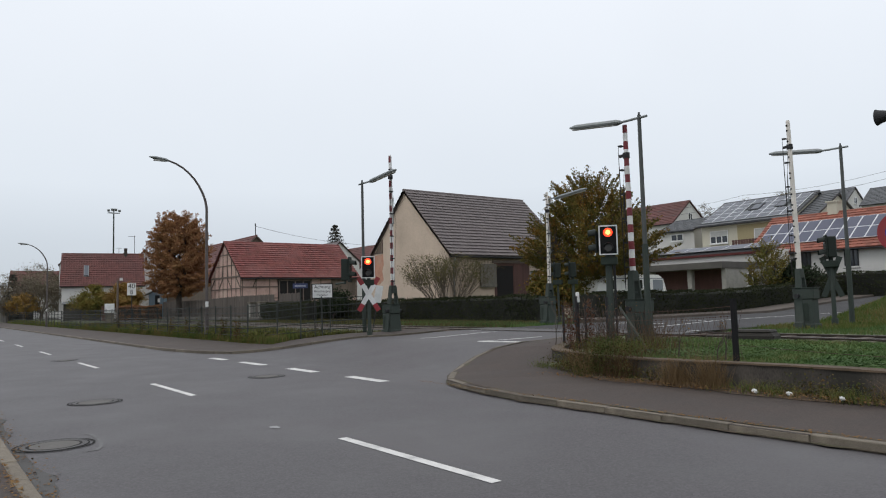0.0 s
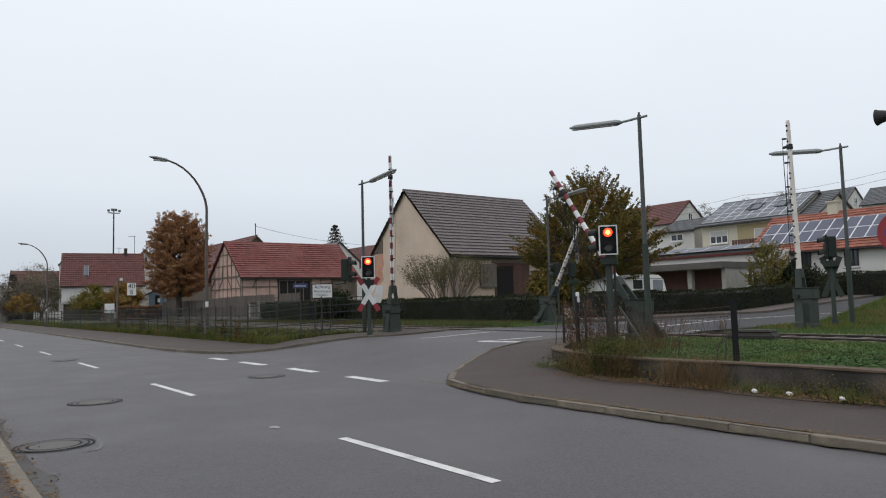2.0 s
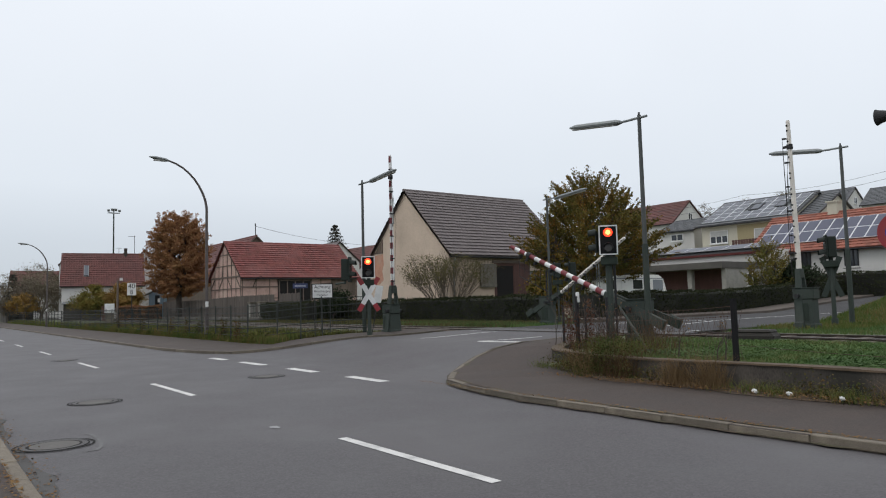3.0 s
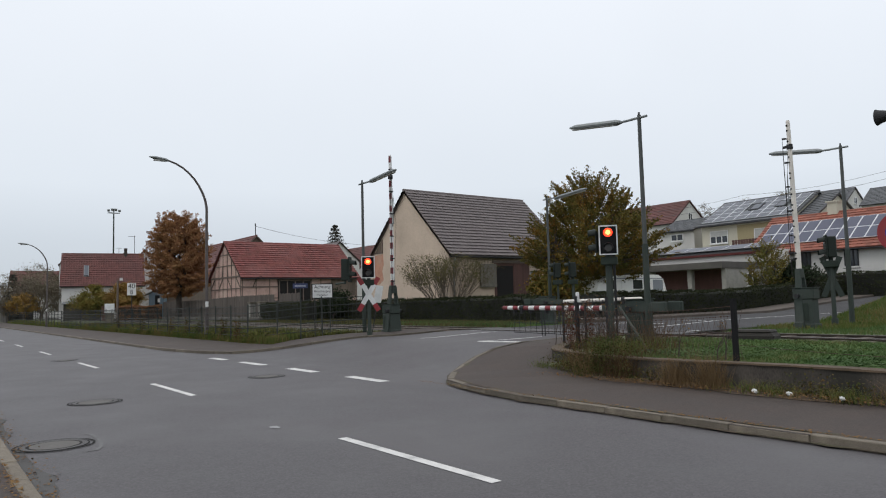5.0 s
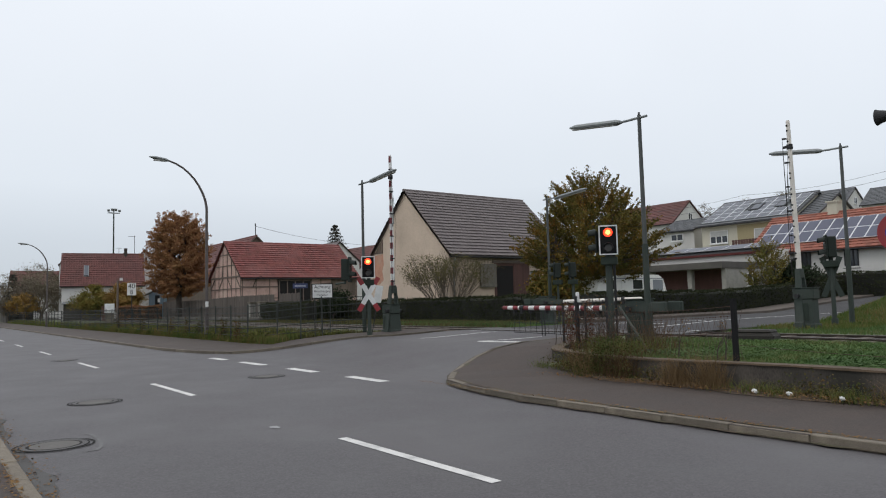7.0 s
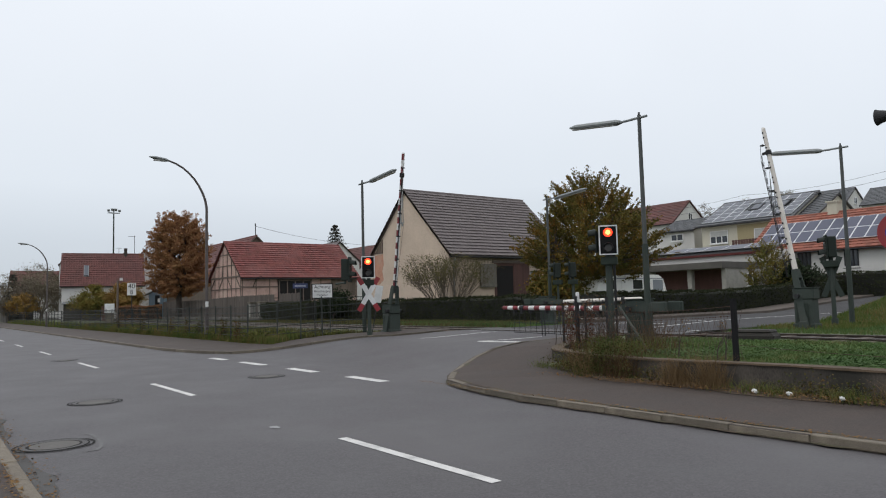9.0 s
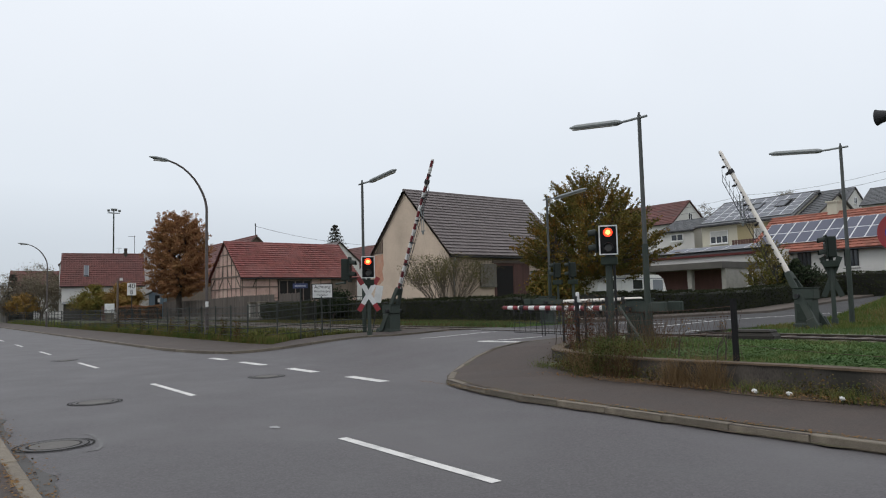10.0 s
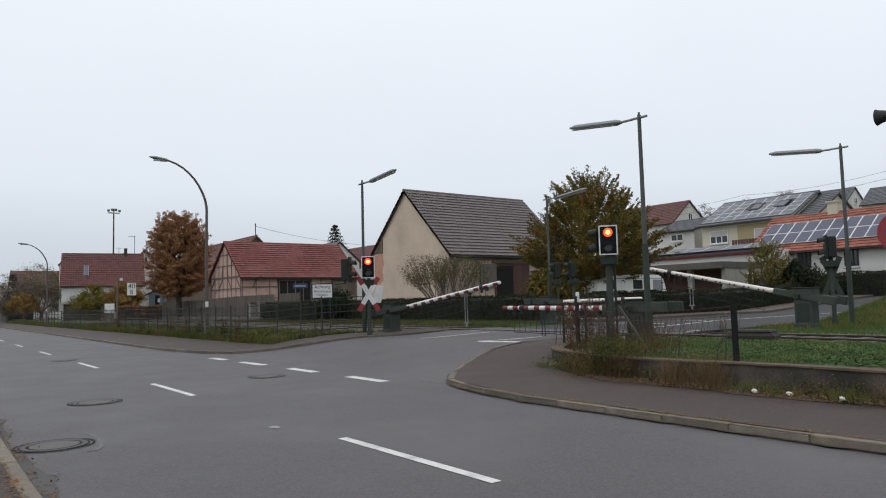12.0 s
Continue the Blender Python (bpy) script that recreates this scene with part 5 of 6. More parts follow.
ORANGE_LEAF = leaf_mat("orange_hedge_leaves", [(0.12, 0.105, 0.035), (0.21, 0.145, 0.045), (0.28, 0.165, 0.055), (0.2, 0.11, 0.05)])
# far trees' olive, lightened so the leaf colour carries the distance haze
BUSH_LEAF = leaf_mat("sparse_hazed_olive_leaves", [(0.12, 0.105, 0.075), (0.165, 0.145, 0.105), (0.21, 0.175, 0.125)])
OLIVE_LEAF = leaf_mat("dull_olive_leaves", [(0.075, 0.072, 0.03), (0.11, 0.10, 0.042), (0.15, 0.13, 0.06)])
# evergreen paled and greyed: haze of far spruces put into the leaf colour
HAZY_LEAF = leaf_mat("hazed_evergreen", [(0.05, 0.05, 0.045), (0.07, 0.068, 0.06), (0.09, 0.085, 0.07)])
DARK_LEAF = leaf_mat("dark_evergreen", [(0.012, 0.020, 0.012), (0.026, 0.036, 0.020), (0.045, 0.055, 0.025)])
GRASS = leaf_mat("grass_blades", [(0.050, 0.098, 0.034), (0.072, 0.128, 0.042), (0.10, 0.145, 0.052), (0.16, 0.145, 0.065)])
GRASS_ROUGH = leaf_mat("rough_grass", [(0.05, 0.085, 0.02), (0.085, 0.12, 0.03), (0.13, 0.13, 0.045), (0.19, 0.13, 0.06)])
STRAW = leaf_mat("dry_stalks", [(0.10, 0.065, 0.035), (0.17, 0.115, 0.060), (0.22, 0.15, 0.085)])
LITTER = leaf_mat("leaf_litter", [(0.10, 0.055, 0.025), (0.17, 0.095, 0.04), (0.22, 0.14, 0.06)])
BARK = mat("bark", (0.060, 0.048, 0.040), 0.9, spots=0.35, scale=6, stretch=(1, 1, 0.3), bump=0.6, depth=0.02)
TWIG = mat("pale_twigs", (0.125, 0.10, 0.075), 0.9, spots=0.3, scale=8)
gen = np.random.default_rng(11)


def leaf_cloud(points, size, squash=1.0, lying=False):
    """One four-cornered leaf at every point, turned at random. Fast, as plain arrays."""
    p = np.asarray(points, float)
    n = len(p)
    a = gen.normal(size=(n, 3))
    if lying:
        a[:, 2] *= 0.15
    a /= np.linalg.norm(a, axis=1)[:, None]
    up = gen.normal(size=(n, 3))
    if lying:
        up = up * 0.15 + np.array((0, 0, 1.0))
    b = np.cross(a, up)
    b /= np.linalg.norm(b, axis=1)[:, None]
    sz = size * gen.uniform(0.6, 1.35, n)[:, None]
    a, b = a * sz, b * sz * 0.62 * squash
    s = Shape()
    q = np.stack([p - a, p + b - a * 0.1, p + a, p - b - a * 0.1], 1).reshape(-1, 3)
    s.v = q.tolist()
    s.f = np.arange(4 * n).reshape(n, 4).tolist()
    return s


def blades(points, height, width, lean=0.35):
    """Upright blades: one bent, pointed blade at every point."""
    p = np.asarray(points, float)
    n = len(p)
    an = gen.uniform(0, 2 * np.pi, n)
    h = height * gen.uniform(0.45, 1.25, n)
    w = np.stack([np.cos(an), np.sin(an), np.zeros(n)], 1) * (width * gen.uniform(0.6, 1.3, n))[:, None]
    le = gen.uniform(-lean, lean, (n, 2)) * h[:, None]
    mid = p + np.column_stack([le * 0.35, h * 0.6])
    tip = p + np.column_stack([le, h])
    s = Shape()
    s.v = np.stack([p - w, p + w, mid + w * 0.7, tip, mid - w * 0.7], 1).reshape(-1, 3).tolist()
    o = 5 * np.arange(n)[:, None]
    s.f = (o + np.array((0, 1, 2, 4))).tolist() + (o + np.array((4, 2, 3))).tolist()
    return s


def hedge(name, x0, y0, x1, y1, width, height, label, density=120, leaf=0.075, material=None, wave=0.06):
    """A clipped hedge: near-black core, its colour standing for inner shade, and a skin of small leaves."""
    t = thing(name, label, "hedge", group="hedges")
    ln = math.hypot(x1 - x0, y1 - y0)
    ux, uy = (x1 - x0) / ln, (y1 - y0) / ln
    core = Shape()
    k = max(2, round(ln / 1.2))
    for i in range(k + 1):
        q = ln * i / k
        cx, cy = x0 + ux * q, y0 + uy * q
        zb = land(cx, cy)
        h = height * (1 + 0.03 * math.sin(q * 1.7))
        for off, z in ((-0.42, 0), (-0.44, h * 0.9), (-0.3, h * 0.97), (0.3, h * 0.97), (0.44, h * 0.9), (0.42, 0)):
            core.v.append((cx - uy * off * width, cy + ux * off * width, zb + z - 0.03))
    core.f = [(6 * i + j, 6 * i + j + 1, 6 * i + j + 7, 6 * i + j + 6) for i in range(k) for j in range(5)]
    core.f += [(0, 1, 2, 3, 4, 5), tuple(6 * k + j for j in range(5, -1, -1))]
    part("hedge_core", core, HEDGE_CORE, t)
    n = int(ln * (2 * height + width) * density)
    q = gen.uniform(0, ln, n)
    r = gen.uniform(0, 2 * height + width, n)
    side = np.where(r < height, -0.5, np.where(r < height + width, (r - height) / width - 0.5, 0.5))
    z = np.where(r < height, r, np.where(r < height + width, height, 2 * height + width - r))
    bulge = wave * np.sin(q * 2.1 + z * 3) + gen.normal(0, 0.035, n)
    off = side * width + np.sign(side) * bulge
    z = z + np.where((r > height) & (r < height + width), bulge + 0.02 * np.sin(q * 1.7), 0)
    x, y = x0 + ux * q - uy * off, y0 + uy * q + ux * off
    g = np.array([land(a, b) for a, b in zip(x, y)])
    part("hedge_leaves", leaf_cloud(np.column_stack([x, y, z + g]), leaf), material or HEDGE_LEAF, t, raw=True)
    return t


hedge("hedge", -62.0, 25.6, -25.2, 25.6, 1.2, 1.30, "dark clipped hedge before the barn", 210, 0.052)
hedge("hedge", -24.2, 27.5, -23.9, 60.0, 1.3, 1.36, "dark clipped hedge along the road beyond the crossing", 220, 0.05)
hedge("hedge", -54.0, 22.65, -45.5, 22.65, 0.8, 1.3, "low dark hedge before the board fence", 220, 0.05)
hedge("hedge", -30.0, 55.0, -19.8, 55.0, 1.0, 1.75, "dark hedge below the bungalow railing", 80, 0.08)
hedge("hedge", -19.4, 56.2, -12.0, 56.2, 0.9, 1.6, "small dark clipped hedge by the bungalow garden", 90, 0.08)


def limbs(shape, p, way, length, radius, depth, rnd, tips, spread=0.6, split=3):
    """Branches that fork, tapering; gathers the ends of the twigs."""
    q = p + way * length
    mid = p + way * length * 0.5 + Vector((rnd.uniform(-1, 1), rnd.uniform(-1, 1), rnd.uniform(-0.4, 0.4))) * length * 0.06
    shape.path([p, mid, q], [radius, radius * 0.85, radius * 0.68], 6 if depth > 1 else 4)
    tips.append((q, depth))
    if depth == 0:
        return
    for k in range(split):
        a = rnd.uniform(0, 6.28) + k * 6.28 / split
        d = (way + Vector((math.cos(a), math.sin(a), rnd.uniform(-0.15, 0.35))) * rnd.uniform(spread * 0.6, spread * 1.2)).normalized()
        limbs(shape, q if k else mid * 0.3 + q * 0.7, d, length * rnd.uniform(0.62, 0.84), radius * 0.62, depth - 1, rnd, tips, spread, split)


def tree(name, label, x, y, base, trunk, height, rx, ry, crown_lo, leaves, leaf, material, seed, depth=4, clumps=60, gap=0.4, shape_power=1.0, bark=None, category="tree", spread=0.6):
    """A forked trunk with a crown of leaf clumps whose outline is uneven."""
    t = thing(name, label, category, pose(x, y, base))
    rnd = random.Random(seed)
    wood, tips = Shape(), []
    limbs(wood, Vector((0, 0, -0.1)), Vector((rnd.uniform(-0.05, 0.05), rnd.uniform(-0.05, 0.05), 1)).normalized(), crown_lo + 0.5, trunk, 0, rnd, tips)
    top = tips[-1][0]
    for k in range(5):
        a = k * 1.257 + rnd.uniform(-0.3, 0.3)
        limbs(wood, top - Vector((0, 0, 0.3 * rnd.random())), Vector((0.75 * math.cos(a), 0.75 * math.sin(a), rnd.uniform(0.55, 1.2))).normalized(), (height - crown_lo) * 0.27, trunk * 0.5, depth - 1, rnd, tips, spread, 3)
    part("trunk", wood, bark or BARK, t, raw=True)
    pts = []
    per = max(4, leaves // clumps)
    ch = (height - crown_lo) / 2
    for k in range(clumps):
        while True:
            d = Vector((rnd.uniform(-1, 1), rnd.uniform(-1, 1), rnd.uniform(-1, 1)))
            if 0.25 < d.length < 1:
                break
        wide = 1.0 - 0.45 * max(0, d.z) ** shape_power - 0.12 * max(0, -d.z)
        c = np.array((d.x * rx * wide, d.y * ry * wide, crown_lo + ch + d.z * ch))
        r = rnd.uniform(0.45, 1.0) * min(rx, ch) * 0.34
        pts.append(c + gen.normal(size=(per, 3)) * np.array((r, r, r * 0.7)) * 0.52)
    extra = [np.array(q) + gen.normal(size=(max(2, int(leaves * gap / max(len(tips), 1))), 3)) * 0.28 for q, d in tips if d <= 1]
    part("crown", leaf_cloud(np.vstack(pts + extra), leaf), material, t, raw=True)
    return t


def spray_tree(name, label, x, y, base, trunk, fork, profile, sprays, per, leaf, length, material, seed, lift=0.45, flat=0.4, limbs_n=11, bark=None, fill=0.5):
    """A tree of rising limbs that end in leafy sprays; profile gives the crown's radius by height."""
    t = thing(name, label, "tree", pose(x, y, base))
    rnd = random.Random(seed)
    zs, rs = [q[0] for q in profile], [q[1] for q in profile]
    wood, joints = Shape(), []
    wood.path([Vector((0, 0, -0.1)), Vector((0.05, -0.03, fork * 0.5)), Vector((0, 0.04, fork))], [trunk * 1.25, trunk, trunk * 0.85], 10)
    for k in range(limbs_n):
        a = k * 2.4 + rnd.uniform(-0.3, 0.3)
        z = zs[0] + (zs[-1] - zs[0]) * (0.22 + 0.7 * (k + 0.5) / limbs_n)
        r = float(np.interp(z, zs, rs)) * 0.62
        end = Vector((r * math.cos(a), r * math.sin(a), z))
        start = Vector((0, 0, fork * rnd.uniform(0.75, 1.0)))
        mid = start.lerp(end, 0.5) + Vector((0, 0, 0.25))
        wood.path([start, mid, end], [trunk * 0.5, trunk * 0.32, trunk * 0.14], 6)
        joints += [mid, end, start.lerp(mid, 0.6), mid.lerp(end, 0.5)]
    pts = []
    for k in range(sprays):
        z = zs[0] + (zs[-1] - zs[0]) * rnd.random()
        r = float(np.interp(z, zs, rs))
        if rnd.random() > (r / max(rs)) ** 1.3 + 0.12:
            continue
        a = rnd.uniform(0, 6.283)
        f = math.sqrt(rnd.uniform(fill ** 2, 1.0)) * rnd.uniform(0.86, 1.06)
        c = Vector((r * f * math.cos(a), r * f * math.sin(a), z))
        high = (z - zs[0]) / (zs[-1] - zs[0])
        way = Vector((math.cos(a), math.sin(a), lift + 1.3 * high ** 2 + rnd.uniform(-0.3, 0.35))).normalized()
        ln = length * rnd.uniform(0.6, 1.35)
        root = min(joints, key=lambda q: (q - c).length)
        wood.tube(root, c, 0.022, 0.012, 4, caps=False)
        wood.tube(c, c + way * ln, 0.011, 0.004, 3, caps=False)
        side = way.cross(Vector((0, 0, 1))).normalized()
        up = side.cross(way)
        n = int(per * rnd.uniform(0.6, 1.3))
        q = gen.uniform(-0.35, 1.0, n)
        wid = 0.36 * ln * (1.05 - np.abs(q - 0.2) * 0.85)
        s1, s2 = gen.normal(0, 0.5, n) * wid, gen.normal(0, 0.5, n) * wid * flat
        pts.append(np.outer(q * ln, np.array(way)) + np.outer(s1, np.array(side)) + np.outer(s2, np.array(up)) + np.array(c))
    part("trunk", wood, bark or BARK, t, raw=True)
    part("crown", leaf_cloud(np.vstack(pts), leaf), material, t, raw=True)
    return t


spray_tree("tree", "broad beech tree in olive and rust autumn leaf", -27.1, 31.3, land(-27, 31.3), 0.2, 2.2, [(1.5, 0.9), (2.1, 2.4), (2.9, 3.7), (3.8, 4.15), (4.8, 3.6), (5.8, 2.85), (6.6, 2.2), (7.3, 1.5), (7.75, 0.6)], 1150, 125, 0.052, 0.9, TREE_LEAF, 4, fill=0.2)
spray_tree("tree", "copper-brown autumn chestnut tree beside the shed", -76.0, 22.4, land(-76, 22.4), 0.3, 3.6, [(2.4, 1.4), (3.6, 2.6), (5.6, 2.9), (7.6, 2.9), (9.2, 2.5), (10.2, 1.7), (10.7, 0.7)], 760, 150, 0.07, 0.95, COPPER_LEAF, 9, lift=0.1, flat=0.85, fill=0.15)
spray_tree("tree", "yellowing young tree before the bungalow", -25.5, 48.0, land(-25, 48), 0.08, 1.2, [(0.3, 0.8), (1.2, 1.45), (2.6, 1.4), (3.6, 0.8), (4.1, 0.35)], 330, 34, 0.06, 0.65, YELLOW_LEAF, 12, lift=0.9, fill=0.2)
tree("conifer", "dark evergreen shrub beside the young tree", -24.1, 48.9, land(-24.1, 48.9), 0.1, 3.0, 1.0, 0.9, 0.2, 3600, 0.10, DARK_LEAF, 18, clumps=36)
bush = thing("shrub", "nearly bare olive shrub with fanning twigs against the barn", "shrub", pose(-35.1, 26.85, land(-35.1, 26.85)))
wood, tips, rnd = Shape(), [], random.Random(21)
for k in range(30):
    a, lean = rnd.uniform(0, 6.283), rnd.uniform(0.05, 0.85)
    limbs(wood, Vector((0.25 * math.cos(a), 0.25 * math.sin(a), 0)), Vector((lean * math.cos(a), lean * math.sin(a), 1)).normalized(), rnd.uniform(1.2, 1.65), 0.026, 3, rnd, tips, 0.34, 3)
tagged(part("twig_fan", wood, TWIG, bush, raw=True), kind="stuff")
q = np.array([tuple(p) for p, d in tips if d < 2])
q = np.repeat(q, 6, axis=0) + gen.normal(0, 0.11, (len(q) * 6, 3))
part("foliage", leaf_cloud(q[q[:, 2] < 4.1], 0.042), OLIVE_LEAF, bush, raw=True)
tree("shrub", "round dark green shrub beside the wooden fence", -45.6, 24.4, land(-45.6, 24.4), 0.06, 2.3, 1.5, 1.1, 0.1, 5200, 0.085, DARK_LEAF, 23, clumps=40, category="shrub")
tree("shrub", "orange autumn hedge shrub near the hut", -87, 19.5, 0.5, 0.08, 4.6, 3.4, 1.8, 0.3, 11000, 0.085, ORANGE_LEAF, 25, clumps=70, category="shrub")
tree("shrub", "green and yellow shrub by the white house", -92, 17.2, 0.4, 0.08, 4.5, 3.0, 1.8, 0.2, 10000, 0.085, YELLOW_LEAF, 26, clumps=60, category="shrub")
tree("shrub", "low rust-coloured shrub beyond the track", -83, 20.0, 0.55, 0.05, 1.25, 1.8, 0.7, 0.1, 2200, 0.1, COPPER_LEAF, 27, clumps=26, category="shrub")
for i, (x, y, h, r) in enumerate(((-128, 14, 9.0, 3.2), (-136, 17.5, 9.6, 4.0), (-118, 12.9, 4.4, 2.4), (-165, 16, 10, 4.5), (-121, 15.4, 9.0, 3.0), (-124, 11.4, 5.2, 2.4), (-118, 17.6, 7.4, 2.2))):
    tree("tree", "thin-leaved grey-brown tree by the road", x, y, 0.2, 0.2, h, r, r, 1.0, 4200, 0.085, ORANGE_LEAF if i == 2 else BUSH_LEAF, 40 + i, depth=5, clumps=70, bark=TWIG)
tree("conifer", "small dark spruce beside the road", -125, 12.2, 0.2, 0.15, 8.0, 0.9, 0.9, 0.3, 2400, 0.12, HAZY_LEAF, 47, clumps=30, shape_power=0.6)
for i, (x, y, top, r) in enumerate(((-72.6, 130, 20.6, 3.4), (-68, 133, 19.6, 2.4), (-65.0, 130, 21.0, 3.2), (-60.5, 131, 20.2, 2.6), (-82, 130, 20.3, 2.6), (-79.5, 128, 19.2, 2.2), (-56.3, 120, 17.4, 1.4))):
    z = min(land(x, y), top - 8.0)
    tree("tree", "bare brown hilltop tree above the roofs", x, y, z, 0.2, top - z, r, r, (top - z) * 0.5, 4200, 0.10, BUSH_LEAF, 60 + i, clumps=80, depth=5, bark=TWIG)


def spruce(x, y, base, height, radius, label):
    t = thing("conifer", label, "tree", pose(x, y, base))
    part("trunk", Shape().tube((0, 0, 0), (0, 0, height), 0.22, 0.03, 8), BARK, t)
    pts = []
    for k in range(22):
        z = height * (0.12 + 0.86 * k / 21)
        r = radius * (1 - k / 22) ** 0.8
        for j in range(9):
            a = j * 0.698 + k * 0.4
            q = np.linspace(0.15, 1, 26)[:, None] * np.array((math.cos(a) * r, math.sin(a) * r, -r * 0.3))
            pts.append(q + np.array((0, 0, z)) + gen.normal(size=q.shape) * 0.16)
    part("crown", leaf_cloud(np.vstack(pts), 0.17), HAZY_LEAF, t, raw=True)


spruce(-150.0, 81.0, 3.0, 18.0, 7.0, "tall dark spruce on the skyline behind the roofs")


# plants climbing through the mesh fence
pts = [gen.normal((x, y, 0.55), (0.16, 0.07, 0.32), (330, 3)) for x, y in ((-36.2, 11.1), (-38.9, 11.1), (-31.0, 11.1), (-44.8, 11.1), (-29.3, 11.1), (-51.0, 11.1), (-34.4, 11.15))]
tagged(part("fence_climbers", leaf_cloud(np.vstack(pts), 0.045), leaf_mat("climber_leaves", [(0.03, 0.035, 0.014), (0.07, 0.06, 0.025), (0.13, 0.075, 0.035)]), raw=True), "dark climbing weeds tangled in the mesh fence", "weeds", kind="stuff")


# grass: short turf on the bank, rough verge along the fence, dry tussocks on the wall
def scatter(n, x0, x1, y0, y1):
    x, y = gen.uniform(x0, x1, n), gen.uniform(y0, y1, n)
    return np.column_stack([x, y, [land(a, b) - 0.05 for a, b in zip(x, y)]])


def stuff(name, shape, material, label, category):
    return tagged(part(name, shape, material, raw=True), label, category, kind="stuff")


p = scatter(100000, -11.6, 4, 11.3, 16.9)
p = p[(p[:, 0] > -9.2) | (p[:, 1] > 11.4 + (-9.2 - p[:, 0]) * 0.75)]
stuff("bank_grass", blades(p, 0.075, 0.010, 0.8), GRASS, "short green grass on the railway bank", "grass")
p = scatter(60000, -12.4, 4, 20.4, 36)
stuff("far_bank_grass", blades(p, 0.10, 0.014), GRASS, "green and straw grass beyond the rails", "grass")
p = scatter(9000, -12.4, -9.5, 22.0, 32)
stuff("far_bank_weeds", blades(p, 0.17, 0.012), GRASS_ROUGH, "rough grass beside the far posts", "grass")
p = scatter(20000, -60, -22.5, 20.4, 25.0)
stuff("strip_grass", blades(p, 0.16, 0.022), leaf_mat("dull_grass", [(0.05, 0.055, 0.024), (0.08, 0.078, 0.034), (0.125, 0.10, 0.05)]), "rough grass strip before the hedge", "grass")
p = scatter(9000, -33, -21.6, 20.6, 23.6)
stuff("strip_turf", blades(p, 0.14, 0.02), GRASS, "green tufts beside the crossing", "grass")
x = gen.uniform(-120, -25.5, 42000)
x = np.where(gen.random(42000) < 0.6, gen.uniform(-60, -25.5, 42000), x)
y = 10.98 + np.abs(gen.normal(0, 0.6, 42000))
p = np.column_stack([x, y, [max(land(a, b), 0.10) - 0.02 for a, b in zip(x, y)]])
stuff("fence_verge", blades(p, 0.34, 0.016), GRASS_ROUGH, "rough weeds and grass under the fence", "grass")
x = gen.uniform(-64, -24.6, 40000)
y = np.where(x > -27.4, 10.95 + (x + 27.4) * 0.75, 10.95) + gen.uniform(0, 0.9, 40000)
p = np.column_stack([x, y, [max(land(a, b), 0.12) for a, b in zip(x, y)] + gen.uniform(0, 0.48, 40000) * (0.6 + 0.4 * np.sin(x * 1.3))])
stuff("verge_leaves", leaf_cloud(p, 0.045), leaf_mat("verge_weeds", [(0.055, 0.072, 0.022), (0.095, 0.108, 0.03), (0.15, 0.135, 0.045), (0.17, 0.11, 0.045)]), "broad-leaved weeds at the pavement edge", "weeds")
p = scatter(16000, -75, -24, 12.2, 15.6)
stuff("inner_verge", blades(p, 0.12, 0.016), MATS["dull_grass"], "rough grass between fence and track", "grass")


def tussock(x, y, z, n, h, spread, material, width=0.0035, lean=0.75):
    q = np.column_stack([gen.normal(x, spread, n), gen.normal(y, spread * 0.6, n), np.full(n, z)])
    s = blades(q, h, width, lean)
    return s


def tuft(name, label, specs, material):
    t = Shape()
    for x, y, z, n, h, sp in specs:
        b = tussock(x, y, z, n, h, sp, material)
        t.add(b.v, b.f)
    return stuff(name, t, material, label, "dry grass")


specs = [(-7.9 + 0.9 * k + gen.uniform(-0.3, 0.3), 10.92 - gen.uniform(0, 0.12), 0.14, int(gen.uniform(60, 160)), gen.uniform(0.2, 0.35), 0.2) for k in range(3)]
specs += [(x, 10.92, 0.13, n_, h_, 0.15) for x, n_, h_ in ((-7.6, 420, 0.52), (-6.9, 480, 0.56), (-9.75, 160, 0.6), (-4.1, 130, 0.35))] + [(x, 10.9, 0.13, 180, 0.4, 0.18) for x in (-2.6, 0.5)]
tuft("dry_tussocks", "dry straw-coloured grass tufts at the wall foot", specs, STRAW)
x, y = gen.uniform(-11.4, 3, 26000), 11.35 + np.abs(gen.normal(0, 2.0, 26000))
keep = (np.sin(x * 2.3 + 1) + np.sin(y * 3.1) + np.sin(x * 0.9 - y * 1.7) > -0.4) & (y < 15.8) & ((x > -9.2) | (y > 11.45 + (-9.2 - x) * 0.75))
x, y = x[keep], y[keep]
stuff("bank_clover", leaf_cloud(np.column_stack([x, y, [land(a, b) - 0.02 for a, b in zip(x, y)] + gen.uniform(0.02, 0.09, len(x))]), 0.026, lying=True), leaf_mat("clover_leaves", [(0.045, 0.080, 0.032), (0.066, 0.108, 0.040), (0.09, 0.13, 0.05)]), "low clover and broad weeds in the bank grass", "weeds")
specs = [(gen.uniform(-11.0, -9.2), gen.uniform(11.7, 13.0), 0.5, 110, gen.uniform(0.2, 0.45), 0.2) for k in range(9)] + [(gen.uniform(-10.9, -8.8), gen.uniform(10.9, 11.3), 0.16, 110, gen.uniform(0.2, 0.4), 0.2) for k in range(7)]
specs += [(gen.uniform(-11.5, -9.6), 11.05 + gen.uniform(-0.1, 0.15), 0.2, 60, gen.uniform(0.14, 0.28), 0.12) for k in range(7)]
tuft("corner_weeds", "tangled green weeds on the wall corner", specs, GRASS_ROUGH)
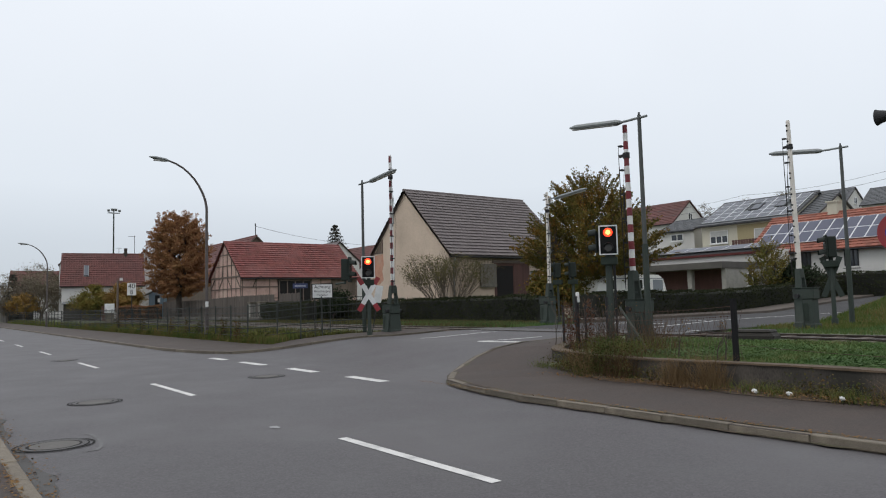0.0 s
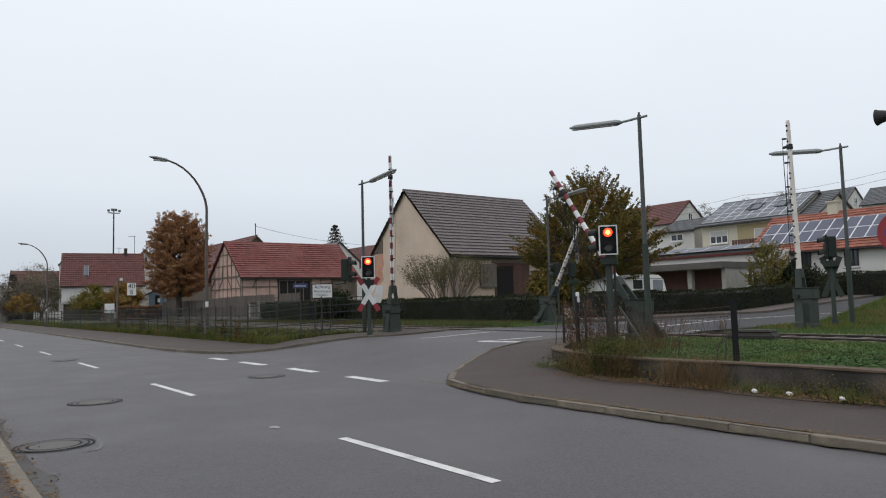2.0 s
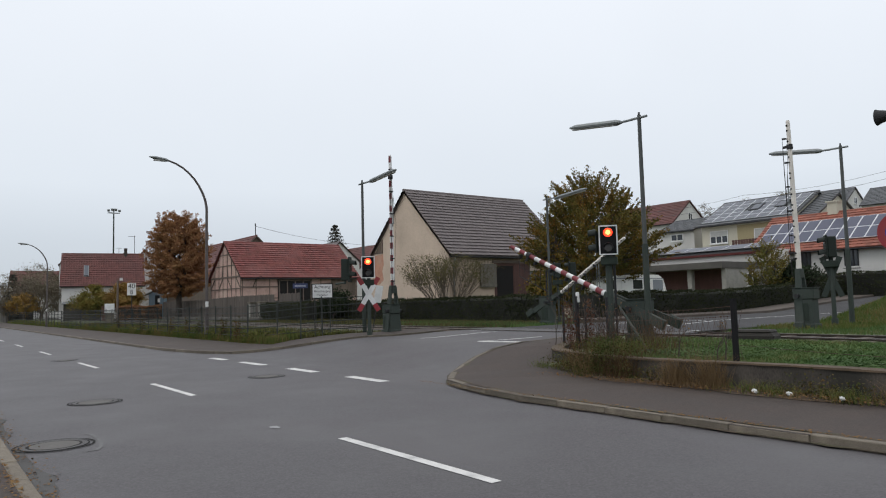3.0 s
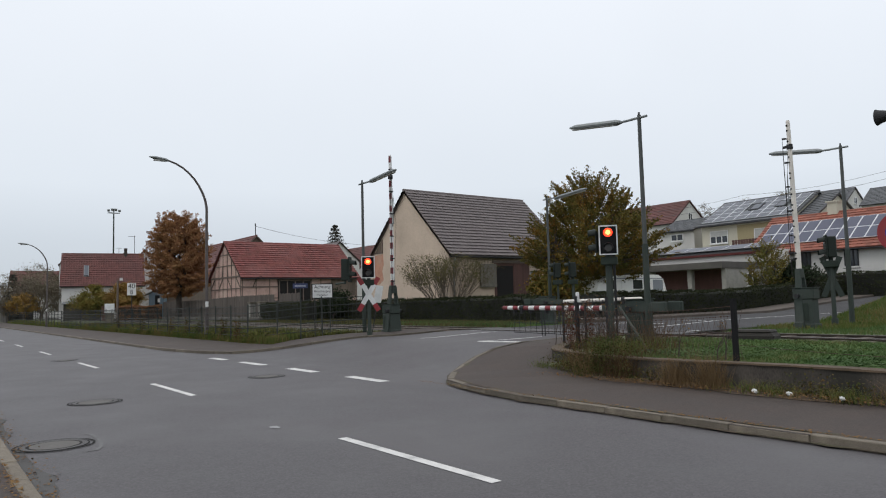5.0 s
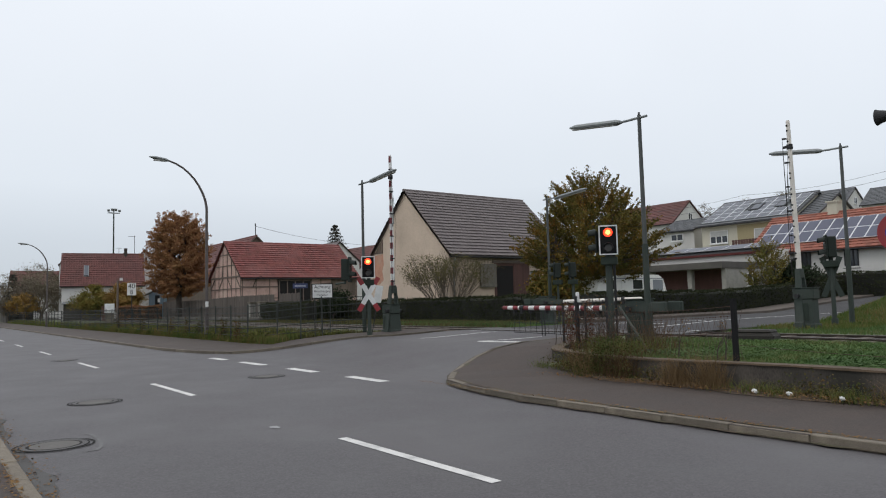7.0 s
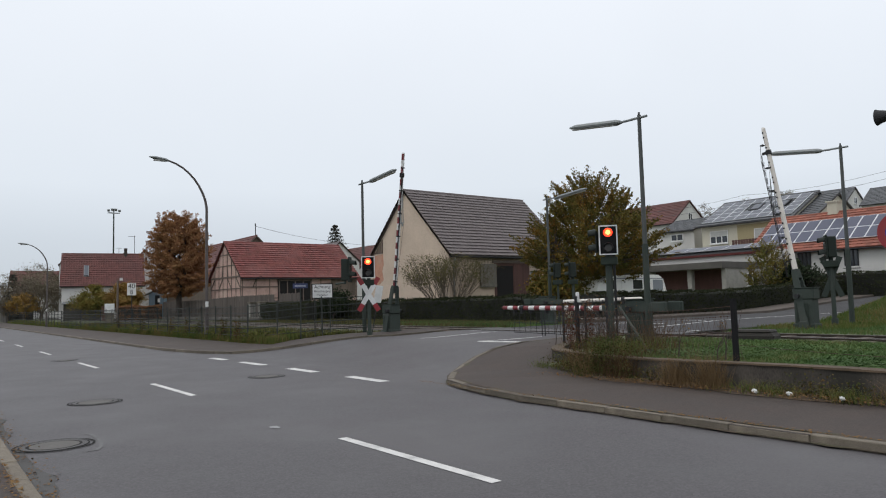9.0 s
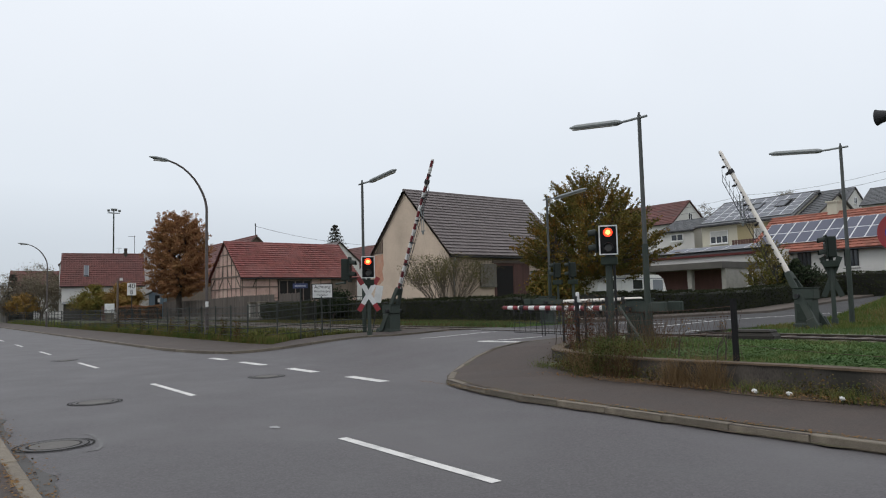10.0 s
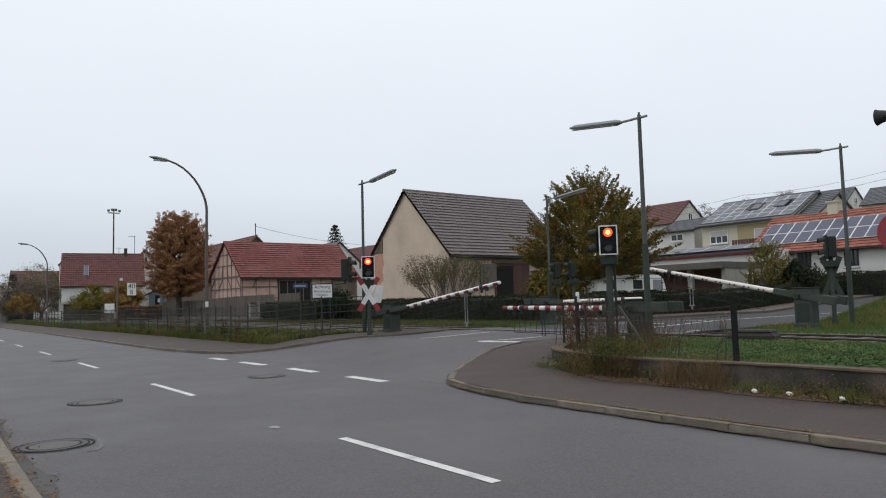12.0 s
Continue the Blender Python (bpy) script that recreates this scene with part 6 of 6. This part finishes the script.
DEAD = leaf_mat("dead_stalks", [(0.045, 0.026, 0.018), (0.085, 0.05, 0.03), (0.15, 0.10, 0.055)])
specs = [(gen.uniform(-11.8, -9.3), gen.uniform(12.6, 13.6), 0.5, 60, gen.uniform(0.45, 0.95), 0.2) for k in range(12)]
specs += [(gen.uniform(-10.3, -8.5), gen.uniform(10.95, 11.3), 0.16, 110, gen.uniform(0.35, 0.75), 0.14) for k in range(10)]
tuft("corner_stalks", "tall dead brown stalks on the wall corner", specs, DEAD)
for px, py, hh in ((-12.05, 12.95, 1.15), (-11.75, 12.8, 0.9), (-11.2, 12.75, 1.2)):
    q = np.column_stack([gen.normal(px, 0.06, 260), gen.normal(py, 0.06, 260), 0.5 + gen.uniform(0, hh, 260)])
    stuff("dock_stalk", leaf_cloud(q, 0.024), leaf_mat("rusty_seed_heads", [(0.06, 0.025, 0.018), (0.10, 0.042, 0.026), (0.15, 0.07, 0.035)]), "rust-brown dead dock stalk with seed heads", "weeds")
specs = [(gen.uniform(-6.2, -4.0), 10.84, 0.13, 200, 0.2, 0.2) for k in range(4)] + [(gen.uniform(-9.5, 2), 10.86, 0.13, 70, 0.13, 0.2) for k in range(9)]
tuft("wall_weeds", "green weeds along the foot of the wall", specs, GRASS_ROUGH)
# brambles and small broad leaves tangled into the weeds
pts = [gen.normal((x, y, z), (0.3, 0.14, 0.11), (420, 3)) for x, y, z in ((-10.3, 11.05, 0.34), (-9.3, 11.0, 0.6), (-9.0, 11.05, 0.7), (-10.3, 11.15, 0.42), (-9.7, 11.0, 0.36), (-9.0, 10.98, 0.34), (-9.5, 11.1, 0.5), (-8.2, 10.95, 0.26), (-10.0, 11.5, 0.7), (-5.3, 10.9, 0.25), (-4.7, 10.85, 0.22))]
stuff("bramble_leaves", leaf_cloud(np.vstack(pts), 0.021), leaf_mat("bramble_green", [(0.024, 0.036, 0.012), (0.045, 0.058, 0.018), (0.075, 0.068, 0.024), (0.12, 0.075, 0.03)]), "tangled bramble leaves over the wall corner", "weeds")
tree("shrub", "dark undergrowth shrub below the beech tree", -27.4, 28.3, land(-27.4, 28.3), 0.05, 2.9, 1.6, 1.3, 0.1, 5200, 0.085, TREE_LEAF, 33, clumps=40, category="shrub")
# fallen leaves on pavements and gutters
n = 5200
x = gen.uniform(-12, 6, n)
y = 10.95 - np.abs(gen.normal(0, 0.24, n))
a = np.column_stack([x, y, np.full(n, 0.150) + gen.uniform(0, 0.05, n)])
x = gen.uniform(-12, 4, 900)
b = np.column_stack([x, 8.30 + np.abs(gen.normal(0, 0.09, 900)), np.full(900, 0.118)])
x = gen.uniform(-22, -2, 1500)
c = np.column_stack([x, 1.0 + np.abs(gen.normal(0, 0.14, 1500)), np.full(1500, 0.012)])
x = gen.uniform(-22, -2, 1300)
d = np.column_stack([x, 0.85 - np.abs(gen.normal(0, 0.12, 1300)), np.full(1300, 0.116)])
stuff("fallen_leaves", leaf_cloud(np.vstack([a, b, c[::2], d]), 0.021, lying=True), LITTER, "brown fallen leaves along walls and kerbs", "leaves")
for i, (x, y) in enumerate(((-6.04, 10.72), (-5.5, 10.75), (-4.72, 10.72))):
    q = Shape().box((0, 0, 0), (0.11, 0.08, 0.06), bev=0.025)
    tagged(part("crumpled_paper", q, WHITE), "crumpled white paper scrap by the wall foot", "litter", "paper scraps").matrix_world = pose(x, y, 0.18, 20, 15, 40 * i)

# ---- fences ----
FENCE_M = mat("fence_steel", (0.034, 0.038, 0.035), 0.7, metal=0.2, spots=0.3)
fence = thing("mesh_fence", "dark wire mesh fence with steel posts along the pavement", "fence")
line = [(-125.0, 11.05), (-28.0, 11.05), (-26.6, 11.35), (-25.4, 12.2), (-24.5, 13.4), (-23.9, 14.5)]
posts = resample(line, 1.9)
wires = Shape()
post_mesh = Shape().box((0, 0, 0.78), (0.05, 0.05, 1.62), bev=0.008).mesh("post", FENCE_M)
for i, (x, y) in enumerate(posts):
    z = max(0.12, ramp_z(y))
    ob = new("post", post_mesh)
    ob.parent = fence
    ob.matrix_world = pose(x, y, z, random.uniform(-1, 1), random.uniform(-1, 1), 0)
    if i + 1 < len(posts):
        a, b = posts[i + 1]
        z2 = max(0.12, ramp_z(b))
        for hgt in (0.3, 0.62, 0.95, 1.22, 1.5):
            part("fence_rail", Shape().tube((x, y, z + hgt), (a, b, z2 + hgt), 0.015, n=5), FENCE_M, fence)
        if x > -75:
            for k in range(12):
                f = (k + 0.5) / 12
                wires.tube((x + (a - x) * f, y + (b - y) * f, z + 0.05), (x + (a - x) * f, y + (b - y) * f, z2 + 1.5), 0.006, n=3, caps=False)
            for k in range(9):
                wires.tube((x, y, z + 0.12 + 0.16 * k), (a, b, z2 + 0.12 + 0.16 * k), 0.006, n=3, caps=False)
part("wire_mesh", wires, FENCE_M, fence, "thin wire mesh", raw=True)

wood = thing("wooden_fence", "weathered grey vertical board fence before the shed", "fence")
me = [Shape().box((0, 0, 0.95), (0.165, 0.025, h_), bev=0.006).mesh("board", PLANK_GREY) for h_ in (1.9, 1.96, 1.84)]
for k in range(212):
    x = -88 + 0.185 * k
    ob = new("board", me[(k * 7) % 3])
    ob.parent = wood
    ob.matrix_world = pose(x, 23.3, 0.6 + 0.18 * smooth(-75, -60, x) - (0.5 if -53.5 < x < -52.3 else 0), 0, random.uniform(-1, 1), 0)
for z in (1.05, 2.0):
    part("fence_rail", Shape().box((-68.5, 23.36, z), (39, 0.06, 0.1)), PLANK, wood)
for x in (-56.4, -54.4):
    g = thing("gate_pillar", "squat grey concrete gate pillar", "pillar", pose(x, 22.6, 0.5), "gate pillars")
    part("shaft", Shape().box((0, 0, 0.75), (0.5, 0.5, 1.5), bev=0.03), mat("pillar_concrete", (0.2, 0.19, 0.17), 0.9, spots=0.25, dirt=(0.12, 0.11, 0.1)), g)
    part("cap", Shape().box((0, 0, 1.55), (0.62, 0.62, 0.14), bev=0.03), KERB, g)
s = Shape()
for k in range(16):
    s.box((-78 + 1.65 * k, 21.7, 0.72), (1.55, 0.35, 0.3), bev=0.03)
tagged(part("platform_edge", s, mat("edging_concrete", (0.10, 0.092, 0.08), 0.9, spots=0.3, dirt=(0.06, 0.055, 0.045))), "pale concrete edging stones beyond the track", "edging", kind="structure")

hedge("hedge", -82.5, 17.7, -81.5, 22.2, 1.0, 1.5, "low rust-brown autumn hedge below the hut", 300, 0.05, COPPER_LEAF)

# ---- signs ----
def lettering(text, size, material, parent, at, name="letters"):
    c = bpy.data.curves.new(name, "FONT")
    c.body, c.size, c.align_x, c.align_y, c.extrude = text, size, "CENTER", "CENTER", 0.002
    tmp = new("tmp", c)
    me = bpy.data.meshes.new_from_object(tmp.evaluated_get(bpy.context.evaluated_depsgraph_get()))
    bpy.data.objects.remove(tmp)
    me.materials.append(material)
    ob = new(name, me)
    ob.parent = parent
    ob.matrix_basis = Matrix.Translation(at) @ pose(0, 0, 0, 90, 0, 0)
    return ob


INK = mat("black_ink", (0.02, 0.02, 0.022), 0.6, spots=0.1)
sg = thing("notice_sign", "white notice board with black lettering on a post", "sign", pose(-25.1, 12.95, 0, 0, 0, 63))
for dx in (-0.3, 0.3):
    part("post", Shape().tube((dx, 0.035, 0.2), (dx, 0.035, 2.5), 0.022, n=8), FENCE_M, sg)
part("board", Shape().box((0, 0, 2.27), (0.84, 0.03, 0.6), bev=0.01), BLACK, sg, "black-edged sign board")
part("face", Shape().box((0, -0.018, 2.27), (0.76, 0.008, 0.52)), WHITE, sg, "white sign face")
for text, size, z in (("Achtung", 0.19, 2.43), ("Bahnübergang", 0.115, 2.26), ("freihalten", 0.115, 2.11)):
    lettering(text, size, INK, sg, (0, -0.024, z))
sb = thing("street_sign", "small dark blue street name sign on a post", "sign", pose(-25.2, 12.05, 0, 0, 0, 63))
part("post", Shape().tube((0, 0.03, 0.2), (0, 0.03, 2.6), 0.02, n=8), FENCE_M, sb)
part("plate", Shape().box((0, 0, 2.48), (0.57, 0.02, 0.19), bev=0.006), mat("sign_blue", (0.02, 0.028, 0.09), 0.5, spots=0.1), sb)
part("text_bar", Shape().box((0, -0.013, 2.48), (0.42, 0.006, 0.06)), mat("sign_text_grey", (0.25, 0.27, 0.33), 0.6), sb)
sp = thing("speed_board", "white railway speed board with black numbers on a post", "sign", pose(-62.2, 14.5, 0, 0, 0, 72))
part("post", Shape().tube((0, 0.05, 0.4), (0, 0.05, 3.6), 0.035, n=8), FENCE_M, sp)
part("board", Shape().box((0, 0, 3.42), (0.68, 0.03, 1.02), bev=0.01), WHITE, sp)
lettering("40", 0.56, INK, sp, (0, -0.02, 3.66))
lettering("8", 0.5, INK, sp, (0, -0.02, 3.18))
wc = thing("switch_cabinet", "pale grey cabinet on a plinth beside the track", "cabinet", pose(-70.8, 14.6, 0.45, 0, 0, 70))
part("body", Shape().box((0, 0, 1.45), (0.8, 0.4, 0.85), bev=0.02), WHITE, wc)
part("plinth", Shape().box((0, 0, 0.5), (0.7, 0.35, 1.15)), KERB, wc)
pl = thing("track_post", "dark wooden post with a small white lamp box", "post", pose(-76, 16.4, 0.5))
part("post", Shape().tube((0, 0, -0.1), (0, 0, 4.2), 0.11, 0.09, 8), TIMBER, pl)
part("lamp_box", Shape().box((0.15, 0.3, 4.3), (0.2, 0.28, 0.28), bev=0.03), WHITE, pl)

# dark signal beside the near left signal, seen from its side
ds = thing("side_signal", "dark hooded signal on a side bracket seen sideways", "railway signal", pose(-22.35, 12.5, 0, 0, 0, 132), "crossing signals")
part("bracket", Shape().tube((0, 0.05, 2.5), (0.63, 0.62, 2.48), 0.035, n=8).tube((0, 0.05, 2.45), (0, 0.05, 2.6), 0.05, n=8), GREY_GREEN, ds)
signal_head(ds, 2.97, 0, False, 0.34, 0.92, False)
es = thing("side_signal", "hooded signal facing aside on the near post", "railway signal", pose(-12.72, 15.12, 0, 0, 0, -50), "crossing signals")
part("bracket", Shape().box((0.1, 0.2, 3.0), (0.1, 0.4, 0.08)), GREEN, es)
part("post", Shape().tube((0.05, 0.12, 0.58), (0.05, 0.12, 3.0), 0.045, n=10), GREY_GREEN, es)
signal_head(es, 3.27, 0, False, 0.24, 0.62, False)
# slim posts and cables by the near right signal
for x, y, h_, cap in ((-12.3, 13.05, 1.1, False), (-12.1, 13.3, 1.3, False), (-12.12, 13.4, 1.2, True), (-11.88, 13.4, 1.08, False), (-11.2, 13.4, 1.25, False), (-12.62, 15.5, 2.35, False)):
    t = thing("slim_post", "slim dark steel post in the weeds", "post", pose(x, y, ramp_z(y) - 0.05), "slim posts")
    part("shaft", Shape().tube((0, 0, 0), (0, 0, h_), 0.032, n=8), DARK_STEEL, t)
    if cap:
        part("white_cap", Shape().box((0, 0, h_ + 0.1), (0.09, 0.06, 0.26), bev=0.01), WHITE, t)
    else:
        part("cap", Shape().tube((0, 0, h_), (0, 0, h_ + 0.03), 0.045, n=8), DARK_STEEL, t)
st = thing("stay_strut", "dark steel strut leaning from the signal post to the bank", "strut")
part("rod", Shape().tube((-12.09, 15.0, 1.45), (-9.5, 12.65, 0.56), 0.03, n=8), GREEN, st)
part("foot", Shape().box((-9.5, 12.65, 0.55), (0.25, 0.2, 0.1), bev=0.01), DARK_STEEL, st)
for x, y, z, h_ in ((-6.68, 11.32, 0.52, 1.12), (-1.2, 11.4, 0.5, 1.1)):
    t = thing("wall_fence_post", "dark square fence post on the retaining wall", "post", pose(x, y, z), "wall fence posts")
    part("shaft", Shape().box((0, 0, h_ / 2), (0.085, 0.085, h_), bev=0.01), BLACK, t)
    part("cap", Shape().box((0, 0, h_), (0.095, 0.095, 0.02)), BLACK, t)
wf = thing("wall_wire", "sagging rusty wire fence strung over the bank", "wire fence")
wr = mat("rusty_wire", (0.07, 0.04, 0.03), 0.8, spots=0.3)
for z in (0.55, 0.85, 1.02):
    pts = [(-12.3 + 5.62 * k / 10, 12.9 - 1.55 * k / 10, 0.5 + z - 0.12 * math.sin(math.pi * k / 10)) for k in range(11)]
    part("wire", Shape().path(pts, [0.006] * 11, 4), wr, wf)
    pts = [(-6.68 + 5.48 * k / 8, 11.36, 0.5 + z - 0.2 - 0.1 * math.sin(math.pi * k / 8)) for k in range(9)]
    if z < 0.6:
        part("wire", Shape().path(pts, [0.005] * 9, 4), wr, wf)
net = Shape()
for k in range(40):
    f = k / 40
    x, y = -12.3 + 5.62 * f, 12.9 - 1.55 * f
    net.tube((x, y, 0.55), (x + 0.3, y - 0.09, 1.45), 0.0035, n=3, caps=False)
    net.tube((x + 0.3, y - 0.09, 0.55), (x, y, 1.45), 0.0035, n=3, caps=False)
part("netting", net, wr, wf, raw=True)
cb = thing("cable_box", "dark weathered concrete cable box beside the track", "cable box", pose(-9.4, 16.75, 0.45, 0, 0, 8))
part("box_body", Shape().box((0, 0, 0.14), (1.16, 0.62, 0.36), bev=0.08), mat("black_concrete", (0.026, 0.023, 0.019), 0.95, spots=0.5, scale=5, bump=0.8, depth=0.03), cb)
part("cover", Shape().box((0.02, 0, 0.34), (0.98, 0.52, 0.1), bev=0.045), mat("black_concrete", (0.026, 0.023, 0.019)), cb, "mossy lid")


def sapling(x, y, z, h_, seed):
    t = thing("bare_sapling", "bare dark twiggy sapling on the bank", "shrub", pose(x, y, z), "bare saplings")
    w_, tips = Shape(), []
    rnd = random.Random(seed)
    limbs(w_, Vector((0, 0, 0)), Vector((0.1, 0, 1)).normalized(), h_ * 0.36, 0.014, 3, rnd, tips, 0.55, 2)
    part("stem", w_, BARK, t, raw=True)
    part("buds", leaf_cloud([q for q, d in tips], 0.02), LITTER, t, raw=True)


sapling(-7.05, 11.6, 0.5, 1.0, 3)
sapling(-7.3, 11.75, 0.5, 0.8, 4)
sapling(-8.3, 12.0, 0.5, 0.95, 5)
for k in range(7):
    sapling(-12.2 + 0.28 * k, 12.6 + 0.25 * (k % 3), 0.45, 1.5, 20 + k)

# ---- loudspeaker and round sign at the bank ----
sgn = thing("no_stopping_sign", "round red and blue traffic sign on a grey post", "sign", pose(-4.33, 12.2, 0, 0, 0, 20))
part("post", Shape().tube((0, 0.06, 0.5), (0, 0.06, 4.7), 0.03, n=10), STEEL, sgn)
part("disc", Shape().tube((0, 0, 2.62), (0, -0.012, 2.62), 0.33, n=40), RED, sgn, "red disc")
part("blue_field", Shape().tube((0, -0.012, 2.62), (0, -0.016, 2.62), 0.22, n=40), mat("sign_bright_blue", (0.02, 0.05, 0.3), 0.5), sgn, "blue field")
part("red_bar", Shape().box((0, -0.018, 2.62), (0.06, 0.006, 0.5), Matrix.Rotation(radians(45), 4, "Y")), RED, sgn)
hn = thing("loudspeaker", "dark grey horn loudspeaker on the sign post", "loudspeaker", pose(-4.36, 12.2, 0))
horn, n = Shape(), 18
for q, r in ((0.16, 0.07), (0.05, 0.09), (-0.02, 0.06), (-0.10, 0.075), (-0.22, 0.11), (-0.27, 0.13), (-0.26, 0.115), (-0.12, 0.05)):
    for i in range(n):
        a = 2 * math.pi * i / n
        horn.v.append((q + 0.10, -0.1 + r * math.cos(a), 4.45 + r * math.sin(a)))
horn.f = [(n * j + i, n * j + (i + 1) % n, n * (j + 1) + (i + 1) % n, n * (j + 1) + i) for j in range(7) for i in range(n)] + [tuple(range(n)), tuple(range(7 * n, 8 * n))]
part("horn", horn, DARK_STEEL, hn)
part("bracket", Shape().box((-0.02, -0.02, 4.45), (0.06, 0.2, 0.06)), DARK_STEEL, hn)

# ---- hut, floodlight mast, pallets, wires ----
hut = thing("play_hut", "small blue-grey wooden hut with pale pitched roof", "hut", pose(-86.0, 22.95, 0.62, 0, 0, 62))
BLUE = mat("blue_grey_boards", (0.13, 0.18, 0.22), 0.8, spots=0.2, scale=4, stretch=(8, 1, 1))
part("wall", Shape().prism([(-0.85, 0), (0.85, 0), (0.85, 2.85), (0, 3.3), (-0.85, 2.85)], -0.7, 0.7, "y"), BLUE, hut)
for sg_ in (-1, 1):
    part("roof", Shape().box((sg_ * 0.6, 0, 3.13), (1.42, 1.9, 0.08), Matrix.Rotation(radians(sg_ * 27.5), 4, "Y")), mat("pale_felt", (0.30, 0.31, 0.31), 0.9), hut, "pale felt roof")
part("door", Shape().box((0.1, -0.71, 2.1), (0.5, 0.04, 1.2)), DARK_IN, hut)
part("white_panel", Shape().box((0.3, -0.74, 2.1), (0.28, 0.03, 0.45)), WHITE, hut)
mast = thing("floodlight_mast", "slender tall mast with four floodlights", "floodlight mast", pose(-118, 24.8, 0))
part("pole", Shape().tube((0, 0, 0), (0, 0, 17.6), 0.15, 0.09, 10), GREY_GREEN, mast)
part("crossbar", Shape().box((0, 0, 16.9), (0.5, 1.7, 0.1)), STEEL, mast)
for i in range(4):
    part("floodlight", Shape().box((0.2, -0.8 + 0.53 * i, 17.4 if i in (1, 2) else 17.25), (0.35, 0.36, 0.36), Matrix.Rotation(radians(25), 4, "Y"), 0.05), STEEL, mast)
pal = thing("pallet_stack", "stack of brown wooden pallets beyond the track", "pallets", pose(-86, 19.0, 0.55, 0, 0, 20))
for j in range(9):
    part("pallet", Shape().box((0, 0, 0.1 + 0.19 * j), (1.3, 4.2, 0.05)).box((0, -1.9, 0.02 + 0.19 * j), (1.2, 0.12, 0.12)).box((0, 0, 0.02 + 0.19 * j), (1.2, 0.12, 0.12)).box((0, 1.9, 0.02 + 0.19 * j), (1.2, 0.12, 0.12)), mat("pallet_wood", (0.14, 0.07, 0.05), 0.9, spots=0.3, random_tint=0.25), pal)
wire_m = mat("overhead_wire", (0.12, 0.12, 0.13), 0.7)


def overhead(name, points, label, sag=0.5, r=0.02):
    t = thing(name, label, "cable", group="overhead wires")
    for a, b in zip(points, points[1:]):
        a, b = Vector(a), Vector(b)
        pts = [a.lerp(b, k / 10) - Vector((0, 0, sag * 4 * (k / 10) * (1 - k / 10))) for k in range(11)]
        part("wire", Shape().path(pts, [r] * 11, 4), wire_m, t)


overhead("overhead_wire", [(-62, 78, 13.2), (-48.6, 86.2, 14.6), (-33, 92, 16.0), (-20, 96, 17.0)], "thin overhead wire above the hillside roofs")
overhead("overhead_wire", [(-62, 78, 12.4), (-48.6, 86.2, 13.8), (-33, 92, 15.1), (-20, 96, 16.0)], "thin overhead wire above the hillside roofs")
overhead("overhead_wire", [(-88.4, 36.0, 12.3), (-100, 56, 11.6), (-96, 66, 11.4)], "thin overhead wire behind the shed roof", 0.3, 0.025)
rp = thing("roof_pole", "slim roof pole carrying a wire", "pole", pose(-88.6, 36.0, 9.4))
part("pole", Shape().tube((0, 0, 0), (0, 0, 3.2), 0.06, n=6), DARK_STEEL, rp)
part("insulator", Shape().tube((0, 0, 3.1), (0, 0, 3.3), 0.1, n=6), STEEL, rp)

wb = thing("leaning_board", "white board leaning behind the barrier pedestal", "board", pose(-24.7, 15.08, 1.0, 0, 10, 60))
part("panel", Shape().box((0, 0, 1.12), (0.30, 0.03, 0.7), bev=0.01), WHITE, wb)
part("brace", Shape().tube((0, 0.02, -0.45), (0, 0.02, 1.1), 0.02, n=6), DARK_STEEL, wb)


def motions():
    for boom, z, rows in BARRIERS:
        walk(boom, [(t, pose(0, 0, z) @ gate_pose(a)) for t, a in rows])
    for ob, at, drop, rail_like, rows in HANGERS:
        keys = []
        for t, a in rows:
            free = pose(0, 0, 0, 0, a, 0)
            if rail_like:
                keys.append((t, Matrix.Translation(Vector(at) + free @ Vector((0, 0, -drop)))))
            else:
                keys.append((t, Matrix.Translation(at) @ free))
        walk(ob, keys)


motions()
